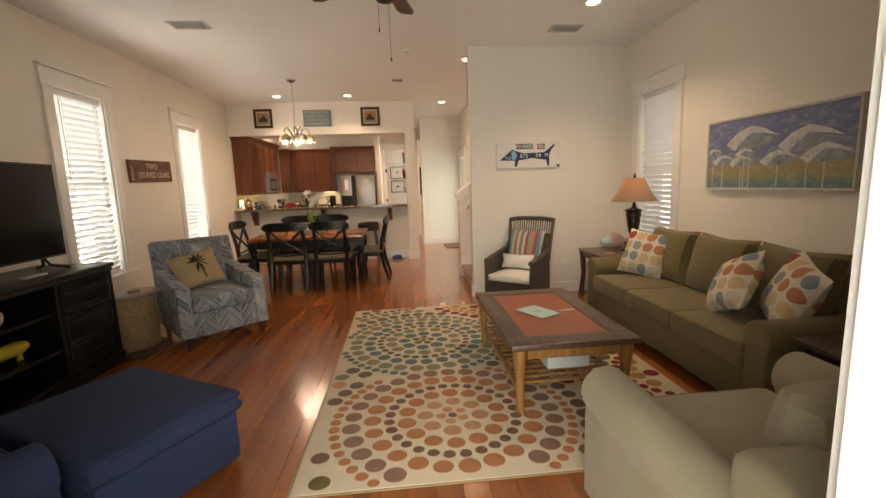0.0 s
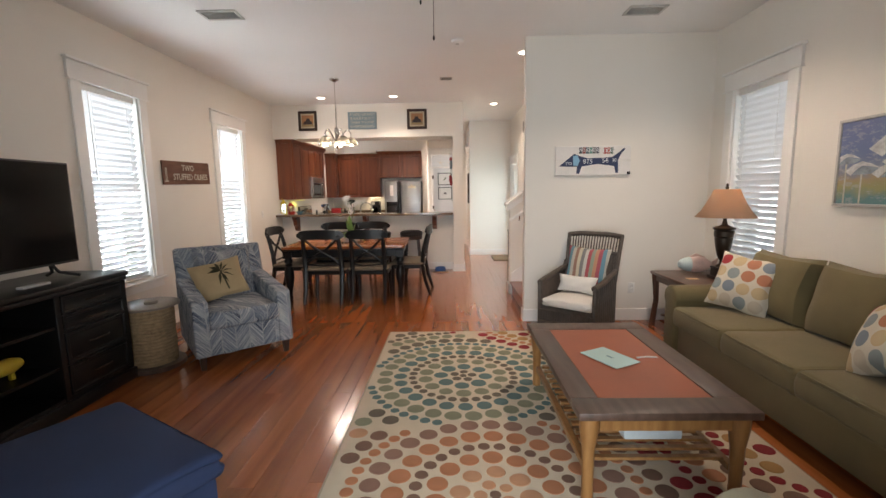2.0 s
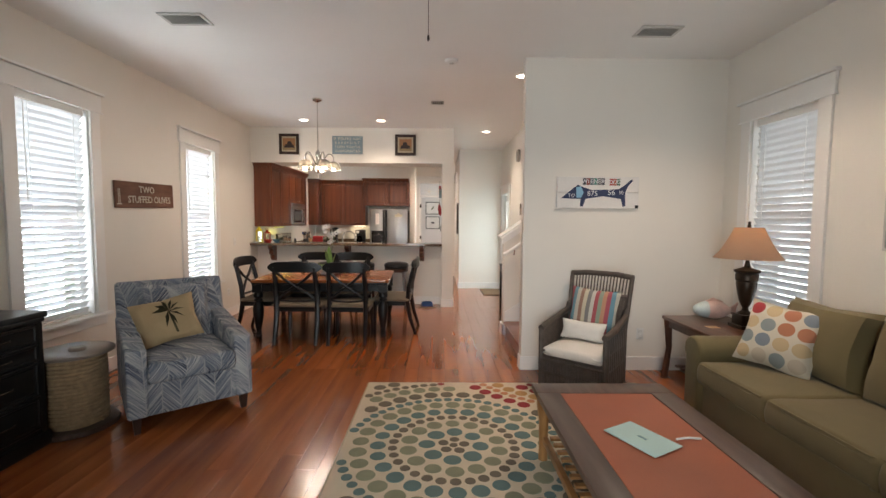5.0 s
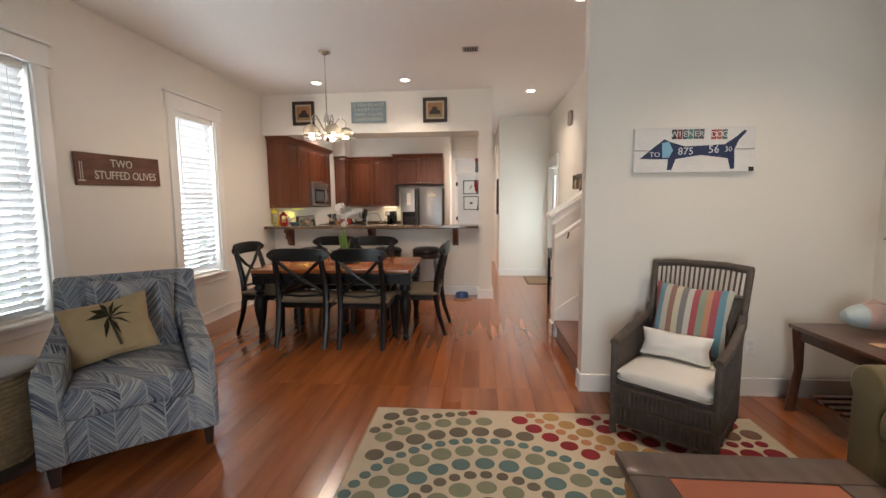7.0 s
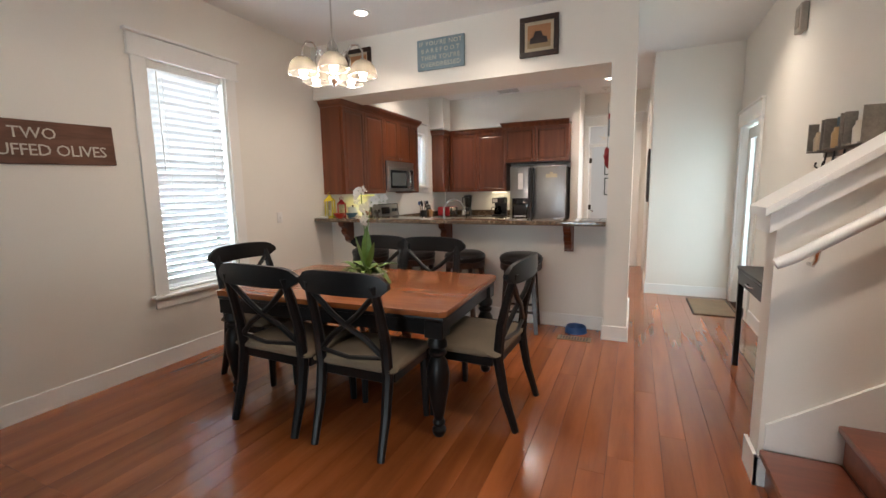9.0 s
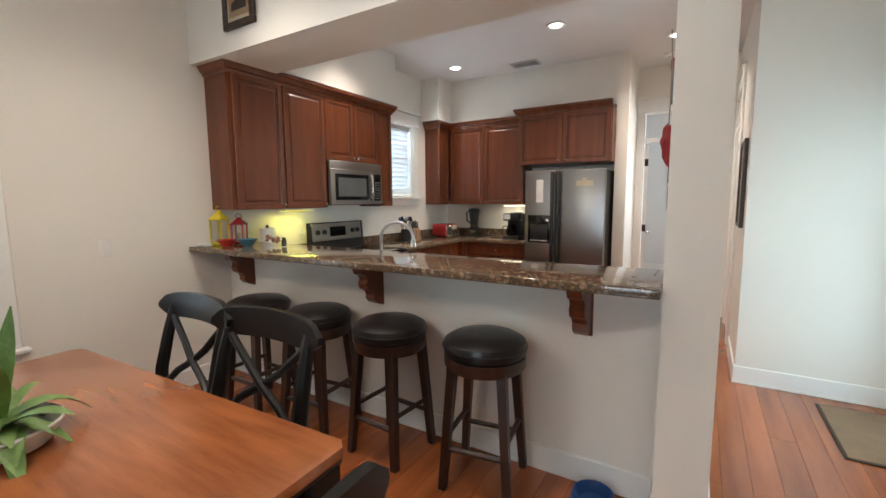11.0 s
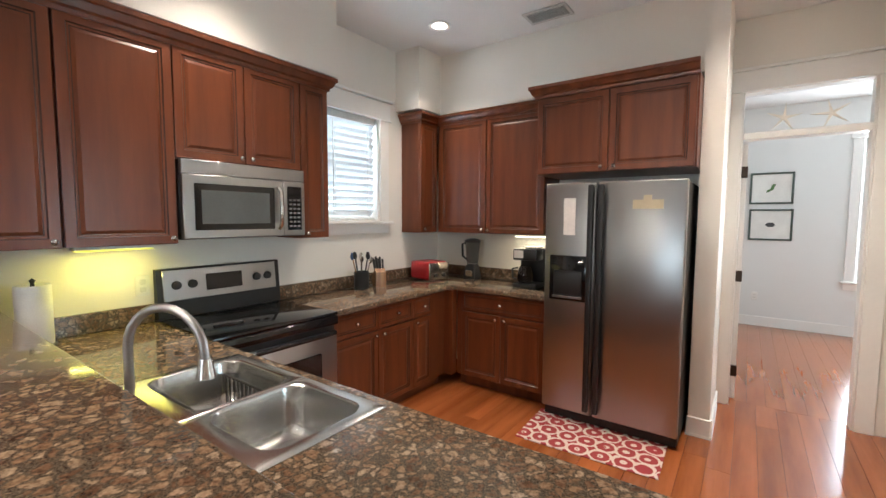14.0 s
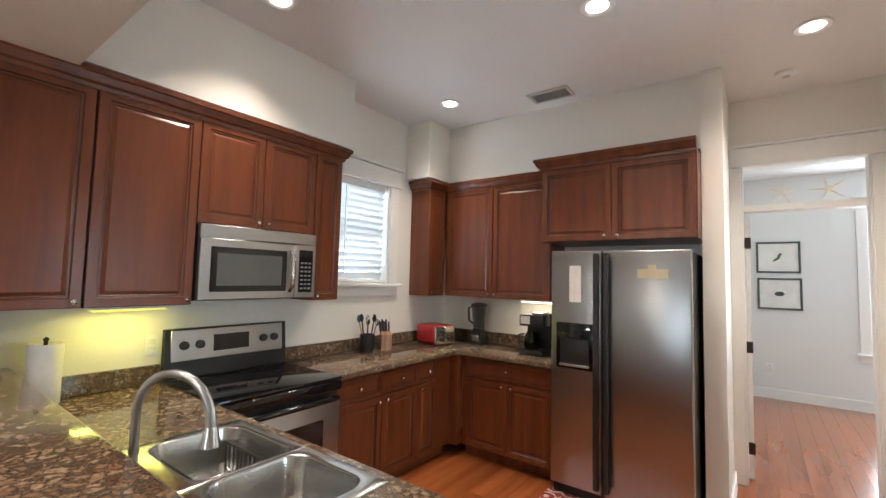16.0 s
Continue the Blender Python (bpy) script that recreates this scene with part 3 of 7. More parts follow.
for i, (a, b, c, d) in enumerate((WIN1, WIN2, WINK)):
    window("window_%d" % (i + 1), west((a + b) / 2), b - a, c, d, "tall white sash window with painted casing" if i < 2 else "small white sash window beside the kitchen cabinets")
    blind(west((a + b) / 2), b - a, c, d)
window("window_4", pose(3.03, 4.725, 0, 0, 0, -90), 0.69, WINE[2], WINE[3], "tall white sash window behind the lamp table")
blind(pose(3.03, 4.725, 0, 0, 0, -90), 0.69, WINE[2], WINE[3])
window("window_5", pose(1.315, 16.15, 0), 0.77, 0.72, 2.55, "white bedroom window with bright daylight")
blind(pose(1.315, 16.15, 0), 0.77, 0.72, 2.55, 20)


def cased_opening(name, m, w, h, label, transom=0.0, head=0.16, depth=0.12):
    """Casing round a doorway; inner face y = 0, facing -y."""
    ob = thing(name, label, "doorway", m, kind="structure")
    top = h + transom
    for sx in (-1, 1):
        part("casing", box(B(), sx * (w / 2 + 0.05) - 0.055, sx * (w / 2 + 0.05) + 0.055, -0.022, 0.0, 0, top + 0.002, 0.003, 1), TRIM, ob)
        part("jamb", box(B(), sx * (w / 2 - 0.009) - 0.009, sx * (w / 2 - 0.009) + 0.009, 0.002, depth - 0.002, 0, top), TRIM, ob)
    part("head_casing", box(B(), -w / 2 - 0.12, w / 2 + 0.12, -0.026, 0.0, top + 0.004, top + head, 0.003, 1), TRIM, ob)
    part("cap", box(B(), -w / 2 - 0.14, w / 2 + 0.14, -0.045, 0.0, top + head + 0.002, top + head + 0.026, 0.004, 1), TRIM, ob)
    if transom:
        part("transom_bar", box(B(), -w / 2 + 0.02, w / 2 - 0.02, -0.012, depth - 0.004, h, h + 0.05, 0.003, 1), TRIM, ob)
        g = part("pane", box(B(), -w / 2 + 0.02, w / 2 - 0.02, depth / 2 - 0.003, depth / 2 + 0.003, h + 0.052, top - 0.02), GLASS, ob)
        g.visible_shadow = False
    return ob


cased_opening("door_1", pose(0.085, 12.78, 0), 0.77, 2.14, "white cased bedroom doorway with a glass transom", 0.36)
cased_opening("door_2", pose(1.62, 10.12, 0, 0, 0, -90), 0.80, 2.06, "white cased exterior doorway in the hall", 0, depth=0.13)
cased_opening("door_3", pose(0.68, 12.1, 0, 0, 0, -90), 0.74, 2.14, "white cased doorway in the passage", 0.34)
cased_opening("door_4", pose(0.165, 0.50, 0, 0, 0, 180), 1.09, 2.10, "white front doorway", 0, depth=0.15)

# bedroom door leaf, open into the room
leaf = thing("interior_door", "white panelled bedroom door standing open", "door", pose(-0.28, 12.91, 0, 0, 0, 96))
part("leaf", box(B(), 0.0, 0.74, -0.035, 0.0, 0.01, 2.12, 0.003, 1), TRIM, leaf)
for z in (0.25, 1.05, 1.9):
    part("hinge", box(B(), -0.02, 0.012, -0.04, 0.004, z - 0.045, z + 0.045, 0.002, 1), BRONZE, leaf)
knob = part("door_knob", lathe(B(), [(0.012, 0), (0.012, 0.03), (0.027, 0.045), (0.022, 0.065), (0.0, 0.07)], 14, pose(0.68, -0.035, 0.95, 90)), CHROME, leaf)

glass_door = thing("glass_door", "white exterior door with one tall glass pane", "door", pose(1.68, 10.12, 0, 0, 0, -90))
bm = B()
for a in ((-0.385, -0.27, 0.01, 2.04), (0.27, 0.385, 0.01, 2.04), (-0.27, 0.27, 0.01, 0.22), (-0.27, 0.27, 1.92, 2.04)):
    box(bm, a[0], a[1], 0, 0.04, a[2], a[3], 0.003, 1)
part("door_frame", bm, TRIM, glass_door)
g = part("pane", box(B(), -0.268, 0.268, 0.017, 0.023, 0.222, 1.918), GLASS, glass_door)
g.visible_shadow = False
passage_leaf = thing("interior_door", "white closed passage door", "door", pose(0.75, 12.1, 0, 0, 0, -90))
part("leaf", box(B(), -0.35, 0.35, 0.0, 0.035, 0.01, 2.12, 0.003, 1), TRIM, passage_leaf)
part("door_knob", lathe(B(), [(0.012, 0), (0.012, 0.03), (0.027, 0.045), (0.022, 0.065), (0.0, 0.07)], 14, pose(-0.29, 0.0, 0.95, 90)), CHROME, passage_leaf)

# ---- lamps in the ceiling ----
CANS = [(-1.90, 8.05), (-0.69, 8.05), (1.12, 5.93), (1.05, 8.80), (2.03, 4.16), (-2.27, 9.84), (-0.87, 10.87), (-2.31, 11.50), (0.09, 11.75)]
first = None
for x, y in CANS:
    m = pose(x, y, H - 0.001)
    if first is None:
        first = thing("recessed_light", "round recessed ceiling light, lit warm white", "ceiling light", m, "recessed lights")
        bm = lathe(B(), [(0.062, -0.001), (0.09, -0.001), (0.094, -0.006), (0.088, -0.011), (0.066, -0.008), (0.062, -0.004)], 28)
        part("trim_ring", bm, WHITEPL, first)
        part("lens", lathe(B(), [(0.0, -0.003), (0.061, -0.003), (0.050, -0.010), (0.0, -0.013)], 24), LIT, first)
    else:
        copy_thing(first, m)
    lamp("recessed_lamp", "SPOT", pose(x, y, H - 0.03), 100 if x < -2 else 142 if y > 9 else 90 if y > 8 else 130, WARM, radius=0.08, spread=112 if x < -2 else 128)


# ---- kitchen ----
def panel_door(w, h, t=0.02, inset=0.055, glazed=False):
    """A raised-panel front, facing -y, from the lower left corner."""
    bm = B()
    box(bm, 0, w, 0, t, 0, h)
    f = min(bm.faces, key=lambda q: q.calc_center_median().y)
    for thick, depth in ((0.004, 0.003), (inset, 0.0), (0.007, -0.007), (0.012, 0.0), (0.006, -0.003), (0.022, 0.006)):
        if min(w, h) < 2 * (inset + 0.06) and thick == 0.022:
            continue
        ring = bmesh.ops.inset_individual(bm, faces=[f], thickness=thick, depth=depth)["faces"]
        # Faces that step inward take the second, darker material.
        if glazed and depth < 0:
            for q in ring:
                q.material_index = 1
    return bm


KNOB = lathe(B(), [(0.006, 0), (0.006, 0.012), (0.015, 0.02), (0.014, 0.027), (0.004, 0.031)], 12, pose(0, 0, 0, 90))
KNOBMESH = bpy.data.meshes.new("knob")
KNOB.to_mesh(KNOBMESH)
KNOBMESH.materials.append(CHROME)
for _p in KNOBMESH.polygons:
    _p.use_smooth = True


def knob_on(parent, x, z):
    k = new("knob", KNOBMESH)
    k.parent = parent
    k.matrix_basis = pose(x, -0.006, z)
    return k


def cabinet(m, w, h, d, fronts, label, name="wall_cabinet", toe=0.0):
    """fronts: (kind, x, z, width, height, knob x, knob z)."""
    ob = thing(name, label, "cabinet", m, "kitchen cabinets")
    bm = box(B(), 0, w, 0.022, d, toe, h)
    if toe:
        box(bm, 0.0, w, 0.085, d, 0, toe)
    part("body", bm, CHERRY, ob, smooth=False)
    for kind, x, z, fw, fh, kx, kz in fronts:
        inset = 0.055 if kind == "door" else 0.03
        f = part(kind, panel_door(fw - 0.004, fh - 0.004, inset=inset, glazed=True), [CHERRY, GROOVECHERRY], ob, smooth=False, m=pose(x + 0.002, 0, z + 0.002))
        knob_on(f, kx, kz)
    return ob


XF = -2.68
up = 1.04
UP = "cherry-stained wall cabinet with raised-panel doors"
cabinet(pose(XF, 8.70, 1.375, 0, 0, 90), 0.49, up, 0.295, [("door", 0.03, 0.0, 0.455, up, 0.42, 0.03)], UP)
cabinet(pose(XF, 9.192, 1.375, 0, 0, 90), 0.466, up, 0.295, [("door", 0.0, 0.0, 0.466, up, 0.43, 0.03)], UP)
cabinet(pose(XF, 9.66, 1.83, 0, 0, 90), 0.772, up - 0.455, 0.295, [("door", 0, 0, 0.384, up - 0.455, 0.35, 0.03), ("door", 0.386, 0, 0.384, up - 0.455, 0.03, 0.03)], "short cherry cabinet above the microwave")
cabinet(pose(XF, 10.434, 1.375, 0, 0, 90), 0.228, up, 0.295, [("door", 0, 0, 0.228, up, 0.03, 0.03)], "narrow cherry wall cabinet beside the window")
cabinet(pose(-2.74, 11.80, 1.375, 0, 0, 90), 0.255, up, 0.235, [("door", 0.0, 0, 0.255, up, 0.03, 0.03)], "cherry corner wall cabinet with a plain side")
cabinet(pose(-2.74, 12.06, 1.375), 0.555, up, 0.335, [("door", 0.03, 0, 0.52, up, 0.49, 0.03)], UP)
cabinet(pose(-2.183, 12.06, 1.375), 0.565, up, 0.335, [("door", 0.0, 0, 0.565, up, 0.03, 0.03)], UP)
cabinet(pose(-1.60, 11.82, 1.86), 1.095, 0.60, 0.575, [("door", 0.01, 0, 0.535, 0.575, 0.49, 0.03), ("door", 0.55, 0, 0.535, 0.575, 0.04, 0.03)], "deep cherry cabinet over the refrigerator")


def crown(name, pts, z):
    """Crown moulding along a run of (x, y) corners, outward to the right of the path."""
    prof = [(0.0, 0.0), (0.012, 0.0), (0.016, 0.02), (0.03, 0.028), (0.044, 0.060), (0.054, 0.066), (0.054, 0.090), (0.0, 0.090)]
    bm, rings = B(), []
    k = len(pts)
    for i, p in enumerate(pts):
        p = Vector(p)
        ds = []
        if i:
            ds.append((p - Vector(pts[i - 1])).normalized())
        if i < k - 1:
            ds.append((Vector(pts[i + 1]) - p).normalized())
        ns = [Vector((d.y, -d.x)) for d in ds]
        nn = sum(ns, Vector((0, 0))).normalized()
        nn = nn / max(0.3, nn.dot(ns[0]))
        rings.append([bm.verts.new((p.x + nn.x * o, p.y + nn.y * o, z + h)) for o, h in prof])
    for a, b in zip(rings, rings[1:]):
        for j in range(len(prof)):
            bm.faces.new((a[j], b[j], b[(j + 1) % len(prof)], a[(j + 1) % len(prof)]))
    bm.faces.new(rings[0])
    bm.faces.new(rings[-1][::-1])
    bmesh.ops.recalc_face_normals(bm, faces=bm.faces)
    structure(name, bm, CHERRY, "stepped cherry crown moulding on the cabinets", "trim")


crown("trim_crown", [(-2.975, 8.70), (XF, 8.70), (XF, 10.662), (-2.975, 10.662)], 2.402)
crown("trim_crown", [(-2.975, 11.80), (-2.74, 11.80), (-2.74, 12.06), (-1.602, 12.06)], 2.405)
crown("trim_crown", [(-1.60, 12.05), (-1.60, 11.82), (-0.505, 11.82)], 2.438)

BASE = "cherry base cabinet with a drawer over a raised-panel door"
XB = -2.40
for y, w, kx in ((10.42, 0.45, 0.41), (10.872, 0.40, 0.04)):
    cabinet(pose(XB, y, 0, 0, 0, 90), w, 0.873, 0.57, [("drawer", 0.0, 0.70, w, 0.165, w / 2, 0.08), ("door", 0.0, 0.11, w, 0.58, kx, 0.545)], BASE, "base_cabinet", 0.1)
corner = cabinet(pose(XB, 11.274, 0, 0, 0, 90), 0.47, 0.873, 0.57, [("drawer", 0.0, 0.70, 0.25, 0.165, 0.125, 0.08), ("door", 0.0, 0.11, 0.25, 0.58, 0.03, 0.545)], "narrow cherry base cabinet in the corner", "base_cabinet", 0.1)
cabinet(pose(-2.33, 11.80, 0), 0.85, 0.873, 0.59, [("drawer", 0.06, 0.70, 0.785, 0.165, 0.392, 0.08), ("door", 0.06, 0.11, 0.39, 0.58, 0.35, 0.545), ("door", 0.452, 0.11, 0.39, 0.58, 0.04, 0.545)], "wide cherry base cabinet with two doors", "base_cabinet", 0.1)
part("filler", box(B(), 0.471, 0.547, -0.064, 0.56, 0.1, 0.872), CHERRY, corner, smooth=False)
solid("peninsula_cabinet", box(box(B(), -2.28, 0.24, 8.96, 9.62, 0.1, 0.70), -2.28, 0.24, 8.96, 9.57, 0, 0.099), CHERRY, "plain cherry base cabinets under the sink counter", "cabinet")

# stone tops
SX0, SX1, SY0, SY1 = -2.00, -1.14, 9.16, 9.59
bm = B()
gx, gy = (-2.975, SX0, SX1, 0.28), (8.952, SY0, SY1, 9.645)
layer = [[[bm.verts.new((x, y, z)) for y in gy] for x in gx] for z in (0.876, 0.915)]
for i in range(3):
    for j in range(3):
        if (i, j) != (1, 1):
            for k in (0, 1):
                bm.faces.new((layer[k][i][j], layer[k][i + 1][j], layer[k][i + 1][j + 1], layer[k][i][j + 1]))
for e in [e for e in bm.edges if e.is_boundary and e.verts[0].co.z > 0.9]:
    low = [layer[0][min(range(4), key=lambda q: abs(gx[q] - v.co.x))][min(range(4), key=lambda q: abs(gy[q] - v.co.y))] for v in e.verts]
    bm.faces.new((e.verts[0], e.verts[1], low[1], low[0]))
bmesh.ops.recalc_face_normals(bm, faces=bm.faces)
solid("sink_countertop", bm, GRANITE, "polished brown speckled granite counter round the sink", "countertop")
bm = prism(B(), [(-2.975, 10.418), (-2.365, 10.418), (-2.365, 11.765), (-1.475, 11.765), (-1.475, 12.395), (-2.975, 12.395)], "z", 0.876, 0.915)
bmesh.ops.bevel(bm, geom=list(bm.edges), offset=0.004, segments=2, affect="EDGES", profile=0.5)
solid("corner_countertop", bm, GRANITE, "polished brown granite counter along the wall", "countertop")
for a in ((-2.977, -2.955, 8.955, 9.63), (-2.977, -2.955, 10.42, 12.39), (-2.953, -1.475, 12.372, 12.396), (0.26, 0.282, 9.05, 9.66)):
    solid("backsplash", box(B(), *a, 0.917, 1.02, 0.002, 1), GRANITE, "low brown granite upstand against the wall", "backsplash")
bm = prism(B(), [(-2.977, 8.49), (0.282, 8.49), (0.282, 9.012), (-2.977, 9.012)], "z", 1.055, 1.095)
bmesh.ops.bevel(bm, geom=list(bm.edges), offset=0.007, segments=3, affect="EDGES", profile=0.6)
solid("bar_countertop", bm, GRANITE, "raised polished brown granite bar counter", "countertop")

first = None
for x in (-2.69, -1.37, -0.07):
    m = pose(x, 8.82, 1.054)
    if first is None:
        first = thing("corbel", "scrolled cherry wood bracket under the bar", "bracket", m, "bar brackets")
        out = [(0, 0), (-0.20, 0), (-0.205, -0.03), (-0.19, -0.06), (-0.155, -0.075), (-0.14, -0.10), (-0.155, -0.125), (-0.14, -0.16), (-0.10, -0.18), (-0.085, -0.205), (-0.09, -0.23), (-0.06, -0.26), (-0.03, -0.265), (0, -0.25)]
        part("scroll", prism(B(), out, "x", -0.035, 0.035), CHERRY, first)
        part("back_plate", box(B(), -0.045, 0.045, -0.012, -0.001, -0.28, -0.001, 0.003, 1), CHERRY, first)
    else:
        copy_thing(first, m)

# refrigerator
fr = thing("refrigerator", "side-by-side stainless refrigerator with ice dispenser", "refrigerator", pose(-1.452, 11.68, 0))
W = 0.925
part("body", box(B(), 0.005, W - 0.005, 0.06, 0.70, 0.02, 1.765, 0.004, 1), BLACKMATT, fr)
part("grille", box(B(), 0.01, W - 0.01, 0.05, 0.07, 0.012, 0.085), BLACKMATT, fr)
SPLIT = 0.375
fd = part("freezer_door", box(B(), 0.0, SPLIT - 0.006, 0.0, 0.058, 0.09, 1.775, 0.012, 3), DARKSTEEL, fr)
rd = part("fridge_door", box(B(), SPLIT + 0.006, W, 0.0, 0.058, 0.09, 1.775, 0.012, 3), DARKSTEEL, fr)
for d, x in ((fd, SPLIT - 0.034), (rd, SPLIT + 0.034)):
    bm = box(B(), x - 0.02, x + 0.02, -0.05, -0.022, 0.13, 1.755, 0.011, 3)
    for z in (0.17, 0.95, 1.70):
        box(bm, x - 0.014, x + 0.014, -0.024, 0.0, z - 0.04, z + 0.04)
    part("handle", bm, BLACKMATT, d, "long black handle")
disp = part("dispenser", box(B(), 0.045, 0.315, -0.012, -0.001, 0.92, 1.25, 0.006, 2), BLACKGLOSS, fd)
part("dispenser_recess", box(B(), 0.08, 0.285, -0.016, -0.012, 0.96, 1.14, 0.01, 2), BLACKMATT, disp)
part("dispenser_tray", box(B(), 0.075, 0.29, -0.03, -0.013, 0.94, 0.955, 0.003, 1), STEEL, disp)
note = solid("paper_note", box(B(), -1.31, -1.225, 11.672, 11.677, 1.40, 1.665), hexcol((0.75, 0.70, 0.66), 0.8), "white paper note pinned to the refrigerator", "note")
solid("magnet", box(box(B(), -0.845, -0.66, 11.672, 11.677, 1.585, 1.645), -0.78, -0.73, 11.668, 11.673, 1.62, 1.675), [hexcol((0.55, 0.48, 0.33), 0.6)], "tan magnet plate on the refrigerator door", "magnet")

# microwave
mw = thing("microwave", "stainless over-range microwave with dark glass door", "microwave", pose(-2.655, 9.667, 1.395, 0, 0, 90))
part("body", box(B(), 0.0, 0.762, 0.02, 0.315, 0.0, 0.43, 0.003, 1), BLACKMATT, mw)
bm = box(B(), 0.0, 0.762, -0.012, 0.02, 0.355, 0.43, 0.004, 1)
part("vent_panel", bm, STEEL, mw)
dr = part("door", box(B(), 0.002, 0.60, -0.016, 0.02, 0.005, 0.352, 0.004, 1), STEEL, mw)
part("window_frame", box(B(), 0.06, 0.535, -0.019, -0.016, 0.05, 0.305, 0.004, 1), BLACKGLOSS, dr)
part("window_glass", box(B(), 0.095, 0.50, -0.022, -0.019, 0.085, 0.27), hexcol((0.10, 0.11, 0.11), 0.25), dr)
part("handle", tube(B(), [(0.565, -0.018, 0.05), (0.565, -0.045, 0.075), (0.565, -0.055, 0.18), (0.565, -0.045, 0.28), (0.565, -0.018, 0.305)], 0.013, 10), CHROME, dr)
pn = part("control_panel", box(B(), 0.603, 0.762, -0.014, 0.02, 0.005, 0.352, 0.004, 1), STEEL, mw)
part("keypad", box(B(), 0.63, 0.735, -0.017, -0.014, 0.04, 0.32, 0.003, 1), BLACKGLOSS, pn)
bm = B()
for r in range(7):
    for c in range(3):
        box(bm, 0.642 + c * 0.03, 0.662 + c * 0.03, -0.0185, -0.017, 0.06 + r * 0.028, 0.072 + r * 0.028)
part("keys", bm, hexcol((0.20, 0.20, 0.20), 0.5), pn, smooth=False)

# range
rg = thing("electric_range", "black and stainless electric range with back panel", "range", pose(-2.315, 9.637, 0, 0, 0, 90))
part("body", box(B(), 0.0, 0.776, 0.03, 0.655, 0.03, 0.905), BLACKMATT, rg)
part("cooktop", box(B(), 0.0, 0.776, -0.012, 0.60, 0.906, 0.926, 0.006, 2), BLACKGLOSS, rg)
od = part("oven_door", box(B(), 0.01, 0.766, -0.012, 0.03, 0.26, 0.80, 0.008, 2), STEEL, rg)
part("oven_window", box(B(), 0.14, 0.64, -0.016, -0.012, 0.40, 0.69, 0.006, 1), BLACKGLOSS, od)
part("handle", tube(B(), [(0.06, -0.012, 0.80), (0.06, -0.05, 0.81), (0.14, -0.062, 0.81), (0.636, -0.062, 0.81), (0.716, -0.05, 0.81), (0.716, -0.012, 0.80)], 0.015, 10), BLACKGLOSS, od)
part("front_trim", box(B(), 0.0, 0.776, -0.02, 0.03, 0.845, 0.904, 0.012, 3), BLACKGLOSS, rg)
part("bottom_drawer", box(B(), 0.01, 0.766, -0.01, 0.03, 0.06, 0.245, 0.006, 2), STEEL, rg)
bm = prism(B(), [(0.60, 0.927), (0.655, 0.927), (0.655, 1.215), (0.625, 1.215)], "x", 0.0, 0.776)
bp = part("back_panel", bm, BLACKMATT, rg, smooth=False)
lean = pose(0, 0.60, 0.927, math.degrees(-math.atan2(0.025, 0.288)))
part("control_panel", box(B(), 0.03, 0.746, -0.006, 0.0, 0.10, 0.28, 0.003, 1), STEEL, bp, m=lean)
part("display", box(B(), 0.27, 0.50, -0.010, -0.006, 0.14, 0.24, 0.002, 1), BLACKGLOSS, bp, m=lean)
for x in (0.10, 0.19, 0.60, 0.68):
    part("dial", lathe(B(), [(0.026, 0), (0.024, 0.018), (0.01, 0.022), (0.0, 0.022)], 16, lean @ pose(x, -0.006, 0.19, 90)), BLACKMATT, bp)

# sink and faucet
sk = thing("sink", "double-bowl stainless steel sink set in granite", "sink")


def rounded(x0, x1, y0, y1, r, z, n=6):
    """Corner points of a rounded rectangle at height z."""
    out = []
    for cx, cy, a0 in ((x1 - r, y1 - r, 0), (x0 + r, y1 - r, 90), (x0 + r, y0 + r, 180), (x1 - r, y0 + r, 270)):
        for k in range(n + 1):
            a = radians(a0 + 90 * k / n)
            out.append((cx + r * math.cos(a), cy + r * math.sin(a), z))
    return out


def loft(rings, cap=False):
    bm = B()
    vs = [[bm.verts.new(p) for p in r] for r in rings]
    for a, b in zip(vs, vs[1:]):
        for k in range(len(a)):
            q = (k + 1) % len(a)
            bm.faces.new((a[k], a[q], b[q], b[k]))
    if cap:
        bm.faces.new(vs[-1])
    bmesh.ops.recalc_face_normals(bm, faces=bm.faces)
    return bm


MIDX = -1.545
for hx0, hx1, ix0, ix1 in ((SX0 - 0.015, MIDX, SX0 + 0.03, MIDX - 0.014), (MIDX + 0.0005, SX1 + 0.015, MIDX + 0.014, SX1 - 0.03)):
    iy0, iy1 = SY0 + 0.055, SY1 - 0.025
    oy0, oy1 = SY0 - 0.015, SY1 + 0.015
    rim = part("rim", loft([rounded(hx0, hx1, oy0, oy1, 0.006, 0.9155), rounded(hx0, hx1, oy0, oy1, 0.006, 0.9195), rounded(hx0 + 0.004, hx1 - 0.004, oy0 + 0.004, oy1 - 0.004, 0.006, 0.9215), rounded(ix0, ix1, iy0, iy1, 0.07, 0.9215)]), SINKSTEEL, sk)
    wall_rings = [rounded(ix0 + d, ix1 - d, iy0 + d, iy1 - d, 0.07, z) for d, z in ((0.0, 0.9214), (0.004, 0.919), (0.007, 0.911), (0.014, 0.80), (0.022, 0.768), (0.04, 0.749))] + [rounded(ix0 + 0.07, ix1 - 0.07, iy0 + 0.07, iy1 - 0.07, 0.045, 0.742)]
    part("bowl", loft(wall_rings, True), SINKSTEEL, sk)
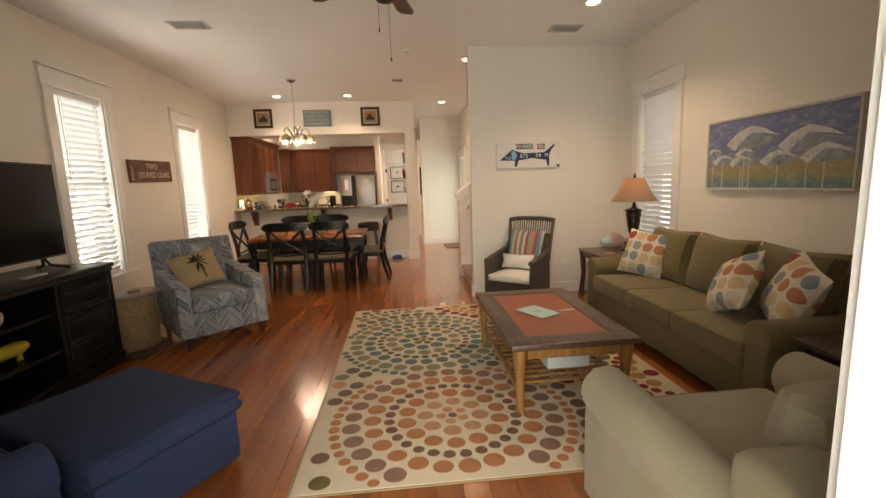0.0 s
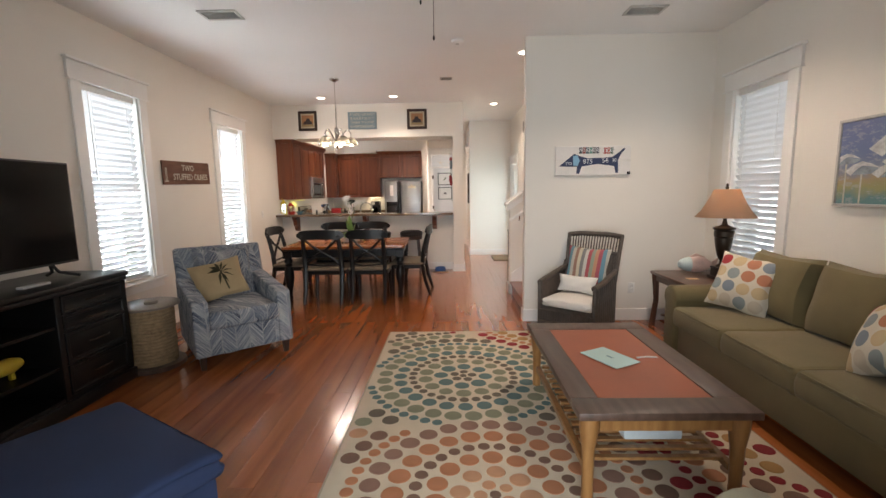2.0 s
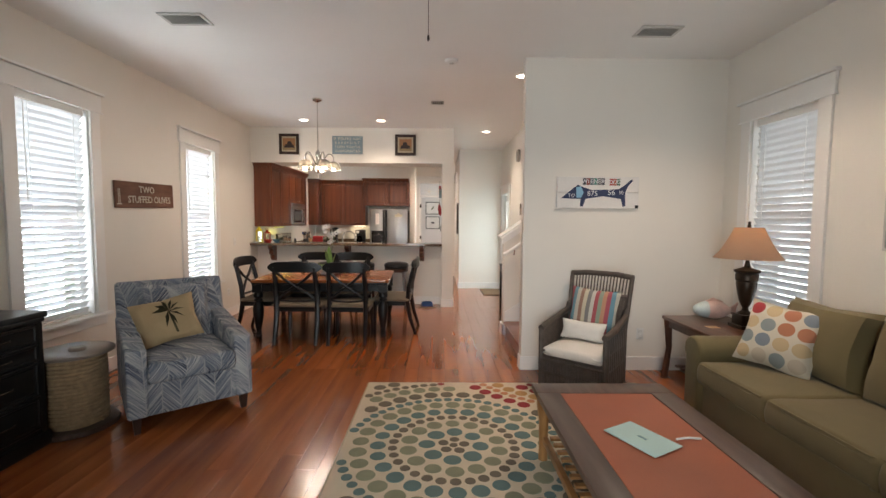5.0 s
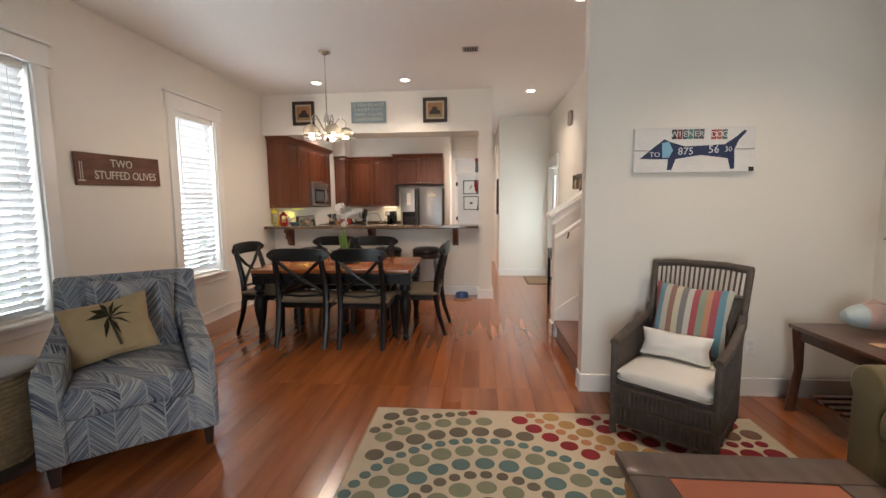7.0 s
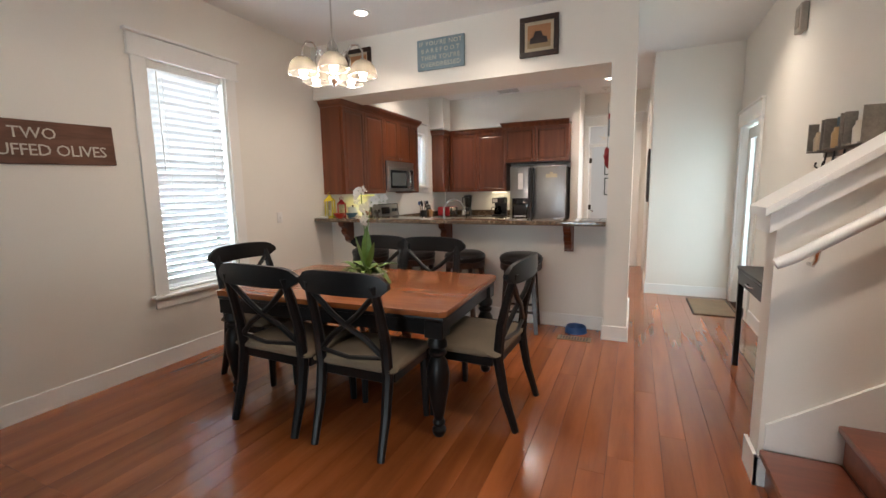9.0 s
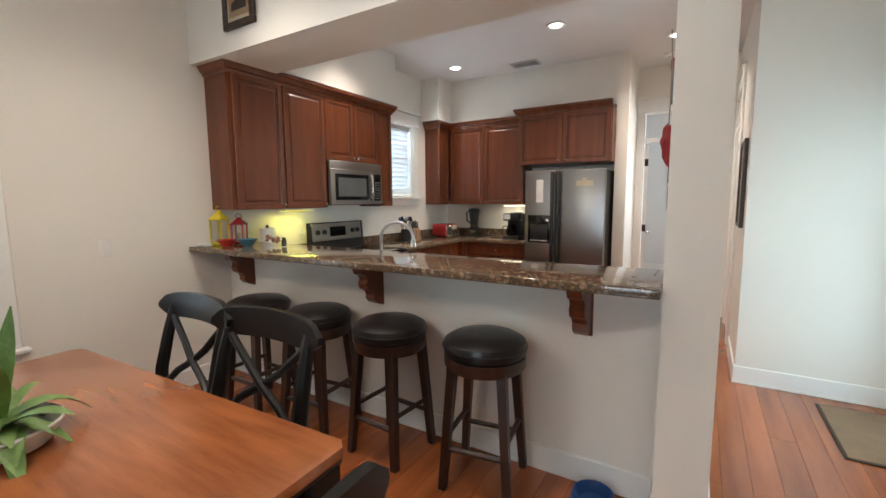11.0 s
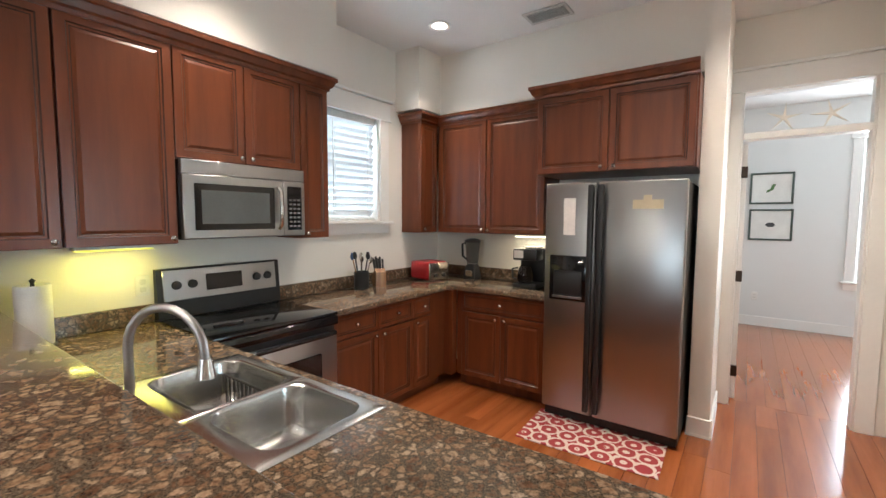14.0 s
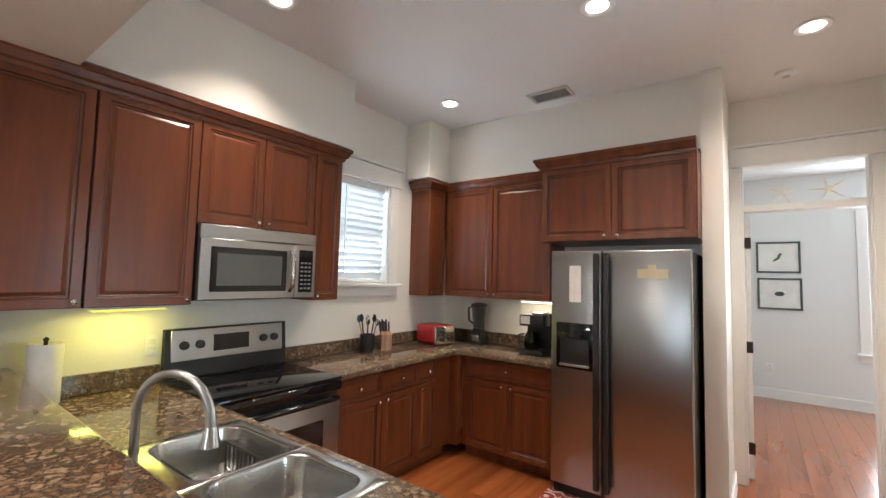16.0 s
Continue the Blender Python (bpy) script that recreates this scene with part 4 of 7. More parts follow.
for x in ((SX0 + MIDX) / 2, (SX1 + MIDX) / 2):
    part("drain", lathe(B(), [(0.0, 0.742), (0.03, 0.742), (0.038, 0.744), (0.04, 0.741)], 18, pose(x, 9.39, 0)), CHROME, sk)
rack = thing("dish_rack", "black wire rack standing in the sink bowl", "dish rack")
for i in range(12):
    x = -1.925 + i * 0.03
    part("wire", tube(B(), [(x, 9.27, 0.872), (x, 9.27, 0.748), (x, 9.50, 0.748), (x, 9.50, 0.872)], 0.0034, 5), BLACKMATT, rack)
for y in (9.27, 9.50):
    part("rim_wire", tube(B(), [(-1.935, y, 0.874), (-1.585, y, 0.874)], 0.0045, 6), BLACKMATT, rack)
fc = thing("faucet", "tall brushed nickel gooseneck faucet with side lever", "faucet", pose(-1.525, 9.042, 0.9155, 0, 0, -65))
part("base", lathe(B(), [(0.032, 0), (0.032, 0.006), (0.02, 0.02), (0.017, 0.06), (0.0145, 0.065)], 18), STEEL, fc)
neck = [(0, 0, 0.05), (0, 0, 0.262)] + [(0.0, 0.114 - 0.114 * math.cos(radians(a)), 0.262 + 0.112 * math.sin(radians(a))) for a in range(15, 181, 15)] + [(0, 0.230, 0.245)]
part("gooseneck", tube(B(), neck, 0.0115, 12), STEEL, fc)
part("spray_head", lathe(B(), [(0.016, 0.05), (0.019, 0.03), (0.022, 0.012), (0.024, 0.0), (0.0, -0.002)], 16, pose(0, 0.230, 0.20)), CHROME, fc)
part("side_lever", tube(B(), [(-0.12, -0.187, 0.0), (-0.12, -0.187, 0.035), (-0.10, -0.155, 0.062), (-0.085, -0.13, 0.075)], 0.011, 10, [0.018, 0.013, 0.010, 0.014]), STEEL, fc)

# ---- living room ----
def cushion_box(bm, x0, x1, y0, y1, z0, z1, r=0.05, crown_z=0.02):
    """A boxy upholstered cushion with soft edges and a domed top."""
    k = B()
    box(k, x0, x1, y0, y1, z0, z1)
    bmesh.ops.subdivide_edges(k, edges=list(k.edges), cuts=5, use_grid_fill=True)
    cx, cy = (x0 + x1) / 2, (y0 + y1) / 2
    for v in k.verts:
        u, w = (v.co.x - cx) / (x1 - x0) * 2, (v.co.y - cy) / (y1 - y0) * 2
        dome = (1 - u * u) * (1 - w * w)
        if v.co.z > (z0 + z1) / 2:
            v.co.z += crown_z * dome + 0.006 * noise.noise(v.co * 5.0)
        h = (v.co.z - (z0 + z1) / 2) / (z1 - z0) * 2
        v.co.x += 0.012 * (1 - h * h) * (1 if u > 0.99 else -1 if u < -0.99 else 0)
        v.co.y += 0.012 * (1 - h * h) * (1 if w > 0.99 else -1 if w < -0.99 else 0)
    es = [e for e in k.edges if len(e.link_faces) == 2 and e.calc_face_angle() > 0.9]
    bmesh.ops.bevel(k, geom=es, offset=r * 0.6, segments=3, affect="EDGES", profile=0.55)
    me = bpy.data.meshes.new("tmp")
    k.to_mesh(me)
    k.free()
    bm.from_mesh(me)
    bpy.data.meshes.remove(me)
    return bm


def rolled_arm(bm, x0, x1, y0, y1, top, r):
    """A rolled sofa arm along y whose roll leans outward."""
    cx = (x0 + x1) / 2
    out = [(x0 + 0.02, 0.06), (x1 - 0.02, 0.06), (x1 - 0.02, top - 2 * r)] + arc(cx, top - r, r, -40, 220, 16) + [(x0 + 0.02, top - 2 * r)]
    prism(bm, out, "y", y0, y1)
    es = [e for e in bm.edges if len(e.link_faces) == 2 and e.calc_face_angle() > 1.2 and abs(e.verts[0].co.y - e.verts[1].co.y) < 1e-5]
    bmesh.ops.bevel(bm, geom=es, offset=0.018, segments=3, affect="EDGES", profile=0.5)
    return bm


def upholstered(name, label, category, m, width, depth, cloth, seats, arm_w=0.2, arm_h=0.63, back_h=0.9, seat_h=0.47):
    """Faces -y; the origin is at the floor in the middle."""
    ob = thing(name, label, category, m)
    w, f, b = width / 2, -depth / 2, depth / 2
    part("base", box(B(), -w + 0.05, w - 0.05, f + 0.05, b - 0.06, 0.05, 0.30, 0.02, 2), cloth, ob)
    for s in (-1, 1):
        x = s * (w - arm_w / 2)
        part("arm", rolled_arm(B(), x - arm_w / 2, x + arm_w / 2, f, b - 0.08, arm_h, arm_w / 2), cloth, ob)
    inner = width - 2 * arm_w
    sw = inner / seats
    part("back", box(B(), -w + 0.06, w - 0.06, b - 0.20, b, 0.06, back_h - 0.10, 0.05, 3), cloth, ob)
    for i in range(seats):
        x = -inner / 2 + sw * i
        seat = part("seat_cushion", cushion_box(B(), x + 0.004, x + sw - 0.004, f - 0.01, b - 0.22, 0.30, seat_h), cloth, ob)
        for z in (seat_h - 0.012, 0.318):
            x0, x1, y0, y1 = x + 0.008, x + sw - 0.008, f - 0.012, b - 0.225
            part("piping", tube(B(), [(x0, y1, z), (x0, y0 + 0.03, z), (x0 + 0.03, y0, z), (x1 - 0.03, y0, z), (x1, y0 + 0.03, z), (x1, y1, z)], 0.0055, 5), cloth, seat)
        part("back_cushion", pillow(B(), sw - 0.01, back_h - seat_h + 0.06, 0.26, None, 14, 0.28, i), cloth, ob, m=pose(x + sw / 2, b - 0.24, seat_h + (back_h - seat_h) / 2 + 0.0, -12))
    for sx in (-1, 1):
        for y in (f + 0.09, b - 0.1):
            part("foot", box(B(), sx * (w - 0.1) - 0.025, sx * (w - 0.1) + 0.025, y - 0.025, y + 0.025, 0, 0.06), ESPRESSO, ob)
    return ob


upholstered("sofa", "olive green three-seat fabric sofa with rolled arms", "sofa", pose(2.57, 3.29, 0, 0, 0, -90), 2.34, 0.86, GREENFAB, 3, 0.2, 0.63, 0.93)
upholstered("armchair", "wide sage green fabric armchair with rolled arms", "armchair", pose(1.50, 1.32, 0, 0, 0, 180), 1.12, 0.96, SAGEFAB, 1, 0.22, 0.64, 0.86)


def throw_pillow(m, w, h, cloth, label, t=0.15, seed=1):
    ob = solid("throw_pillow", pillow(B(), w, h, t, None, 16, 0.42, seed), cloth, label, "pillow")
    ob.matrix_world = m
    return ob


DOTL = "cream throw pillow with large coloured dots, leaning on the sofa"
throw_pillow(pose(2.56, 4.06, 0.70, -22, 6, -62), 0.46, 0.46, DOTCLOTH, DOTL, 0.20, 1)
throw_pillow(pose(2.57, 2.45, 0.70, -24, 14, -118), 0.46, 0.46, DOTCLOTH, DOTL, 0.20, 2)
throw_pillow(pose(2.47, 2.80, 0.69, -30, -22, -100), 0.44, 0.44, DOTCLOTH, DOTL, 0.20, 3)
throw_pillow(pose(1.72, 1.10, 0.66, -24, 8, 176), 0.40, 0.38, DOTCLOTH, "cream dotted pillow on the sage armchair", 0.14, 4)

# zigzag armchair
ac = thing("armchair", "blue-grey zigzag patterned armchair with tapered wooden legs", "armchair", pose(-1.83, 4.61, 0, 0, 0, 40) @ Matrix.Diagonal((1.06, 1.06, 1.04, 1)))
part("seat_base", box(B(), -0.37, 0.37, -0.40, 0.34, 0.11, 0.33, 0.015, 2), ZIGZAG, ac)
part("seat_cushion", cushion_box(B(), -0.255, 0.255, -0.43, 0.22, 0.33, 0.47, 0.04, 0.025), ZIGZAG, ac)
for s in (-1, 1):
    bm = prism(B(), [(-0.42, 0.115), (0.36, 0.115), (0.40, 0.66), (0.05, 0.62), (-0.40, 0.565)], "x", s * 0.32 - 0.058, s * 0.32 + 0.058)
    bmesh.ops.bevel(bm, geom=list(bm.edges), offset=0.016, segments=3, affect="EDGES", profile=0.5)
    part("arm", bm, ZIGZAG, ac)
bm = prism(B(), [(0.20, 0.33), (0.36, 0.33), (0.52, 0.905), (0.42, 0.93)], "x", -0.37, 0.37)
bmesh.ops.bevel(bm, geom=list(bm.edges), offset=0.025, segments=3, affect="EDGES", profile=0.5)
part("backrest", bm, ZIGZAG, ac)
part("back_cushion", pillow(B(), 0.50, 0.52, 0.16, None, 12, 0.25, 5), ZIGZAG, ac, m=pose(0, 0.255, 0.66, -16))
for sx in (-1, 1):
    for y in (-0.36, 0.31):
        bm = B()
        bmesh.ops.create_cone(bm, cap_ends=True, segments=4, radius1=0.024, radius2=0.038, depth=0.112, matrix=pose(sx * 0.325, y, 0.056, 0, 0, 45))
        part("leg", bm, ESPRESSO, ac, smooth=False)
bm, lining = B(), []
for i in range(13):
    u = i / 12
    sag = 0.05 * math.sin(math.pi * u) * (0.65 + 0.35 * math.sin(9 * u))
    lining.append([bm.verts.new((-0.25 + 0.5 * u, y, 0.108 - sag * k)) for y, k in ((-0.36, 0.3), (-0.30, 1.0), (-0.18, 1.1), (0.0, 0.2))])
for a, b in zip(lining, lining[1:]):
    for k in range(3):
        bm.faces.new((a[k], b[k], b[k + 1], a[k + 1]))
bmesh.ops.solidify(bm, geom=list(bm.faces), thickness=0.002)
part("lining", bm, CREAM, ac, "loose white lining sagging under the seat")
pp = thing("throw_pillow", "tan pillow with a dark palm motif on the zigzag armchair", "pillow", pose(-1.83, 4.61, 0, 0, 0, 40) @ pose(-0.10, 0.0, 0.69, -24, -10, 0))
part("cushion", pillow(B(), 0.44, 0.36, 0.14, None, 14, 0.4, 6), plain("tan_cloth", (0.40, 0.285, 0.155), 0.9, vary=0.12, scale=9, fine=260, bump=0.4), pp)
bm = B()
YF = -0.086
for a in (-75, -45, -15, 20, 50, 85, 120, 160, 200):
    d = Vector((math.sin(radians(a)), 0, math.cos(radians(a))))
    s = Vector((d.z, 0, -d.x))
    o = Vector((0.02, 0, 0.05))
    pts = [o + s * 0.004, o + d * 0.055 + s * 0.013 + Vector((0, 0, 0.010)), o + d * 0.112 - Vector((0, 0, 0.014)), o + d * 0.055 - s * 0.011]
    vs = [bm.verts.new((p.x, YF + 0.016 * (p.x ** 2 + p.z ** 2) / 0.02, p.z)) for p in pts]
    bm.faces.new(vs)
pts = [(0.015, 0.05), (0.027, 0.05), (0.040, -0.04), (0.052, -0.125), (0.036, -0.125), (0.026, -0.04)]
bm.faces.new([bm.verts.new((x, YF + 0.016 * (x * x + z * z) / 0.02, z)) for x, z in pts])
ex = bmesh.ops.solidify(bm, geom=list(bm.faces), thickness=0.003)
part("motif", bm, hexcol((0.07, 0.06, 0.03), 0.9), pp, smooth=False)

# navy ottoman and chair
ot = thing("ottoman", "square navy blue fabric ottoman with a welted skirt", "ottoman", pose(-1.27, 2.24, 0, 0, 0, -30) @ Matrix.Diagonal((1.17, 1.05, 0.96, 1)))
part("base", box(B(), -0.37, 0.37, -0.32, 0.32, 0.03, 0.31, 0.02, 2), NAVYFAB, ot)
part("cushion", cushion_box(B(), -0.385, 0.385, -0.335, 0.335, 0.31, 0.43, 0.05, 0.025), NAVYFAB, ot)
upholstered("armchair", "navy blue fabric armchair behind the ottoman", "armchair", pose(-1.66, 1.40, 0, 0, 0, 150), 0.96, 0.92, NAVYFAB, 1, 0.2, 0.60, 0.9)

# coffee table
ct = thing("coffee_table", "dark wood coffee table with terracotta inset and slatted shelf", "coffee table", pose(1.222, 3.165, 0))
w, l = 0.408, 0.668
bm = B()
for a in ((-w, w, -l, -l + 0.15), (-w, w, l - 0.15, l), (-w, -w + 0.135, -l + 0.151, l - 0.151), (w - 0.135, w, -l + 0.151, l - 0.151)):
    box(bm, a[0], a[1], a[2], a[3], 0.43, 0.468, 0.005, 2)
part("top_frame", bm, WALNUT, ct)
part("inset", box(B(), -w + 0.137, w - 0.137, -l + 0.153, l - 0.153, 0.44, 0.464, 0.002, 1), LEATHERINSET, ct)
for sx in (-1, 1):
    part("apron", box(B(), sx * (w - 0.055) - 0.012, sx * (w - 0.055) + 0.012, -l + 0.11, l - 0.11, 0.36, 0.429), HONEY, ct)
    part("shelf_rail", box(B(), sx * (w - 0.07) - 0.018, sx * (w - 0.07) + 0.018, -l + 0.09, l - 0.09, 0.13, 0.165, 0.004, 1), HONEY, ct)
    part("apron", box(B(), -w + 0.11, w - 0.11, sx * (l - 0.055) - 0.012, sx * (l - 0.055) + 0.012, 0.36, 0.429), HONEY, ct)
    for sy in (-1, 1):
        bm = B()
        q = pose(sx * (w - 0.065), sy * (l - 0.065), 0.0)
        lathe(bm, [(0.030, 0.0), (0.027, 0.08), (0.031, 0.26), (0.045, 0.36), (0.047, 0.429)], 10, q)
        part("leg", bm, HONEY, ct)
for i in range(15):
    y = -l + 0.13 + i * (2 * l - 0.26) / 14
    part("slat", box(B(), -w + 0.09, w - 0.09, y - 0.017, y + 0.017, 0.166, 0.182, 0.003, 1), HONEY, ct)
CYAN = plain("pale_cyan_card", (0.46, 0.66, 0.64), 0.5, vary=0.04, bump=0.02)
bk = thing("folder", "pale aqua folder with a fish print on the coffee table", "folder", pose(1.18, 3.14, 0.469, 0, 0, -62))
part("cover", box(B(), -0.138, 0.138, -0.097, 0.097, 0, 0.006, 0.002, 1), CYAN, bk)
bm = B()
bm.faces.new([bm.verts.new((x * 1.3, y * 1.3, 0.0065)) for x, y in ((-0.02, 0), (-0.008, 0.008), (0.01, 0.005), (0.022, 0.01), (0.018, 0), (0.022, -0.01), (0.01, -0.005), (-0.008, -0.008))])
part("print", bm, hexcol((0.15, 0.30, 0.33), 0.5), bk, smooth=False)
pen = tube(B(), [(1.335, 3.125, 0.474), (1.40, 3.14, 0.474), (1.455, 3.13, 0.474)], 0.005, 7)
solid("pen", pen, WHITEPL, "white pen on the coffee table", "pen")
bn = thing("storage_box", "pale grey plastic box on the coffee table shelf", "box", pose(1.27, 2.95, 0.183))
part("tub", box(B(), -0.15, 0.15, -0.2, 0.2, 0, 0.10, 0.015, 2), hexcol((0.5, 0.55, 0.56), 0.4), bn)
part("lid", box(B(), -0.158, 0.158, -0.208, 0.208, 0.101, 0.118, 0.006, 2), hexcol((0.62, 0.66, 0.66), 0.4), bn)


# rug with rings of dots
RUG = (-0.40, 2.04, 1.98, 5.03)
rug = thing("area_rug", "cream area rug with rings of coloured dots", "rug")
part("rug_base", box(B(), RUG[0], RUG[1], RUG[2], RUG[3], 0.001, 0.011, 0.004, 2), plain("rug_cream", (0.55, 0.46, 0.34), 0.95, vary=0.1, scale=5, fine=350, bump=0.8), rug)
part("binding", box(B(), RUG[0] - 0.012, RUG[1] + 0.012, RUG[2] - 0.012, RUG[3] + 0.012, 0.0005, 0.007, 0.002, 1), plain("rug_edge", (0.33, 0.25, 0.15), 0.95, fine=300, bump=0.6), rug)
PAL = {"orange": (0.42, 0.175, 0.085), "peach": (0.47, 0.25, 0.14), "brown": (0.185, 0.105, 0.072), "mauve": (0.26, 0.145, 0.105), "teal": (0.095, 0.155, 0.15), "sage": (0.20, 0.205, 0.135), "taupe": (0.13, 0.105, 0.075), "red": (0.23, 0.014, 0.018), "tan": (0.36, 0.20, 0.07), "olive": (0.15, 0.115, 0.04)}
CENTRES = [((0.45, 2.58), ["brown", "peach", "peach", "orange", "brown", "orange", "mauve", "orange"]),
           ((0.33, 3.93), ["taupe", "taupe", "teal", "sage", "taupe", "teal", "sage", "teal", "taupe", "sage"]),
           ((1.75, 5.75), ["red", "red", "tan", "orange", "red", "tan", "red", "tan", "red", "brown"]),
           ((2.15, 2.95), ["red", "orange", "red", "tan", "red", "brown", "orange", "red"]),
           ((-0.75, 1.65), ["red", "red", "tan", "red", "olive", "brown", "olive", "olive"])]
rr = random.Random(11)
placed, dots = [], {k: B() for k in PAL}
for ci, (c, cols) in enumerate(CENTRES):
    ring, k, last = 0.0, 0, 0.028
    while ring < 2.1:
        small = k % 3 == 1
        size = (0.034 if small else 0.056) * rr.uniform(0.97, 1.05)
        if k:
            ring += last + size + 0.010
        last = size if k else 0.028
        count = 1 if k == 0 else max(5, int(2 * math.pi * ring / (size * 2 + 0.016)))
        a0 = rr.uniform(0, 6.28)
        for i in range(count):
            a = a0 + 2 * math.pi * i / count
            x, y = c[0] + ring * math.cos(a), c[1] + ring * math.sin(a)
            s = size * rr.uniform(0.92, 1.04) if k else 0.028
            if not (RUG[0] + s < x < RUG[1] - s and RUG[2] + s < y < RUG[3] - s):
                continue
            d0 = math.hypot(x - c[0], y - c[1])
            weights = {0: 0.0, 1: 0.10, 2: 0.8, 3: 0.0, 4: -0.1}
            if any(j != ci and math.hypot(x - o[0][0], y - o[0][1]) - weights[j] < d0 - weights[ci] for j, o in enumerate(CENTRES)):
                continue
            if any(math.hypot(x - px, y - py) < s + ps - 0.002 for px, py, ps in placed):
                continue
            placed.append((x, y, s))
            name = cols[k % len(cols)]
            bmesh.ops.create_cone(dots[name], cap_ends=True, segments=18, radius1=s, radius2=s * 0.95, depth=0.003, matrix=pose(x, y, 0.0125) @ Matrix.Diagonal((1, rr.uniform(0.9, 1.0), 1, 1)))
        k += 1
for name, bm in dots.items():
    o = part("dots", bm, plain("rug_" + name, PAL[name], 0.95, vary=0.16, scale=9, fine=350, bump=0.8), rug, smooth=False)
    tagged(o, "", "", "", "stuff")


# wicker chair
wc = thing("wicker_chair", "dark grey-brown wicker armchair with cream seat cushion", "chair", pose(1.51, 4.868, 0, 0, 0, -40))
for sx in (-1, 1):
    part("front_leg", tube(B(), [(sx * 0.27, -0.29, 0), (sx * 0.275, -0.29, 0.57)], 0.022, 8), WICKER, wc)
    part("back_post", tube(B(), [(sx * 0.24, 0.22, 0), (sx * 0.25, 0.22, 0.42), (sx * 0.275, 0.36, 1.0)], 0.021, 8), WICKER, wc)
    part("arm", tube(B(), [(sx * 0.27, -0.305, 0.575), (sx * 0.28, -0.1, 0.60), (sx * 0.265, 0.24, 0.66), (sx * 0.262, 0.27, 0.72)], 0.027, 8), WICKER, wc)
    bm = B()
    for i in range(11):
        y = -0.27 + i * 0.05
        tube(bm, [(sx * 0.272, y, 0.09), (sx * 0.275, y, 0.59 + (y + 0.27) * 0.12)], 0.008, 5)
    for z in (0.14, 0.28, 0.42):
        tube(bm, [(sx * 0.272, -0.28, z), (sx * 0.268, 0.22, z)], 0.009, 5)
    part("side_weave", bm, WICKER, wc)
bm = B()
for i in range(21):
    x = -0.25 + i * 0.025
    tube(bm, [(x, -0.295, 0.07), (x, -0.295, 0.31)], 0.0095, 5)
for z in (0.085, 0.2, 0.31):
    tube(bm, [(-0.27, -0.30, z), (0.27, -0.30, z)], 0.014, 6)
part("front_weave", bm, WICKER, wc)
part("seat_deck", box(B(), -0.26, 0.26, -0.28, 0.22, 0.30, 0.34, 0.006, 1), WICKER, wc)
for sx in (-1, 1):
    part("side_panel", prism(B(), [(-0.27, 0.09), (0.22, 0.09), (0.24, 0.62), (-0.27, 0.56)], "x", sx * 0.268 - 0.004, sx * 0.268 + 0.004), WICKER, wc, smooth=False)
part("front_panel", box(B(), -0.26, 0.26, -0.291, -0.285, 0.08, 0.31), WICKER, wc, smooth=False)
part("back_panel", prism(B(), [(0.226, 0.43), (0.232, 0.43), (0.331, 0.82), (0.325, 0.82)], "x", -0.25, 0.25), WICKER, wc, smooth=False)
part("top_rail", tube(B(), [(-0.285, 0.362, 0.99), (-0.14, 0.38, 1.005), (0.14, 0.38, 1.005), (0.285, 0.362, 0.99)], 0.025, 8), WICKER, wc)
part("middle_rail", tube(B(), [(-0.27, 0.325, 0.82), (0.27, 0.325, 0.82)], 0.018, 8), WICKER, wc)
for i in range(17):
    x = -0.225 + i * 0.028
    part("spindle", tube(B(), [(x, 0.228, 0.44), (x, 0.325, 0.82), (x * 1.04, 0.374, 0.995)], 0.0065, 5), WICKER, wc)
part("lower_rail", tube(B(), [(-0.255, 0.225, 0.43), (0.255, 0.225, 0.43)], 0.018, 8), WICKER, wc)
part("seat_cushion", cushion_box(B(), -0.245, 0.245, -0.30, 0.20, 0.342, 0.42, 0.05, 0.02), CREAM, wc, "cream canvas cushion")
base = pose(1.51, 4.868, 0, 0, 0, -40)
throw_pillow(base @ pose(0.0, 0.17, 0.68, -16, 2, 0), 0.44, 0.42, STRIPES, "striped red, teal and cream pillow on the wicker chair", 0.13, 7)
throw_pillow(base @ pose(-0.03, 0.02, 0.53, -14, 0, 0), 0.40, 0.17, CREAM, "small cream lumbar pillow on the wicker chair", 0.11, 8)

# lamp table with lamp and fish
BROWNWOOD = wood("brown_table_wood", (0.055, 0.022, 0.013), (0.125, 0.052, 0.030), 0.33, (9, 9, 1.4), "Object", 0.3)
st = thing("side_table", "reddish brown wood side table with slatted lower shelf", "side table", pose(2.67, 4.85, 0) @ Matrix.Diagonal((1.28, 0.925, 1, 1)))
part("top", box(B(), -0.24, 0.24, -0.40, 0.40, 0.57, 0.60, 0.006, 2), BROWNWOOD, st)
for sx in (-1, 1):
    for sy in (-1, 1):
        part("leg", tube(B(), [(sx * 0.205, sy * 0.365, 0.57), (sx * 0.195, sy * 0.355, 0.3), (sx * 0.215, sy * 0.375, 0.0)], 0.025, 8, [0.031, 0.022, 0.026]), BROWNWOOD, st)
    part("apron", box(B(), sx * 0.2 - 0.01, sx * 0.2 + 0.01, -0.35, 0.35, 0.50, 0.569), BROWNWOOD, st)
    part("apron", box(B(), -0.19, 0.19, sx * 0.36 - 0.01, sx * 0.36 + 0.01, 0.50, 0.569), BROWNWOOD, st)
for i in range(6):
    part("shelf_slat", box(B(), -0.19, 0.19, -0.22 + i * 0.085, -0.18 + i * 0.085, 0.15, 0.165), BROWNWOOD, st)
lampm = pose(2.81, 4.74, 0.601)
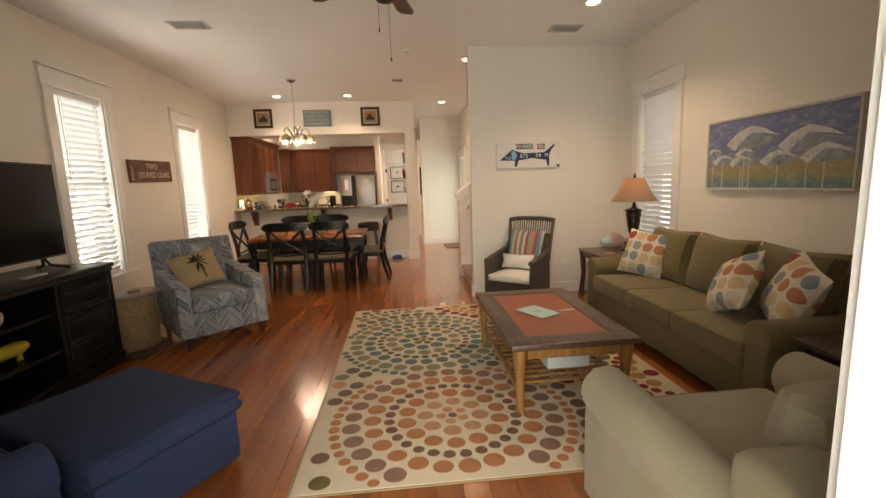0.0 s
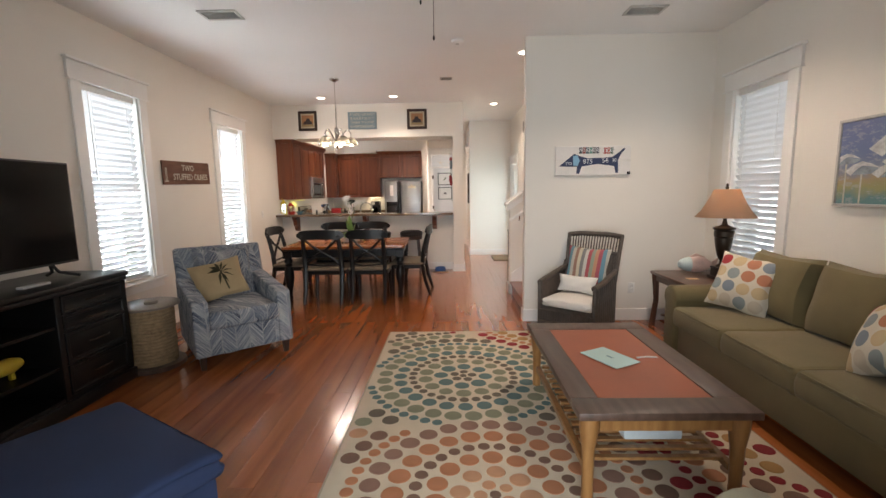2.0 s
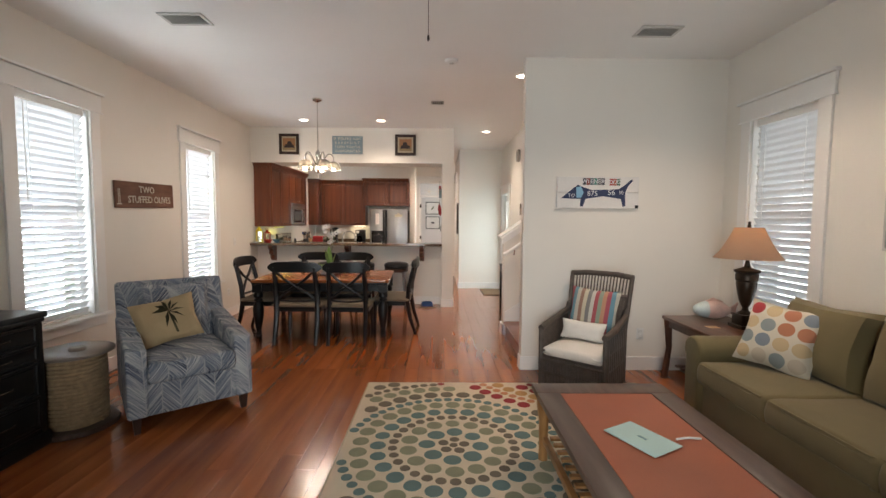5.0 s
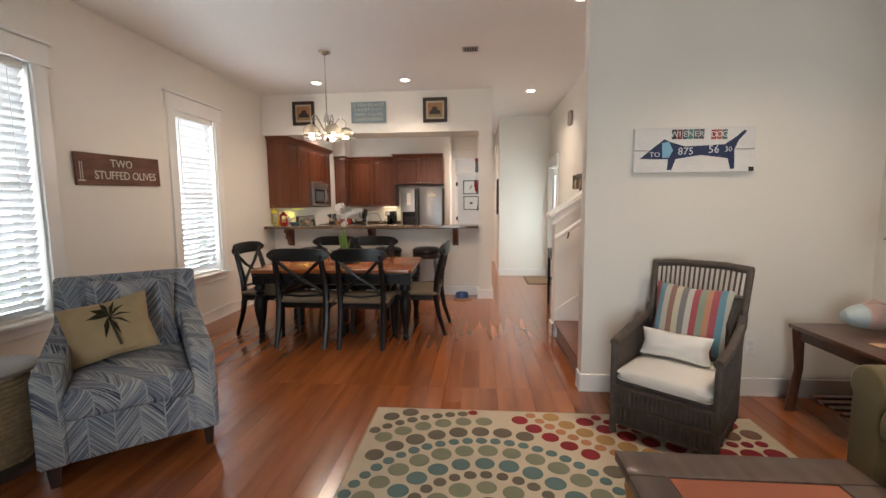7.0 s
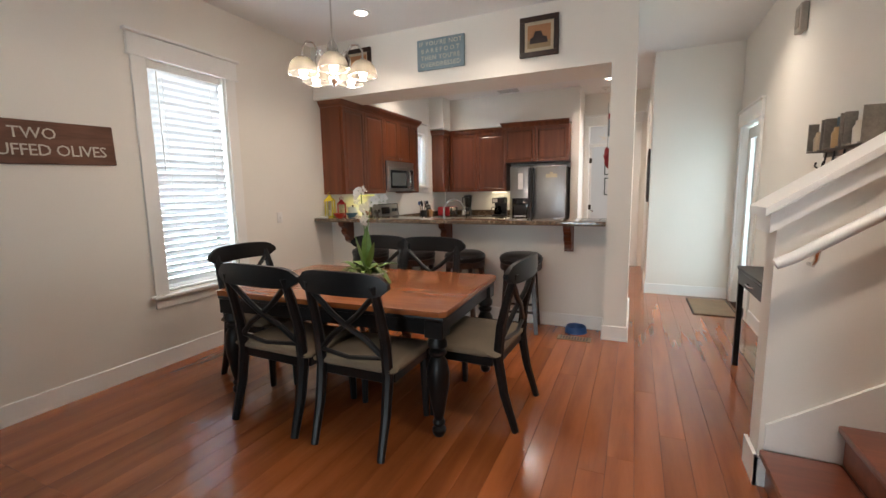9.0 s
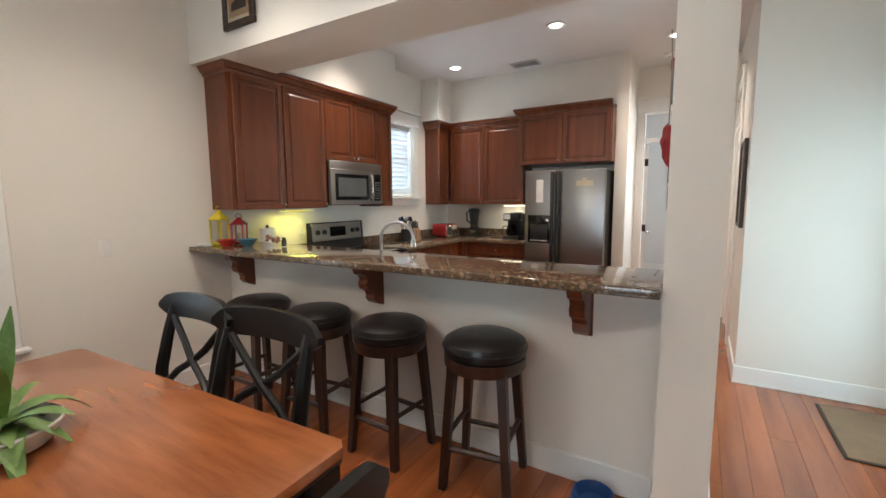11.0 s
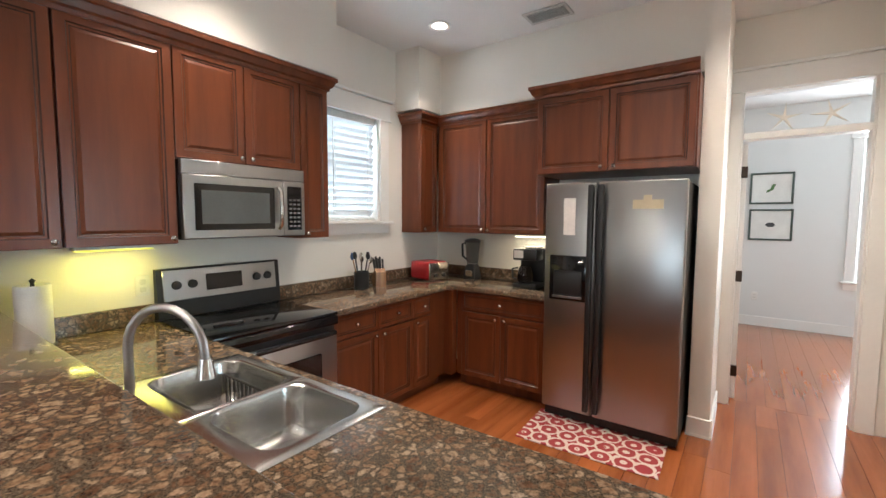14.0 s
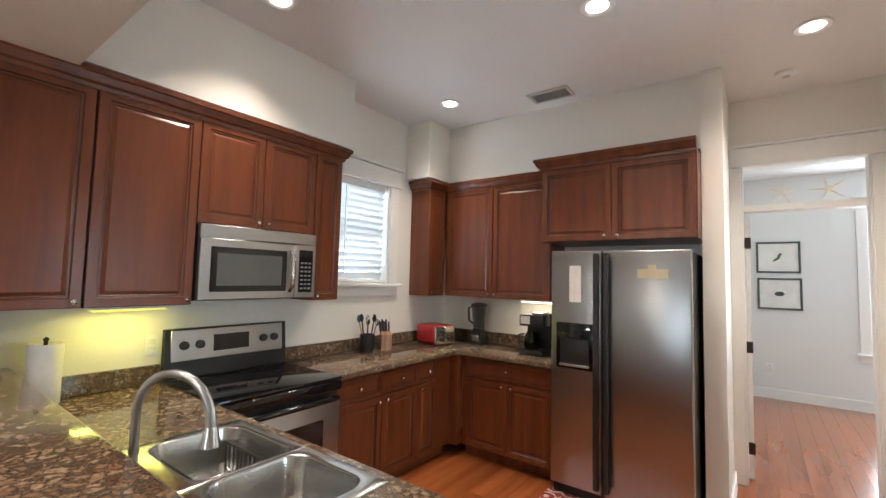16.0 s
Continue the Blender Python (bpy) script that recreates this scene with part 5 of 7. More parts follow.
tl = thing("table_lamp", "bronze urn table lamp with a lit beige bell shade", "lamp", lampm)
bm = box(B(), -0.085, 0.085, -0.085, 0.085, 0.0, 0.028, 0.004, 2)
box(bm, -0.066, 0.066, -0.066, 0.066, 0.0285, 0.105, 0.005, 2)
box(bm, -0.072, 0.072, -0.072, 0.072, 0.1055, 0.118, 0.003, 1)
part("plinth", bm, BRONZE, tl)
part("urn", lathe(B(), [(0.055, 0.1185), (0.05, 0.13), (0.026, 0.15), (0.022, 0.175), (0.034, 0.195), (0.052, 0.24), (0.068, 0.32), (0.076, 0.385), (0.072, 0.395), (0.082, 0.405), (0.084, 0.45), (0.078, 0.462), (0.094, 0.475), (0.096, 0.488), (0.06, 0.50), (0.026, 0.515), (0.018, 0.545), (0.012, 0.58)], 24), BRONZE, tl)
bm = B()
n = 28
prof = [(0.252, 0.588), (0.244, 0.594), (0.205, 0.64), (0.165, 0.71), (0.128, 0.785), (0.104, 0.845)]
ringv = [[bm.verts.new((r * math.cos(6.2832 * i / n), r * math.sin(6.2832 * i / n), z)) for i in range(n)] for r, z in prof]
for a, b in zip(ringv, ringv[1:]):
    for i in range(n):
        bm.faces.new((a[i], a[(i + 1) % n], b[(i + 1) % n], b[i]))
bmesh.ops.solidify(bm, geom=list(bm.faces), thickness=0.002)
part("shade", bm, LAMPSHADE, tl)
part("finial", lathe(B(), [(0.012, 0.845), (0.016, 0.86), (0.008, 0.875), (0.014, 0.885), (0.0, 0.90)], 12), BRONZE, tl)
part("bulb", lathe(B(), [(0.012, 0.60), (0.03, 0.66), (0.025, 0.70), (0.0, 0.715)], 12), glow("lamp_bulb", (1.0, 0.72, 0.40), 3.0), tl)
lamp("table_lamp_light", "POINT", lampm @ pose(0, 0, 0.78), 0.6, (1.0, 0.66, 0.38), radius=0.03)
solid("paper_card", box(B(), 2.50, 2.60, 4.72, 4.79, 0.601, 0.604, 0.001, 1), hexcol((0.62, 0.42, 0.24), 0.7), "small tan card lying on the lamp table", "card")
fish = thing("fish_ornament", "pink and white ceramic fish ornament on the lamp table", "ornament", pose(2.74, 5.06, 0.601, 0, 0, -6))
FISH = plain("blush_ceramic", (0.66, 0.46, 0.40), 0.3, vary=0.2, scale=12, bump=0.05)
part("body", lathe(B(), [(0.004, -0.15), (0.045, -0.12), (0.075, -0.05), (0.085, 0.02), (0.07, 0.09), (0.045, 0.13), (0.03, 0.15)], 16, pose(0, 0, 0.088, 0, 90, 0)), FISH, fish)
part("head", lathe(B(), [(0.0, -0.168), (0.035, -0.155), (0.062, -0.11), (0.078, -0.055), (0.0, -0.05)], 16, pose(0, 0, 0.089, 0, 90, 0)), hexcol((0.45, 0.55, 0.56), 0.3), fish)
bm = prism(B(), [(0.13, 0.09), (0.22, 0.16), (0.20, 0.09), (0.22, 0.02)], "y", -0.008, 0.008)
part("tail", bm, FISH, fish)
part("fin", prism(B(), [(-0.06, 0.165), (0.0, 0.20), (0.09, 0.165), (0.08, 0.14), (-0.05, 0.14)], "y", -0.006, 0.006), FISH, fish)

et = thing("side_table", "dark wood end table between sofa and armchair", "side table", pose(2.48, 1.80, 0))
part("top", box(B(), -0.28, 0.28, -0.26, 0.26, 0.56, 0.59, 0.006, 2), ESPRESSO, et)
for sx in (-1, 1):
    for sy in (-1, 1):
        part("leg", box(B(), sx * 0.24 - 0.024, sx * 0.24 + 0.024, sy * 0.22 - 0.024, sy * 0.22 + 0.024, 0, 0.56, 0.004, 1), ESPRESSO, et)
part("shelf", box(B(), -0.25, 0.25, -0.23, 0.23, 0.16, 0.18), ESPRESSO, et)

# media console, television and drum table
mc = thing("media_console", "black carved wood media console with open middle shelf", "console", pose(-2.64, 3.06, 0, 0, 0, 90))
L, D = 0.91, 0.30
part("top", box(B(), -L - 0.02, L + 0.02, -D - 0.02, D, 0.845, 0.885, 0.008, 2), BLACKWOOD, mc)
part("plinth", box(B(), -L - 0.015, L + 0.015, -D - 0.015, D, 0.0, 0.09, 0.008, 2), BLACKWOOD, mc)
part("cornice", box(B(), -L - 0.008, L + 0.008, -D - 0.01, D, 0.815, 0.844, 0.006, 2), BLACKWOOD, mc)
part("back", box(B(), -L, L, D - 0.03, D - 0.002, 0.09, 0.814), BLACKWOOD, mc)
for x in (-L + 0.02, -0.32, 0.32, L - 0.02):
    part("upright", box(B(), x - 0.02, x + 0.02, -D, D - 0.031, 0.091, 0.814, 0.004, 1), BLACKWOOD, mc)
part("bottom", box(B(), -L + 0.041, L - 0.041, -D + 0.01, D - 0.031, 0.091, 0.12), BLACKWOOD, mc)
part("shelf", box(B(), -0.299, 0.299, -D + 0.02, D - 0.031, 0.32, 0.34), BLACKWOOD, mc)
part("shelf", box(B(), -0.299, 0.299, -D + 0.02, D - 0.031, 0.60, 0.62), BLACKWOOD, mc)
for s in (-1, 1):
    for z, h in ((0.125, 0.21), (0.34, 0.22), (0.565, 0.115), (0.685, 0.125)):
        d = part("drawer", panel_door(0.525, h, 0.02, 0.02), BLACKWOOD, mc, m=pose(s * 0.605 - 0.2625, -D - 0.004, z))
        part("handle", tube(B(), [(0.18, -0.004, h / 2), (0.20, -0.022, h / 2), (0.325, -0.022, h / 2), (0.345, -0.004, h / 2)], 0.006, 6), BRONZE, d)
tv = thing("television", "large flat black television on a low stand", "television", pose(-2.62, 3.245, 0.886, 0, 0, 90))
part("bezel", box(B(), -0.63, 0.63, -0.02, 0.03, 0.095, 0.83, 0.006, 2), BLACKMATT, tv)
part("screen", box(B(), -0.618, 0.618, -0.0225, -0.0205, 0.112, 0.818), SCREEN, tv)
for s in (-1, 1):
    part("stand_foot", tube(B(), [(s * 0.42, 0.0, 0.10), (s * 0.45, -0.02, 0.04), (s * 0.50, -0.13, 0.008)], 0.011, 8), BLACKMATT, tv)
    part("stand_foot", tube(B(), [(s * 0.42, 0.01, 0.10), (s * 0.45, 0.03, 0.04), (s * 0.50, 0.12, 0.008)], 0.011, 8), BLACKMATT, tv)
solid("remote_control", box(B(), -2.50, -2.45, 3.28, 3.47, 0.886, 0.902, 0.005, 2), hexcol((0.55, 0.55, 0.55), 0.5), "grey remote control on the console", "remote")
yd = solid("figurine", lathe(lathe(B(), [(0.0, -0.17), (0.03, -0.16), (0.05, -0.10), (0.048, 0.08), (0.03, 0.13), (0.035, 0.17), (0.0, 0.20)], 12, pose(-2.50, 3.08, 0.43, 90)), [(0.018, 0.341), (0.016, 0.40), (0.02, 0.42)], 8, pose(-2.50, 3.18, 0)), plain("yellow_glaze", (0.62, 0.47, 0.05), 0.35, vary=0.1), "yellow glazed figurine on the console shelf", "figurine")
wv = solid("vase", lathe(B(), [(0.03, 0.621), (0.06, 0.65), (0.07, 0.70), (0.05, 0.74), (0.03, 0.76)], 16, pose(-2.48, 3.0, 0)), hexcol((0.70, 0.70, 0.68), 0.3), "white round vase on the console shelf", "vase")
dt = thing("drum_table", "round drum table wrapped in rope with a wooden top", "side table", pose(-2.36, 4.22, 0))
part("top", lathe(B(), [(0.0, 0.525), (0.215, 0.525), (0.235, 0.533), (0.235, 0.548), (0.225, 0.555), (0.0, 0.555)], 32), hexcol((0.20, 0.155, 0.125), 0.35, name="worn_table_top", coat=0.4), dt)
part("base", lathe(B(), [(0.0, 0.0), (0.245, 0.0), (0.25, 0.012), (0.245, 0.035), (0.0, 0.036)], 32), WALNUT, dt)
bm, pts = B(), []
turns = 17
for i in range(turns * 22 + 1):
    a = 2 * math.pi * i / 22
    pts.append((0.176 * math.cos(a), 0.176 * math.sin(a), 0.05 + 0.46 * i / (turns * 22)))
tube(bm, pts, 0.0145, 6)
part("rope", bm, ROPE, dt, "coiled natural rope")
part("core", lathe(B(), [(0.168, 0.036), (0.168, 0.525)], 24), ROPE, dt)
solid("coaster", lathe(B(), [(0.0, 0.556), (0.05, 0.556), (0.052, 0.57), (0.045, 0.58), (0.0, 0.58)], 20, pose(-2.32, 4.20, 0)), hexcol((0.17, 0.13, 0.10), 0.5), "stack of brown coasters on the drum table", "coaster")

# ---- dining ----
dtb = thing("dining_table", "honey wood dining table on black turned legs", "table", pose(-1.255, 6.985, 0, 0, 0, 2))
w, l = 0.845, 0.545
bm = prism(B(), [(-w + 0.03, -l), (w - 0.03, -l), (w, -l + 0.03), (w, l - 0.03), (w - 0.03, l), (-w + 0.03, l), (-w, l - 0.03), (-w, -l + 0.03)], "z", 0.715, 0.75)
bmesh.ops.bevel(bm, geom=[e for e in bm.edges], offset=0.007, segments=2, affect="EDGES", profile=0.6)
part("tabletop", bm, TABLETOP, dtb)
part("edge_moulding", box(B(), -w + 0.015, w - 0.015, -l + 0.015, l - 0.015, 0.69, 0.714, 0.006, 2), BLACKWOOD, dtb)
for s in (-1, 1):
    part("apron", box(B(), -w + 0.1, w - 0.1, s * (l - 0.06) - 0.012, s * (l - 0.06) + 0.012, 0.60, 0.689), BLACKWOOD, dtb)
    part("apron", box(B(), s * (w - 0.06) - 0.012, s * (w - 0.06) + 0.012, -l + 0.1, l - 0.1, 0.60, 0.689), BLACKWOOD, dtb)
    for t in (-1, 1):
        bm = box(B(), -0.055, 0.055, -0.055, 0.055, 0.59, 0.689, 0.004, 1)
        lathe(bm, [(0.028, 0.0), (0.038, 0.02), (0.04, 0.04), (0.026, 0.06), (0.036, 0.075), (0.036, 0.085), (0.026, 0.10), (0.040, 0.17), (0.062, 0.30), (0.066, 0.38), (0.055, 0.44), (0.036, 0.475), (0.05, 0.49), (0.05, 0.505), (0.036, 0.515), (0.056, 0.535), (0.056, 0.56), (0.045, 0.59)], 18)
        part("leg", bm, BLACKWOOD, dtb, m=pose(s * (w - 0.075), t * (l - 0.075), 0))


WIDER = Matrix.Diagonal((1.14, 1.03, 1.0, 1))


def cross_back_chair(m):
    ob = thing("dining_chair", "black cross-back dining chair with taupe seat", "chair", m @ WIDER, "dining chairs")
    part("seat", cushion_box(B(), -0.225, 0.225, -0.22, 0.21, 0.44, 0.485, 0.04, 0.022), TAUPEFAB, ob, "taupe fabric seat pad")
    bm = B()
    for a in ((-0.215, 0.215, -0.215, -0.19), (-0.205, 0.205, 0.18, 0.205)):
        box(bm, a[0], a[1], a[2], a[3], 0.385, 0.439, 0.004, 1)
    for s in (-1, 1):
        box(bm, s * 0.205 - 0.012, s * 0.205 + 0.012, -0.19, 0.18, 0.385, 0.439, 0.004, 1)
    part("seat_frame", bm, BLACKWOOD, ob)
    for s in (-1, 1):
        part("front_leg", tube(B(), [(s * 0.195, -0.195, 0.44), (s * 0.195, -0.20, 0.25), (s * 0.20, -0.20, 0.0)], 0.02, 8, [0.027, 0.023, 0.017]), BLACKWOOD, ob)
        part("back_leg", tube(B(), [(s * 0.19, 0.30, 0.0), (s * 0.19, 0.235, 0.22), (s * 0.19, 0.20, 0.43), (s * 0.19, 0.215, 0.62), (s * 0.185, 0.255, 0.80), (s * 0.18, 0.29, 0.93)], 0.02, 8, [0.019, 0.025, 0.029, 0.027, 0.024, 0.021]), BLACKWOOD, ob)
    bm = B()
    n = 14
    grid = []
    for i in range(n + 1):
        u = 2 * i / n - 1
        y = 0.315 - 0.05 * u * u
        hh = 0.062 * math.sqrt(max(0.05, 1 - abs(u) ** 6))
        zc = 0.925 + 0.012 * (1 - u * u)
        grid.append([bm.verts.new((u * 0.245, y + dy, zc + dz * hh)) for dy, dz in ((-0.014, -1), (-0.016, 0), (-0.012, 1), (0.012, 1), (0.014, 0), (0.012, -1))])
    for a, b in zip(grid, grid[1:]):
        for k in range(6):
            bm.faces.new((a[k], b[k], b[(k + 1) % 6], a[(k + 1) % 6]))
    bm.faces.new(grid[0])
    bm.faces.new(grid[-1][::-1])
    bmesh.ops.recalc_face_normals(bm, faces=bm.faces)
    part("top_rail", bm, BLACKWOOD, ob)
    for s in (-1, 1):
        part("cross_bar", tube(B(), [(s * 0.17, 0.275, 0.875), (s * 0.07, 0.262, 0.76), (0.0, 0.25 + s * 0.006, 0.70), (-s * 0.09, 0.232, 0.63), (-s * 0.175, 0.212, 0.535)], 0.0155, 8), BLACKWOOD, ob)
    part("lower_rail", tube(B(), [(-0.19, 0.21, 0.53), (0.0, 0.235, 0.515), (0.19, 0.21, 0.53)], 0.013, 8), BLACKWOOD, ob)
    return ob


chair = cross_back_chair(pose(-0.86, 6.50, 0, 0, 0, 180))
for x, y, a in ((-1.46, 6.52, 178), (-1.08, 7.48, 2), (-1.63, 7.49, -3), (-2.07, 6.92, 90), (-0.38, 6.99, -92)):
    copy_thing(chair, pose(x, y, 0, 0, 0, a) @ WIDER)

# bar stools
stool = thing("bar_stool", "round black leather bar stool on dark wooden legs", "stool", pose(-2.23, 8.545, 0), "bar stools")
part("seat", lathe(B(), [(0.0, 0.675), (0.195, 0.675), (0.207, 0.687), (0.211, 0.723), (0.203, 0.747), (0.165, 0.769), (0.08, 0.779), (0.0, 0.781)], 36), BLACKLEATHER, stool)
part("welt", tube(B(), [(0.2115 * math.cos(a * 0.19635), 0.2115 * math.sin(a * 0.19635), 0.72) for a in range(33)], 0.004, 5), BLACKLEATHER, stool)
part("seat_ring", lathe(B(), [(0.17, 0.61), (0.195, 0.61), (0.204, 0.625), (0.204, 0.674), (0.17, 0.674)], 32), ESPRESSO, stool)
for i in range(4):
    a = radians(45 + 90 * i)
    bm = B()
    c, s = math.cos(a), math.sin(a)
    bmesh.ops.create_cone(bm, cap_ends=True, segments=4, radius1=0.026, radius2=0.032, depth=0.64, matrix=Matrix.Translation((0.205 * c, 0.205 * s, 0.32)) @ Vector((-0.06 * c, -0.06 * s, 0.64)).to_track_quat("Z", "Y").to_matrix().to_4x4())
    part("leg", bm, ESPRESSO, stool, smooth=False)
for i in range(4):
    a, b = radians(45 + 90 * i), radians(135 + 90 * i)
    z = 0.28 if i % 2 else 0.21
    part("stretcher", tube(B(), [(0.208 * math.cos(a), 0.208 * math.sin(a), z), (0.208 * math.cos(b), 0.208 * math.sin(b), z)], 0.014, 6), ESPRESSO, stool)
for x, y, a in ((-1.65, 8.55, 6), (-1.085, 8.57, -4), (-0.50, 8.595, 8)):
    copy_thing(stool, pose(x, y, 0, 0, 0, a))

# chandelier
ch = thing("chandelier", "brushed nickel five-arm chandelier with lit glass shades", "chandelier", pose(-1.365, 6.90, 0))
part("canopy", lathe(B(), [(0.065, H - 0.002), (0.062, H - 0.018), (0.03, H - 0.035), (0.01, H - 0.045)], 20), CHROME, ch)
part("rod", tube(B(), [(0, 0, H - 0.04), (0, 0, 2.39)], 0.006, 8), CHROME, ch)
part("hub", lathe(B(), [(0.01, 2.40), (0.03, 2.37), (0.038, 2.33), (0.022, 2.29), (0.03, 2.23), (0.045, 2.18), (0.03, 2.13), (0.012, 2.11), (0.0, 2.09)], 18), CHROME, ch)
BULB = glow("chandelier_bulb", (1.0, 0.86, 0.62), 12.0)
for i in range(5):
    a = radians(72 * i + 20)
    c, s = math.cos(a), math.sin(a)
    arm = part("arm", tube(B(), [(r * c, r * s, z) for r, z in ((0.03, 2.21), (0.08, 2.29), (0.13, 2.36), (0.17, 2.36), (0.20, 2.32), (0.20, 2.27))], 0.007, 8), CHROME, ch)
    q = pose(0.20 * c, 0.20 * s, 0)
    part("socket", lathe(B(), [(0.014, 2.27), (0.022, 2.255), (0.024, 2.22)], 12, q), CHROME, arm)
    bm = B()
    prof = [(0.024, 2.262), (0.048, 2.252), (0.070, 2.232), (0.085, 2.205), (0.092, 2.172), (0.093, 2.160)]
    rg_ = [[bm.verts.new(q @ Vector((r * math.cos(6.2832 * k / 20), r * math.sin(6.2832 * k / 20), z))) for k in range(20)] for r, z in prof]
    for u, v in zip(rg_, rg_[1:]):
        for k in range(20):
            bm.faces.new((u[k], u[(k + 1) % 20], v[(k + 1) % 20], v[k]))
    bmesh.ops.solidify(bm, geom=list(bm.faces), thickness=0.002)
    part("shade", bm, FROST, arm)
    part("shade_rim", tube(B(), [q @ Vector((0.094 * math.cos(0.3142 * k), 0.094 * math.sin(0.3142 * k), 2.158)) for k in range(21)], 0.0035, 6), CHROME, arm)
    part("bulb", lathe(B(), [(0.012, 2.225), (0.024, 2.20), (0.028, 2.172), (0.018, 2.15), (0.0, 2.144)], 12, q), BULB, arm)
    lamp("chandelier_lamp", "POINT", pose(-1.365 + 0.20 * c, 6.90 + 0.20 * s, 2.10), 7, WARM, radius=0.03)

# orchid on the table
orc = thing("orchid", "white orchid with green leaves in a low planter", "plant", pose(-1.25, 7.02, 0.751) @ Matrix.Diagonal((1, 1, 1.1, 1)))
part("planter", lathe(B(), [(0.07, 0), (0.12, 0.01), (0.15, 0.06), (0.145, 0.065), (0.11, 0.03), (0.0, 0.03)], 20), hexcol((0.55, 0.53, 0.48), 0.4), orc)
LEAF = plain("leaf_green", (0.13, 0.23, 0.05), 0.45, vary=0.35, scale=20, bump=0.1)
STEM = plain("stem_green", (0.13, 0.20, 0.05), 0.5, vary=0.2)
PETAL = plain("orchid_petal", (0.78, 0.74, 0.70), 0.6, vary=0.08, scale=30, bump=0.05)
rr = random.Random(3)


def blade(bm, base, yaw, length, width, rise, droop, n=6):
    d = Vector((math.cos(yaw), math.sin(yaw), 0))
    s = Vector((-d.y, d.x, 0))
    rows = []
    for i in range(n + 1):
        u = i / n
        p = Vector(base) + d * length * u * (1 - 0.15 * u) + Vector((0, 0, rise * u - droop * u * u))
        ww = width * math.sin(math.pi * min(0.98, 0.12 + 0.86 * u)) * 0.5
        rows.append([bm.verts.new(p - s * ww + Vector((0, 0, ww * 0.3))), bm.verts.new(p), bm.verts.new(p + s * ww + Vector((0, 0, ww * 0.3)))])
    for a, b in zip(rows, rows[1:]):
        for k in range(2):
            bm.faces.new((a[k], a[k + 1], b[k + 1], b[k]))


for i in range(26):
    bm = B()
    blade(bm, (rr.uniform(-0.04, 0.04), rr.uniform(-0.04, 0.04), 0.05), i * 0.2417 * 3 + rr.uniform(-0.2, 0.2), rr.uniform(0.15, 0.27), rr.uniform(0.035, 0.07), rr.uniform(0.08, 0.20), rr.uniform(0.08, 0.18))
    part("leaf", bm, LEAF, orc)
for i in range(3):
    bm = B()
    blade(bm, (0.0, 0.0, 0.05), 2.0 + i * 2.1, 0.09, 0.075, 0.33 - 0.05 * i, 0.02)
    part("tall_leaf", bm, LEAF, orc)
for k, (dx, dy, top) in enumerate(((-0.05, 0.02, 0.60), (0.10, -0.02, 0.55))):
    pts = [(0, 0, 0.05), (dx * 0.2, dy, 0.25), (dx * 0.5, dy, 0.42), (dx, dy * 2, top), (dx * 2.2, dy * 3, top - 0.03)]
    stem = part("stem", tube(B(), pts, 0.0035, 6), STEM, orc)
    for i in range(7):
        u = 0.50 + 0.075 * i
        j = min(3, int(u * 4))
        f = u * 4 - j
        p = Vector(pts[j]).lerp(Vector(pts[j + 1]), min(1, f))
        p += Vector((rr.uniform(-0.03, 0.03), rr.uniform(-0.04, -0.01), rr.uniform(-0.02, 0.02)))
        bm = B()
        for a in range(5):
            ang = a * 1.2566 + rr.uniform(-0.2, 0.2)
            c, s = math.cos(ang), math.sin(ang)
            vs = [bm.verts.new(p + Vector((r * (c * math.cos(o) - s * math.sin(o)), -y, r * (s * math.cos(o) + c * math.sin(o))))) for r, o, y in ((0.003, 0, 0), (0.024, -0.55, 0.008), (0.034, 0, 0.003), (0.024, 0.55, 0.008))]
            bm.faces.new(vs)
        part("bloom", bm, PETAL, stem)

# ---- ceiling fittings ----
for m, name in ((pose(-1.775, 4.70, H, 0, 0, 0), "v"), (pose(2.02, 4.82, H, 0, 0, 0), "v"), (pose(-1.52, 11.80, H, 0, 0, 0), "v")):
    v = thing("ceiling_vent", "grey-white slatted ceiling air vent", "vent", m, "ceiling vents")
    bm = B()
    for a in ((-0.17, 0.17, -0.10, -0.075), (-0.17, 0.17, 0.075, 0.10), (-0.17, -0.145, -0.074, 0.074), (0.145, 0.17, -0.074, 0.074)):
        box(bm, a[0], a[1], a[2], a[3], -0.014, -0.001, 0.003, 1)
    part("frame", bm, GREYMETAL, v)
    part("backing", box(B(), -0.144, 0.144, -0.074, 0.074, -0.003, -0.001), hexcol((0.30, 0.29, 0.27), 0.7), v)
    for i in range(9):
        part("slat", box(B(), -0.144, 0.144, -0.009, 0.009, -0.001, 0.001), GREYMETAL, v, m=pose(0, -0.064 + i * 0.016, -0.008, 38))
rv = thing("ceiling_vent", "small dark return air grille in the ceiling", "vent", pose(0.20, 7.0, H))
part("frame", box(B(), -0.085, 0.085, -0.07, 0.07, -0.008, -0.001, 0.002, 1), hexcol((0.35, 0.33, 0.30), 0.5), rv)
for i in range(5):
    part("slot", box(B(), -0.06 + i * 0.027, -0.044 + i * 0.027, -0.055, 0.055, -0.0105, -0.0085), BLACKMATT, rv)
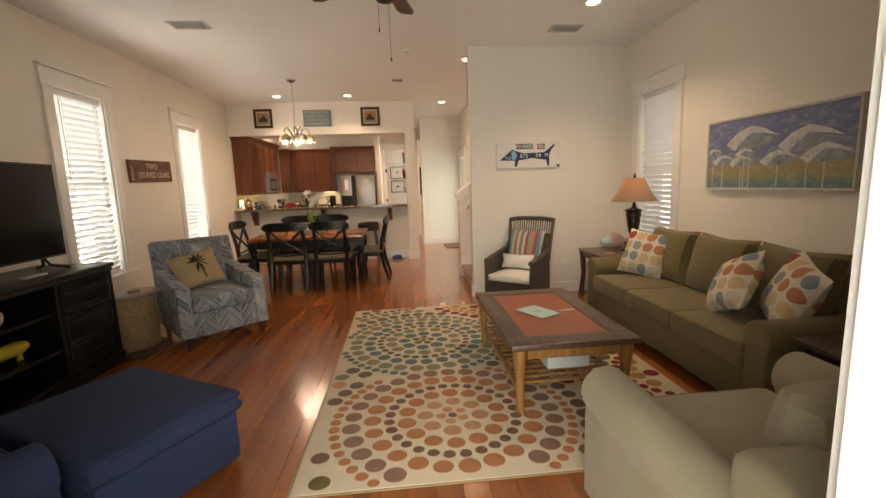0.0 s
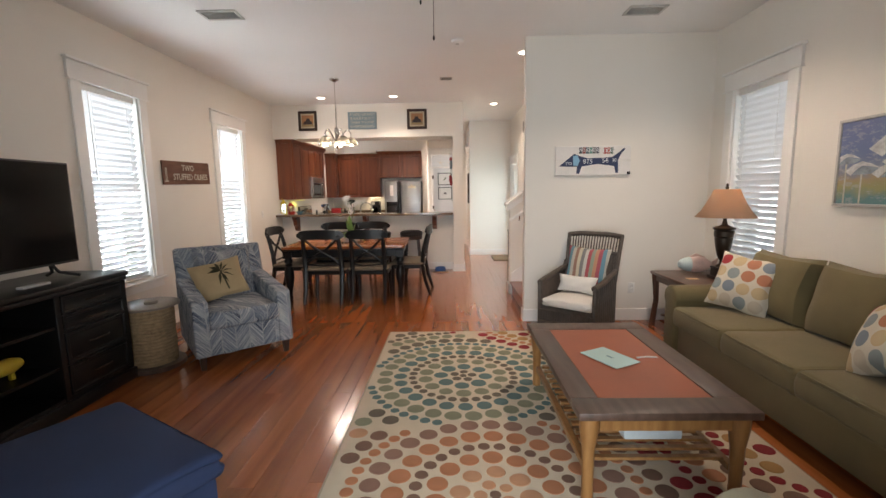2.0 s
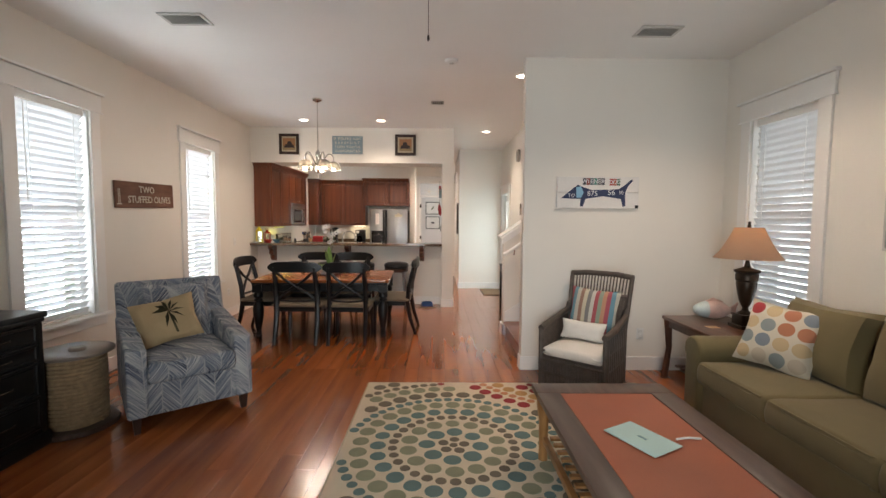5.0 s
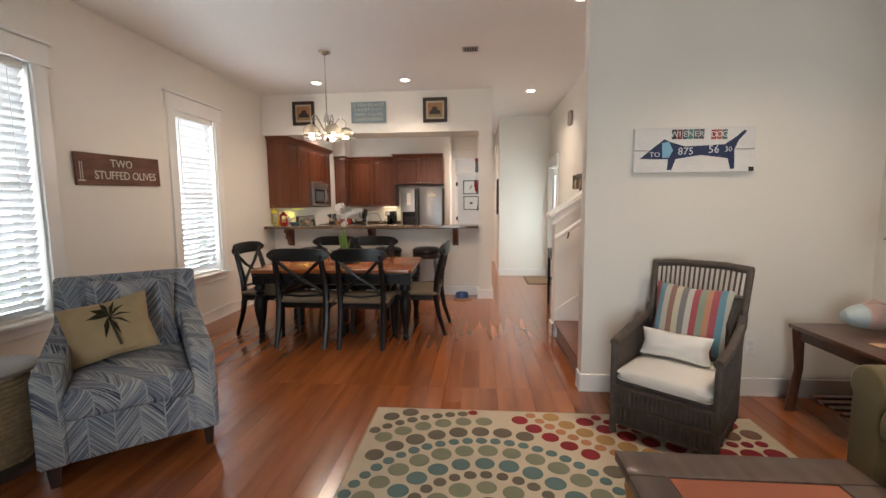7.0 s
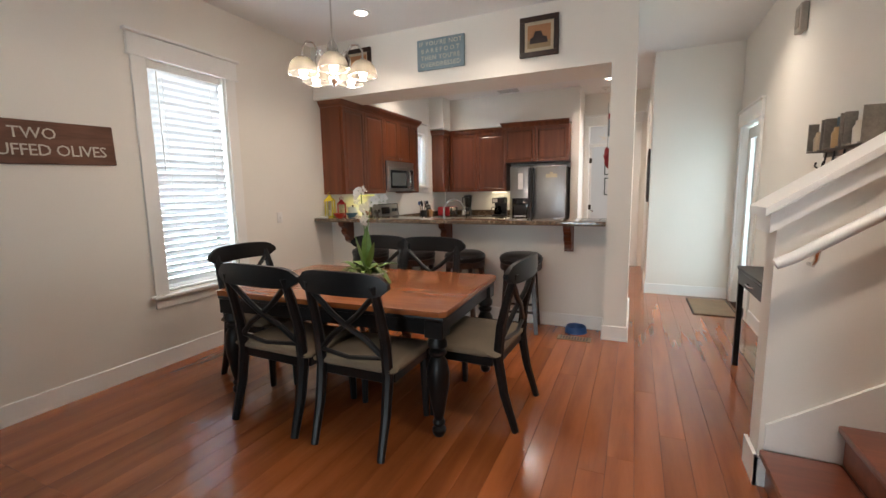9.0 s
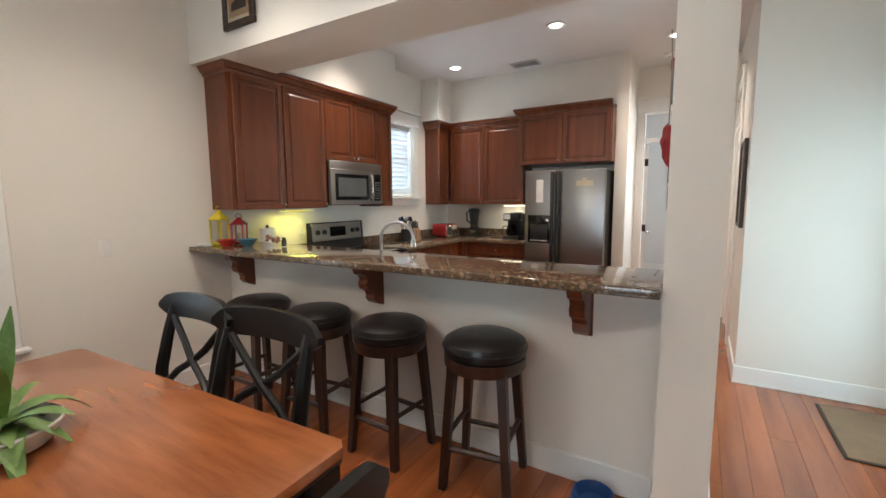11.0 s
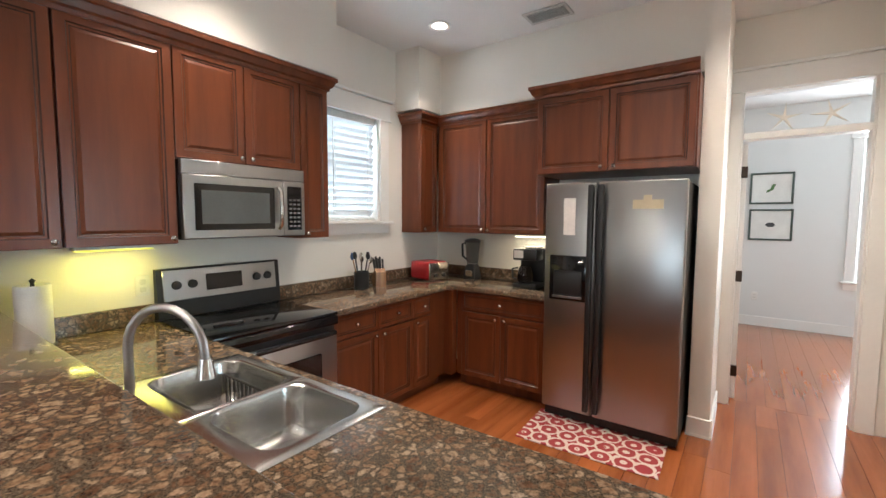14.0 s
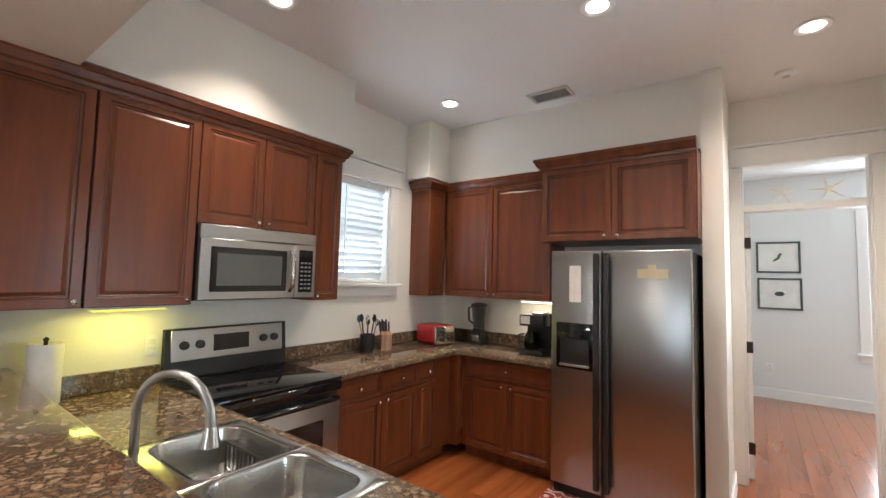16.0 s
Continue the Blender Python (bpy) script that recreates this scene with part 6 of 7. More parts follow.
for x, y in ((0.34, 5.5), (-0.01, 12.35)):
    sd = thing("smoke_detector", "round white smoke detector on the ceiling", "detector", pose(x, y, H))
    part("body", lathe(B(), [(0.0, -0.035), (0.045, -0.034), (0.062, -0.022), (0.065, -0.001)], 24), WHITEPL, sd)
    part("cap", lathe(B(), [(0.0, -0.040), (0.02, -0.040), (0.024, -0.034)], 16), GREYMETAL, sd)

fan = thing("ceiling_fan", "bronze ceiling fan with reddish wooden blades at rest", "fan", pose(0.15, 3.22, 0))
part("canopy", lathe(B(), [(0.07, H - 0.002), (0.065, H - 0.03), (0.02, H - 0.06)], 20), BRONZE, fan)
part("rod", tube(B(), [(0, 0, H - 0.05), (0, 0, 2.95)], 0.012, 8), BRONZE, fan)
part("motor", lathe(B(), [(0.03, 2.97), (0.10, 2.95), (0.125, 2.89), (0.12, 2.84), (0.07, 2.81), (0.05, 2.76), (0.075, 2.72), (0.06, 2.69), (0.0, 2.675)], 24), BRONZE, fan)
BLADE = wood("fan_blade_wood", (0.06, 0.016, 0.010), (0.12, 0.035, 0.02), 0.4, (9, 1.2, 9), "Object", 0.2)
for i in range(5):
    a = 72 * i + 58
    q = pose(0, 0, 2.845, 0, 0, a) @ pose(0, 0, 0, 0, 10, 0)
    b_ = part("blade", prism(B(), [(-0.055, 0.22), (-0.07, 0.60), (-0.045, 0.66), (0.045, 0.66), (0.07, 0.60), (0.055, 0.22)], "z", -0.004, 0.004), BLADE, fan, m=q)
    part("blade_iron", box(B(), -0.02, 0.02, 0.09, 0.27, 0.005, 0.012, 0.003, 1), BRONZE, b_)
for dx, zl in ((0.02, 2.31), (-0.05, 2.50)):
    pc = part("pull_chain", tube(B(), [(dx, -0.01, 2.69), (dx, -0.01, zl + 0.02)], 0.0016, 5), BRONZE, fan)
    part("pull_bead", lathe(B(), [(0.0, zl - 0.015), (0.006, zl - 0.008), (0.005, zl + 0.01), (0.0, zl + 0.02)], 8, pose(dx, -0.01, 0)), BLACKMATT, pc)


# ---- signs and pictures ----
def writing(text, size, m, material, parent, name="lettering", extrude=0.0012, spacing=1.0):
    cu = bpy.data.curves.new("letters", "FONT")
    cu.body, cu.size, cu.extrude, cu.align_x, cu.align_y = text, size, extrude, "CENTER", "CENTER"
    cu.resolution_u, cu.space_character = 2, spacing
    tmp = new("letters", cu)
    bpy.context.view_layer.update()
    me = bpy.data.meshes.new_from_object(tmp.evaluated_get(bpy.context.evaluated_depsgraph_get()))
    bpy.data.objects.remove(tmp)
    me.materials.clear()
    me.materials.append(material)
    ob = new(name, me)
    ob.parent, ob.matrix_basis = parent, m
    return ob


UPRIGHT = pose(0, 0, 0, 90)
sg = thing("wooden_sign", "weathered brown wooden sign with white lettering", "sign", pose(-2.978, 5.93, 1.74, 0, -1.5, 90))
part("board", box(B(), -0.46, 0.46, -0.022, 0.0, -0.135, 0.135, 0.004, 1), wood("sign_wood", (0.10, 0.043, 0.026), (0.20, 0.095, 0.06), 0.8, (1.2, 9, 9), "Object", 0.0), sg)
CHALK = hexcol((0.62, 0.58, 0.50), 0.9, name="chalk_white", vary=0.25, fine=120)
writing("TWO", 0.10, pose(0.0, -0.0235, 0.055) @ UPRIGHT, CHALK, sg)
writing("STUFFED OLIVES", 0.102, pose(0.055, -0.0235, -0.05) @ UPRIGHT, CHALK, sg, spacing=0.92)
bm = B()
for x in (-0.425, -0.405):
    box(bm, x, x + 0.006, -0.0245, -0.0225, -0.09, 0.06)
box(bm, -0.445, -0.38, -0.0245, -0.0225, -0.10, -0.09)
part("drawn_stem", bm, CHALK, sg, smooth=False)

dg = thing("wall_art", "white plank wall art with a blue lettered collage shape", "wall art", pose(1.776, 5.413, 1.77))
PLANK = plain("whitewashed_plank", (0.76, 0.74, 0.71), 0.6, vary=0.08, scale=8, fine=60, bump=0.15)
part("board", box(B(), -0.40, 0.40, -0.03, -0.001, -0.153, -0.002, 0.003, 1), PLANK, dg)
part("board", box(B(), -0.40, 0.40, -0.03, -0.001, 0.002, 0.153, 0.003, 1), PLANK, dg)
NAVY = hexcol((0.025, 0.04, 0.10), 0.5, name="navy_print")
body = [(-0.36, -0.055), (-0.27, 0.02), (-0.20, 0.075), (-0.14, 0.05), (-0.06, 0.025), (0.10, 0.03), (0.20, 0.035), (0.26, 0.075), (0.325, 0.13), (0.34, 0.12), (0.29, 0.06), (0.265, 0.0), (0.27, -0.13), (0.245, -0.135), (0.225, -0.06), (0.05, -0.035), (-0.12, -0.06), (-0.145, -0.135), (-0.175, -0.135), (-0.17, -0.06), (-0.25, -0.06)]
part("collage_shape", prism(B(), body, "y", -0.0325, -0.0302), NAVY, dg, smooth=False)
part("light_patch", prism(B(), [(-0.21, -0.05), (-0.215, 0.05), (-0.17, 0.06), (-0.14, 0.0), (-0.165, -0.05)], "y", -0.034, -0.0326), hexcol((0.22, 0.45, 0.62), 0.5), dg, smooth=False)
LW = hexcol((0.70, 0.72, 0.74), 0.5)
for t, x, z, s in (("875", -0.055, -0.01, 0.07), ("56", 0.13, 0.0, 0.075), ("TO", -0.26, -0.03, 0.05), ("30", 0.225, 0.0, 0.05)):
    writing(t, s, pose(x, -0.0335, z) @ UPRIGHT, LW, dg, extrude=0.0008)
TILES = [("W", (0.05, 0.05, 0.06)), ("I", (0.25, 0.04, 0.03)), ("E", (0.05, 0.10, 0.12)), ("N", (0.08, 0.25, 0.20)), ("E", (0.10, 0.10, 0.10)), ("R", (0.08, 0.08, 0.10))]
for i, (c, col) in enumerate(TILES):
    part("letter_tile", box(B(), -0.15 + i * 0.036, -0.118 + i * 0.036, -0.0325, -0.0302, 0.075, 0.14), hexcol(col, 0.5), dg, smooth=False)
    writing(c, 0.055, pose(-0.134 + i * 0.036, -0.0345, 0.107) @ UPRIGHT, LW, dg, extrude=0.0008)
for i, (c, col) in enumerate((("D", (0.40, 0.05, 0.04)), ("O", (0.45, 0.12, 0.08)), ("G", (0.09, 0.16, 0.12)))):
    part("letter_tile", box(B(), 0.11 + i * 0.036, 0.142 + i * 0.036, -0.0325, -0.0302, 0.07, 0.135), hexcol(col, 0.5), dg, smooth=False)
    writing(c, 0.055, pose(0.126 + i * 0.036, -0.0345, 0.102) @ UPRIGHT, LW, dg, extrude=0.0008)
part("corner_mark", box(B(), 0.365, 0.398, -0.0325, -0.0302, -0.15, -0.12), BLACKMATT, dg, smooth=False)


def framed(m, w, h, frame_w, frame_mat, mat_col, label, shapes, name="framed_picture"):
    ob = thing(name, label, "picture", m, "")
    for a in ((-w / 2, w / 2, h / 2 - frame_w, h / 2), (-w / 2, w / 2, -h / 2, -h / 2 + frame_w), (-w / 2, -w / 2 + frame_w, -h / 2 + frame_w, h / 2 - frame_w), (w / 2 - frame_w, w / 2, -h / 2 + frame_w, h / 2 - frame_w)):
        part("frame_side", box(B(), a[0], a[1], -0.028, -0.001, a[2], a[3], 0.004, 1), frame_mat, ob)
    part("mat_board", box(B(), -w / 2 + frame_w, w / 2 - frame_w, -0.014, -0.002, -h / 2 + frame_w, h / 2 - frame_w), mat_col, ob, smooth=False)
    for i, (pts, c) in enumerate(shapes):
        part("print", prism(B(), pts, "y", -0.0155 - 0.0008 * i, -0.0142 - 0.0008 * i), hexcol(c, 0.6), ob, smooth=False)
    return ob


MATB = hexcol((0.50, 0.42, 0.30), 0.8)
DKFRAME = wood("dark_frame", (0.016, 0.007, 0.004), (0.045, 0.02, 0.012), 0.4, (6, 6, 6), "Object", 0.2)


def car_shapes(flip):
    return [([(-0.105, -0.10), (0.105, -0.10), (0.105, 0.10), (-0.105, 0.10)], (0.38, 0.18, 0.08)),
            ([(-0.105, -0.10), (0.105, -0.10), (0.105, -0.04), (-0.105, -0.03)], (0.30, 0.21, 0.11)),
            ([(flip * x, z) for x, z in ((-0.08, -0.06), (-0.07, -0.01), (-0.035, 0.0), (-0.02, 0.045), (0.035, 0.045), (0.05, 0.0), (0.08, -0.015), (0.085, -0.06))], (0.035, 0.02, 0.018))]


framed(pose(-2.32, 8.598, 2.775), 0.335, 0.345, 0.045, DKFRAME, MATB, "dark framed sepia picture above the bar opening", car_shapes(1))
framed(pose(-0.345, 8.598, 2.775), 0.355, 0.35, 0.045, DKFRAME, MATB, "dark framed sepia picture above the bar opening", car_shapes(-1))
pq = thing("plaque", "blue-grey wooden plaque with pale lettering", "sign", pose(-1.33, 8.598, 2.765))
part("board", box(B(), -0.258, 0.258, -0.025, -0.001, -0.15, 0.15, 0.004, 1), plain("plaque_blue", (0.20, 0.27, 0.30), 0.7, vary=0.15, scale=9, bump=0.2), pq)
for i, t in enumerate(("IF YOU'RE NOT", "BAREFOOT", "THEN YOU'RE", "OVERDRESSED")):
    writing(t, 0.062, pose(0, -0.0262, 0.102 - i * 0.068) @ UPRIGHT, CHALK, pq, spacing=1.12 if i != 1 else 1.5)


def beach_material():
    n = Nodes("beach_canvas", 0.7)
    sep = n.tree.nodes.new("ShaderNodeSeparateXYZ")
    n.link(n.coords("Generated"), sep.inputs[0])
    nz = n.noise(n.coords("Object"), 9, 4)
    f = n.math("ADD", sep.outputs[2], n.math("MULTIPLY_ADD", nz, 0.3, -0.15))
    base = n.ramp(f, [(0.05, (0.12, 0.25, 0.27)), (0.18, (0.32, 0.31, 0.14)), (0.30, (0.38, 0.29, 0.17)), (0.42, (0.20, 0.24, 0.33)), (0.62, (0.15, 0.20, 0.36)), (0.95, (0.17, 0.21, 0.38))])
    stroke = n.noise(n.coords("Object", (7, 7, 16), (0, 25, 0)), 2.2, 5, 0.7)
    n.colour(n.mix(n.math("MULTIPLY", n.math("GREATER_THAN", stroke, 0.56), 0.42), base, (0.42, 0.43, 0.46)))
    n.bump(nz, 0.2)
    return n.mat


pt = thing("painting", "framed beach painting of white umbrellas on blue", "painting", pose(3.028, 3.175, 1.612, 0, 0, -90) @ Matrix.Diagonal((1.065, 1.0, 1.045, 1)))
part("canvas", box(B(), -0.605, 0.605, -0.03, -0.002, -0.265, 0.265), beach_material(), pt, smooth=False)
for a in ((-0.625, 0.625, 0.266, 0.285), (-0.625, 0.625, -0.285, -0.266), (-0.625, -0.606, -0.266, 0.266), (0.606, 0.625, -0.266, 0.266)):
    part("frame_side", box(B(), a[0], a[1], -0.04, -0.001, a[2], a[3], 0.003, 1), hexcol((0.55, 0.53, 0.50), 0.4, name="silver_frame"), pt)
UW, US, UP_ = hexcol((0.55, 0.56, 0.56), 0.7, vary=0.32, scale=22, fine=60), hexcol((0.25, 0.30, 0.35), 0.7, vary=0.4, scale=18, fine=60), hexcol((0.46, 0.45, 0.38), 0.7, vary=0.3, scale=20)
for i, (x, z, s) in enumerate(((-0.17, 0.10, 0.25), (0.30, 0.05, 0.24), (-0.55, 0.02, 0.10), (-0.44, -0.045, 0.12), (-0.25, -0.065, 0.13), (0.08, -0.06, 0.16), (0.42, -0.05, 0.18), (-0.22, 0.0, 0.10))):
    d = -0.0312 - 0.0002 * i
    x1 = min(0.6, x + s)
    part("umbrella_shadow", prism(B(), [(x - s * 0.55, z - s * 0.28), (x, z + s * 0.2), (x1, z - s * 0.02), (x + s * 0.5, z - s * 0.25)], "y", d - 0.0009, d), US, pt, smooth=False)
    part("umbrella_top", prism(B(), [(x - s * 0.95 if x - s > -0.6 else -0.6, z - s * 0.08), (x - s * 0.5, z + s * 0.26), (x, z + s * 0.42), (x + s * 0.5, z + s * 0.28), (x1, z + s * 0.02), (x + s * 0.5, z + s * 0.14), (x, z + s * 0.20), (x - s * 0.35, z - s * 0.05), (x - s * 0.6, z - s * 0.30)], "y", d - 0.0019, d - 0.001), UW, pt, smooth=False)
    part("umbrella_pole", prism(B(), [(x - 0.006, -0.262), (x + 0.006, -0.262), (x + 0.006, z), (x - 0.006, z)], "y", d - 0.0007, d), UP_, pt, smooth=False)

GREENFRAME = hexcol((0.06, 0.085, 0.07), 0.5)
PAPER = hexcol((0.78, 0.78, 0.74), 0.8)
horse = [(0.02, 0.06), (0.05, 0.05), (0.03, 0.02), (0.02, -0.02), (-0.03, -0.05), (-0.06, -0.06), (-0.05, -0.03), (-0.01, 0.0), (0.0, 0.04)]
crab = [(-0.06, 0.0), (-0.03, 0.03), (0.03, 0.03), (0.06, 0.0), (0.03, -0.03), (-0.03, -0.03)]
framed(pose(0.022, 16.148, 1.945), 0.49, 0.435, 0.025, GREENFRAME, PAPER, "thin dark framed sea print in the bedroom", [(horse, (0.08, 0.16, 0.05))])
framed(pose(0.03, 16.148, 1.44), 0.49, 0.435, 0.025, GREENFRAME, PAPER, "thin dark framed sea print in the bedroom", [(crab, (0.06, 0.06, 0.06))])
framed(pose(0.678, 11.05, 1.55, 0, 0, -90), 0.45, 0.70, 0.03, DKFRAME, hexcol((0.25, 0.20, 0.16), 0.7), "dark framed picture in the passage", [])

# ---- small things: kitchen ----
def lantern(m, col, h, label):
    ob = thing("lantern", label, "lantern", m)
    part("base", box(B(), -0.05, 0.05, -0.05, 0.05, 0, 0.018, 0.003, 1), col, ob)
    for sx in (-1, 1):
        for sy in (-1, 1):
            part("post", box(B(), sx * 0.044 - 0.006, sx * 0.044 + 0.006, sy * 0.044 - 0.006, sy * 0.044 + 0.006, 0.018, h * 0.66), col, ob)
    for a in ((-0.038, 0.038, -0.045, -0.043), (-0.038, 0.038, 0.043, 0.045)):
        part("pane", box(B(), a[0], a[1], a[2], a[3], 0.02, h * 0.65), GLASS, ob)
    bm = box(B(), -0.055, 0.055, -0.055, 0.055, h * 0.66, h * 0.70, 0.003, 1)
    bmesh.ops.create_cone(bm, cap_ends=True, segments=4, radius1=0.072, radius2=0.02, depth=h * 0.16, matrix=pose(0, 0, h * 0.78, 0, 0, 45))
    cyl(bm, (0, 0, h * 0.86), (0, 0, h * 0.92), 0.018, 0.012, 10)
    part("roof", bm, col, ob, smooth=False)
    part("ring", tube(B(), [(0.024 * math.cos(a * 0.5236), 0, h * 0.94 + 0.024 * math.sin(a * 0.5236)) for a in range(13)], 0.0025, 6), col, ob)
    part("candle", lathe(B(), [(0.022, 0.019), (0.022, 0.09), (0.0, 0.092)], 12), hexcol((0.75, 0.70, 0.55), 0.6), ob)
    return ob


YEL, RED = plain("yellow_enamel", (0.66, 0.52, 0.02), 0.4, vary=0.08), plain("red_enamel", (0.36, 0.015, 0.02), 0.35, vary=0.1)
BT = 1.096
lantern(pose(-2.90, 8.70, BT, 0, 0, 20), YEL, 0.30, "yellow metal lantern with glass sides on the bar")
lantern(pose(-2.81, 8.81, BT, 0, 0, 35), RED, 0.235, "red metal lantern with glass sides on the bar")
bowl_p = [(0.0, 0.0), (0.035, 0.0), (0.04, 0.008), (0.075, 0.05), (0.078, 0.052), (0.07, 0.05), (0.035, 0.012), (0.0, 0.012)]
for x, y, c, t in ((-2.73, 8.65, (0.45, 0.03, 0.02), "red"), (-2.62, 8.75, (0.05, 0.17, 0.26), "blue")):
    solid("bowl", lathe(B(), bowl_p, 20, pose(x, y, BT)), hexcol(c, 0.3), "small %s ceramic bowl on the bar" % t, "bowl")
solid("soap_dish", box(B(), -2.95, -2.85, 8.535, 8.605, BT, BT + 0.022, 0.008, 2), WHITEPL, "white dish on the end of the bar", "dish")
bm = B()
rr = random.Random(8)
for i in range(9):
    bmesh.ops.create_icosphere(bm, subdivisions=1, radius=rr.uniform(0.014, 0.024), matrix=pose(-2.47 + rr.uniform(-0.05, 0.05), 8.87 + rr.uniform(-0.04, 0.04), BT + 0.02 + rr.uniform(0, 0.05), rr.uniform(0, 90)))
tagged(solid("shell_ornament", bm, hexcol((0.30, 0.18, 0.12), 0.5, vary=0.6, scale=60, name="shell_brown"), "cluster of brown and white shells on the bar", "ornament"), kind="stuff")
solid("shaker", lathe(B(), [(0.018, 0), (0.02, 0.04), (0.015, 0.05), (0.016, 0.065), (0.0, 0.07)], 12, pose(-2.33, 8.86, BT)), BLACKMATT, "small dark pepper shaker on the bar", "shaker")

pt_ = thing("paper_towel", "white paper towel roll on an upright holder", "paper towel", pose(-2.86, 9.11, 0.916))
part("roll", lathe(B(), [(0.02, 0.012), (0.064, 0.012), (0.066, 0.02), (0.066, 0.285), (0.064, 0.29), (0.02, 0.278)], 24), hexcol((0.82, 0.82, 0.80), 0.9, name="paper_white", fine=200, bump=0.3), pt_)
part("holder", lathe(B(), [(0.075, 0.0), (0.075, 0.008), (0.012, 0.012), (0.008, 0.3), (0.013, 0.31), (0.0, 0.32)], 18), BLACKMATT, pt_)
cr = thing("utensil_crock", "black crock full of cooking utensils", "crock", pose(-2.84, 11.13, 0.916))
part("pot", lathe(B(), [(0.0, 0), (0.06, 0), (0.063, 0.02), (0.063, 0.15), (0.058, 0.15), (0.055, 0.02), (0.0, 0.02)], 20), BLACKMATT, cr)
for i in range(8):
    a = i * 0.785
    q = Vector((0.075 * math.cos(a), 0.075 * math.sin(a), 0.24 + 0.05 * rr.random()))
    u = part("utensil", tube(B(), [(0.02 * math.cos(a), 0.02 * math.sin(a), 0.03), q], 0.005, 6), [BLACKMATT, CHROME, HONEY][i % 3], cr)
    bm = lathe(B(), [(0.0, -0.03), (0.018, -0.02), (0.024, 0.0), (0.016, 0.028), (0.0, 0.034)], 10, Matrix.Translation(q) @ Matrix.Diagonal((1, 0.35, 1, 1)))
    part("utensil_head", bm, [BLACKMATT, CHROME, hexcol((0.04, 0.10, 0.25), 0.4)][i % 3], u)
kb = thing("knife_block", "wooden knife block with black handled knives", "knife block", pose(-2.83, 11.33, 0.916, 0, 0, 60))
part("block", prism(B(), [(-0.06, 0), (0.06, 0), (0.06, 0.09), (-0.02, 0.16), (-0.06, 0.13)], "x", -0.045, 0.045), HONEY, kb, smooth=False)
for i in range(7):
    x, y = -0.03 + 0.02 * (i % 4), -0.02 + 0.035 * (i // 4)
    part("knife_handle", tube(B(), [(x, y, 0.12), (x * 1.3, y + 0.05, 0.235 + 0.01 * (i % 3))], 0.009, 6), BLACKMATT, kb)
to = thing("toaster", "red toaster with chrome end", "toaster", pose(-2.74, 11.90, 0.916, 0, 0, 76))
part("shell", box(B(), -0.10, 0.15, -0.14, 0.14, 0.012, 0.185, 0.025, 3), RED, to)
part("chrome_end", box(B(), -0.095, 0.145, -0.158, -0.141, 0.015, 0.178, 0.008, 2), CHROME, to)
for s in (-0.05, 0.05):
    part("dial", lathe(B(), [(0.02, 0), (0.018, 0.015), (0.0, 0.016)], 12, pose(0.025 + s, -0.158, 0.06, 90)), BLACKMATT, to)
    part("slot", box(B(), 0.025 + s - 0.015, 0.025 + s + 0.015, -0.10, 0.10, 0.1835, 0.187), BLACKMATT, to)
bl = thing("blender", "black kitchen blender with clear jar", "blender", pose(-2.42, 12.22, 0.916))
part("base", lathe(B(), [(0.09, 0), (0.09, 0.03), (0.07, 0.12), (0.055, 0.15), (0.0, 0.15)], 4, pose(0, 0, 0, 0, 0, 45)), BLACKMATT, bl)
part("jar", lathe(B(), [(0.055, 0.152), (0.075, 0.36), (0.07, 0.36), (0.05, 0.16)], 16), glass_material("jar_glass", (0.5, 0.52, 0.52), 0.05), bl)
part("lid", lathe(B(), [(0.08, 0.361), (0.08, 0.385), (0.03, 0.40), (0.0, 0.40)], 16), BLACKMATT, bl)
part("handle", tube(B(), [(-0.07, 0, 0.36), (-0.12, 0, 0.34), (-0.115, 0, 0.22), (-0.065, 0, 0.19)], 0.011, 8), BLACKMATT, bl)
part("panel", box(B(), -0.04, 0.04, -0.072, -0.062, 0.03, 0.09, 0.004, 1), CHROME, bl)
cm = thing("coffee_maker", "black drip coffee maker with glass carafe", "coffee maker", pose(-1.76, 12.12, 0.916))
part("base", box(B(), -0.11, 0.11, -0.14, 0.13, 0, 0.04, 0.01, 2), BLACKMATT, cm)
part("tower", box(B(), -0.11, 0.11, 0.03, 0.13, 0.041, 0.34, 0.01, 2), BLACKMATT, cm)
part("head", box(B(), -0.11, 0.11, -0.13, 0.029, 0.24, 0.34, 0.012, 2), BLACKMATT, cm)
part("lid", box(B(), 0.0, 0.105, -0.125, 0.02, 0.341, 0.36, 0.006, 2), STEEL, cm)
part("carafe", lathe(B(), [(0.0, 0.042), (0.06, 0.042), (0.072, 0.09), (0.06, 0.16), (0.045, 0.19), (0.0, 0.19)], 18, pose(-0.02, -0.06, 0)), glass_material("carafe_glass", (0.12, 0.10, 0.09), 0.03), cm)
part("carafe_handle", tube(B(), [(-0.08, -0.08, 0.17), (-0.125, -0.10, 0.16), (-0.12, -0.10, 0.08), (-0.09, -0.09, 0.07)], 0.009, 6), BLACKMATT, cm)
part("button_panel", box(B(), -0.095, -0.01, -0.134, -0.131, 0.26, 0.325), GREYMETAL, cm)

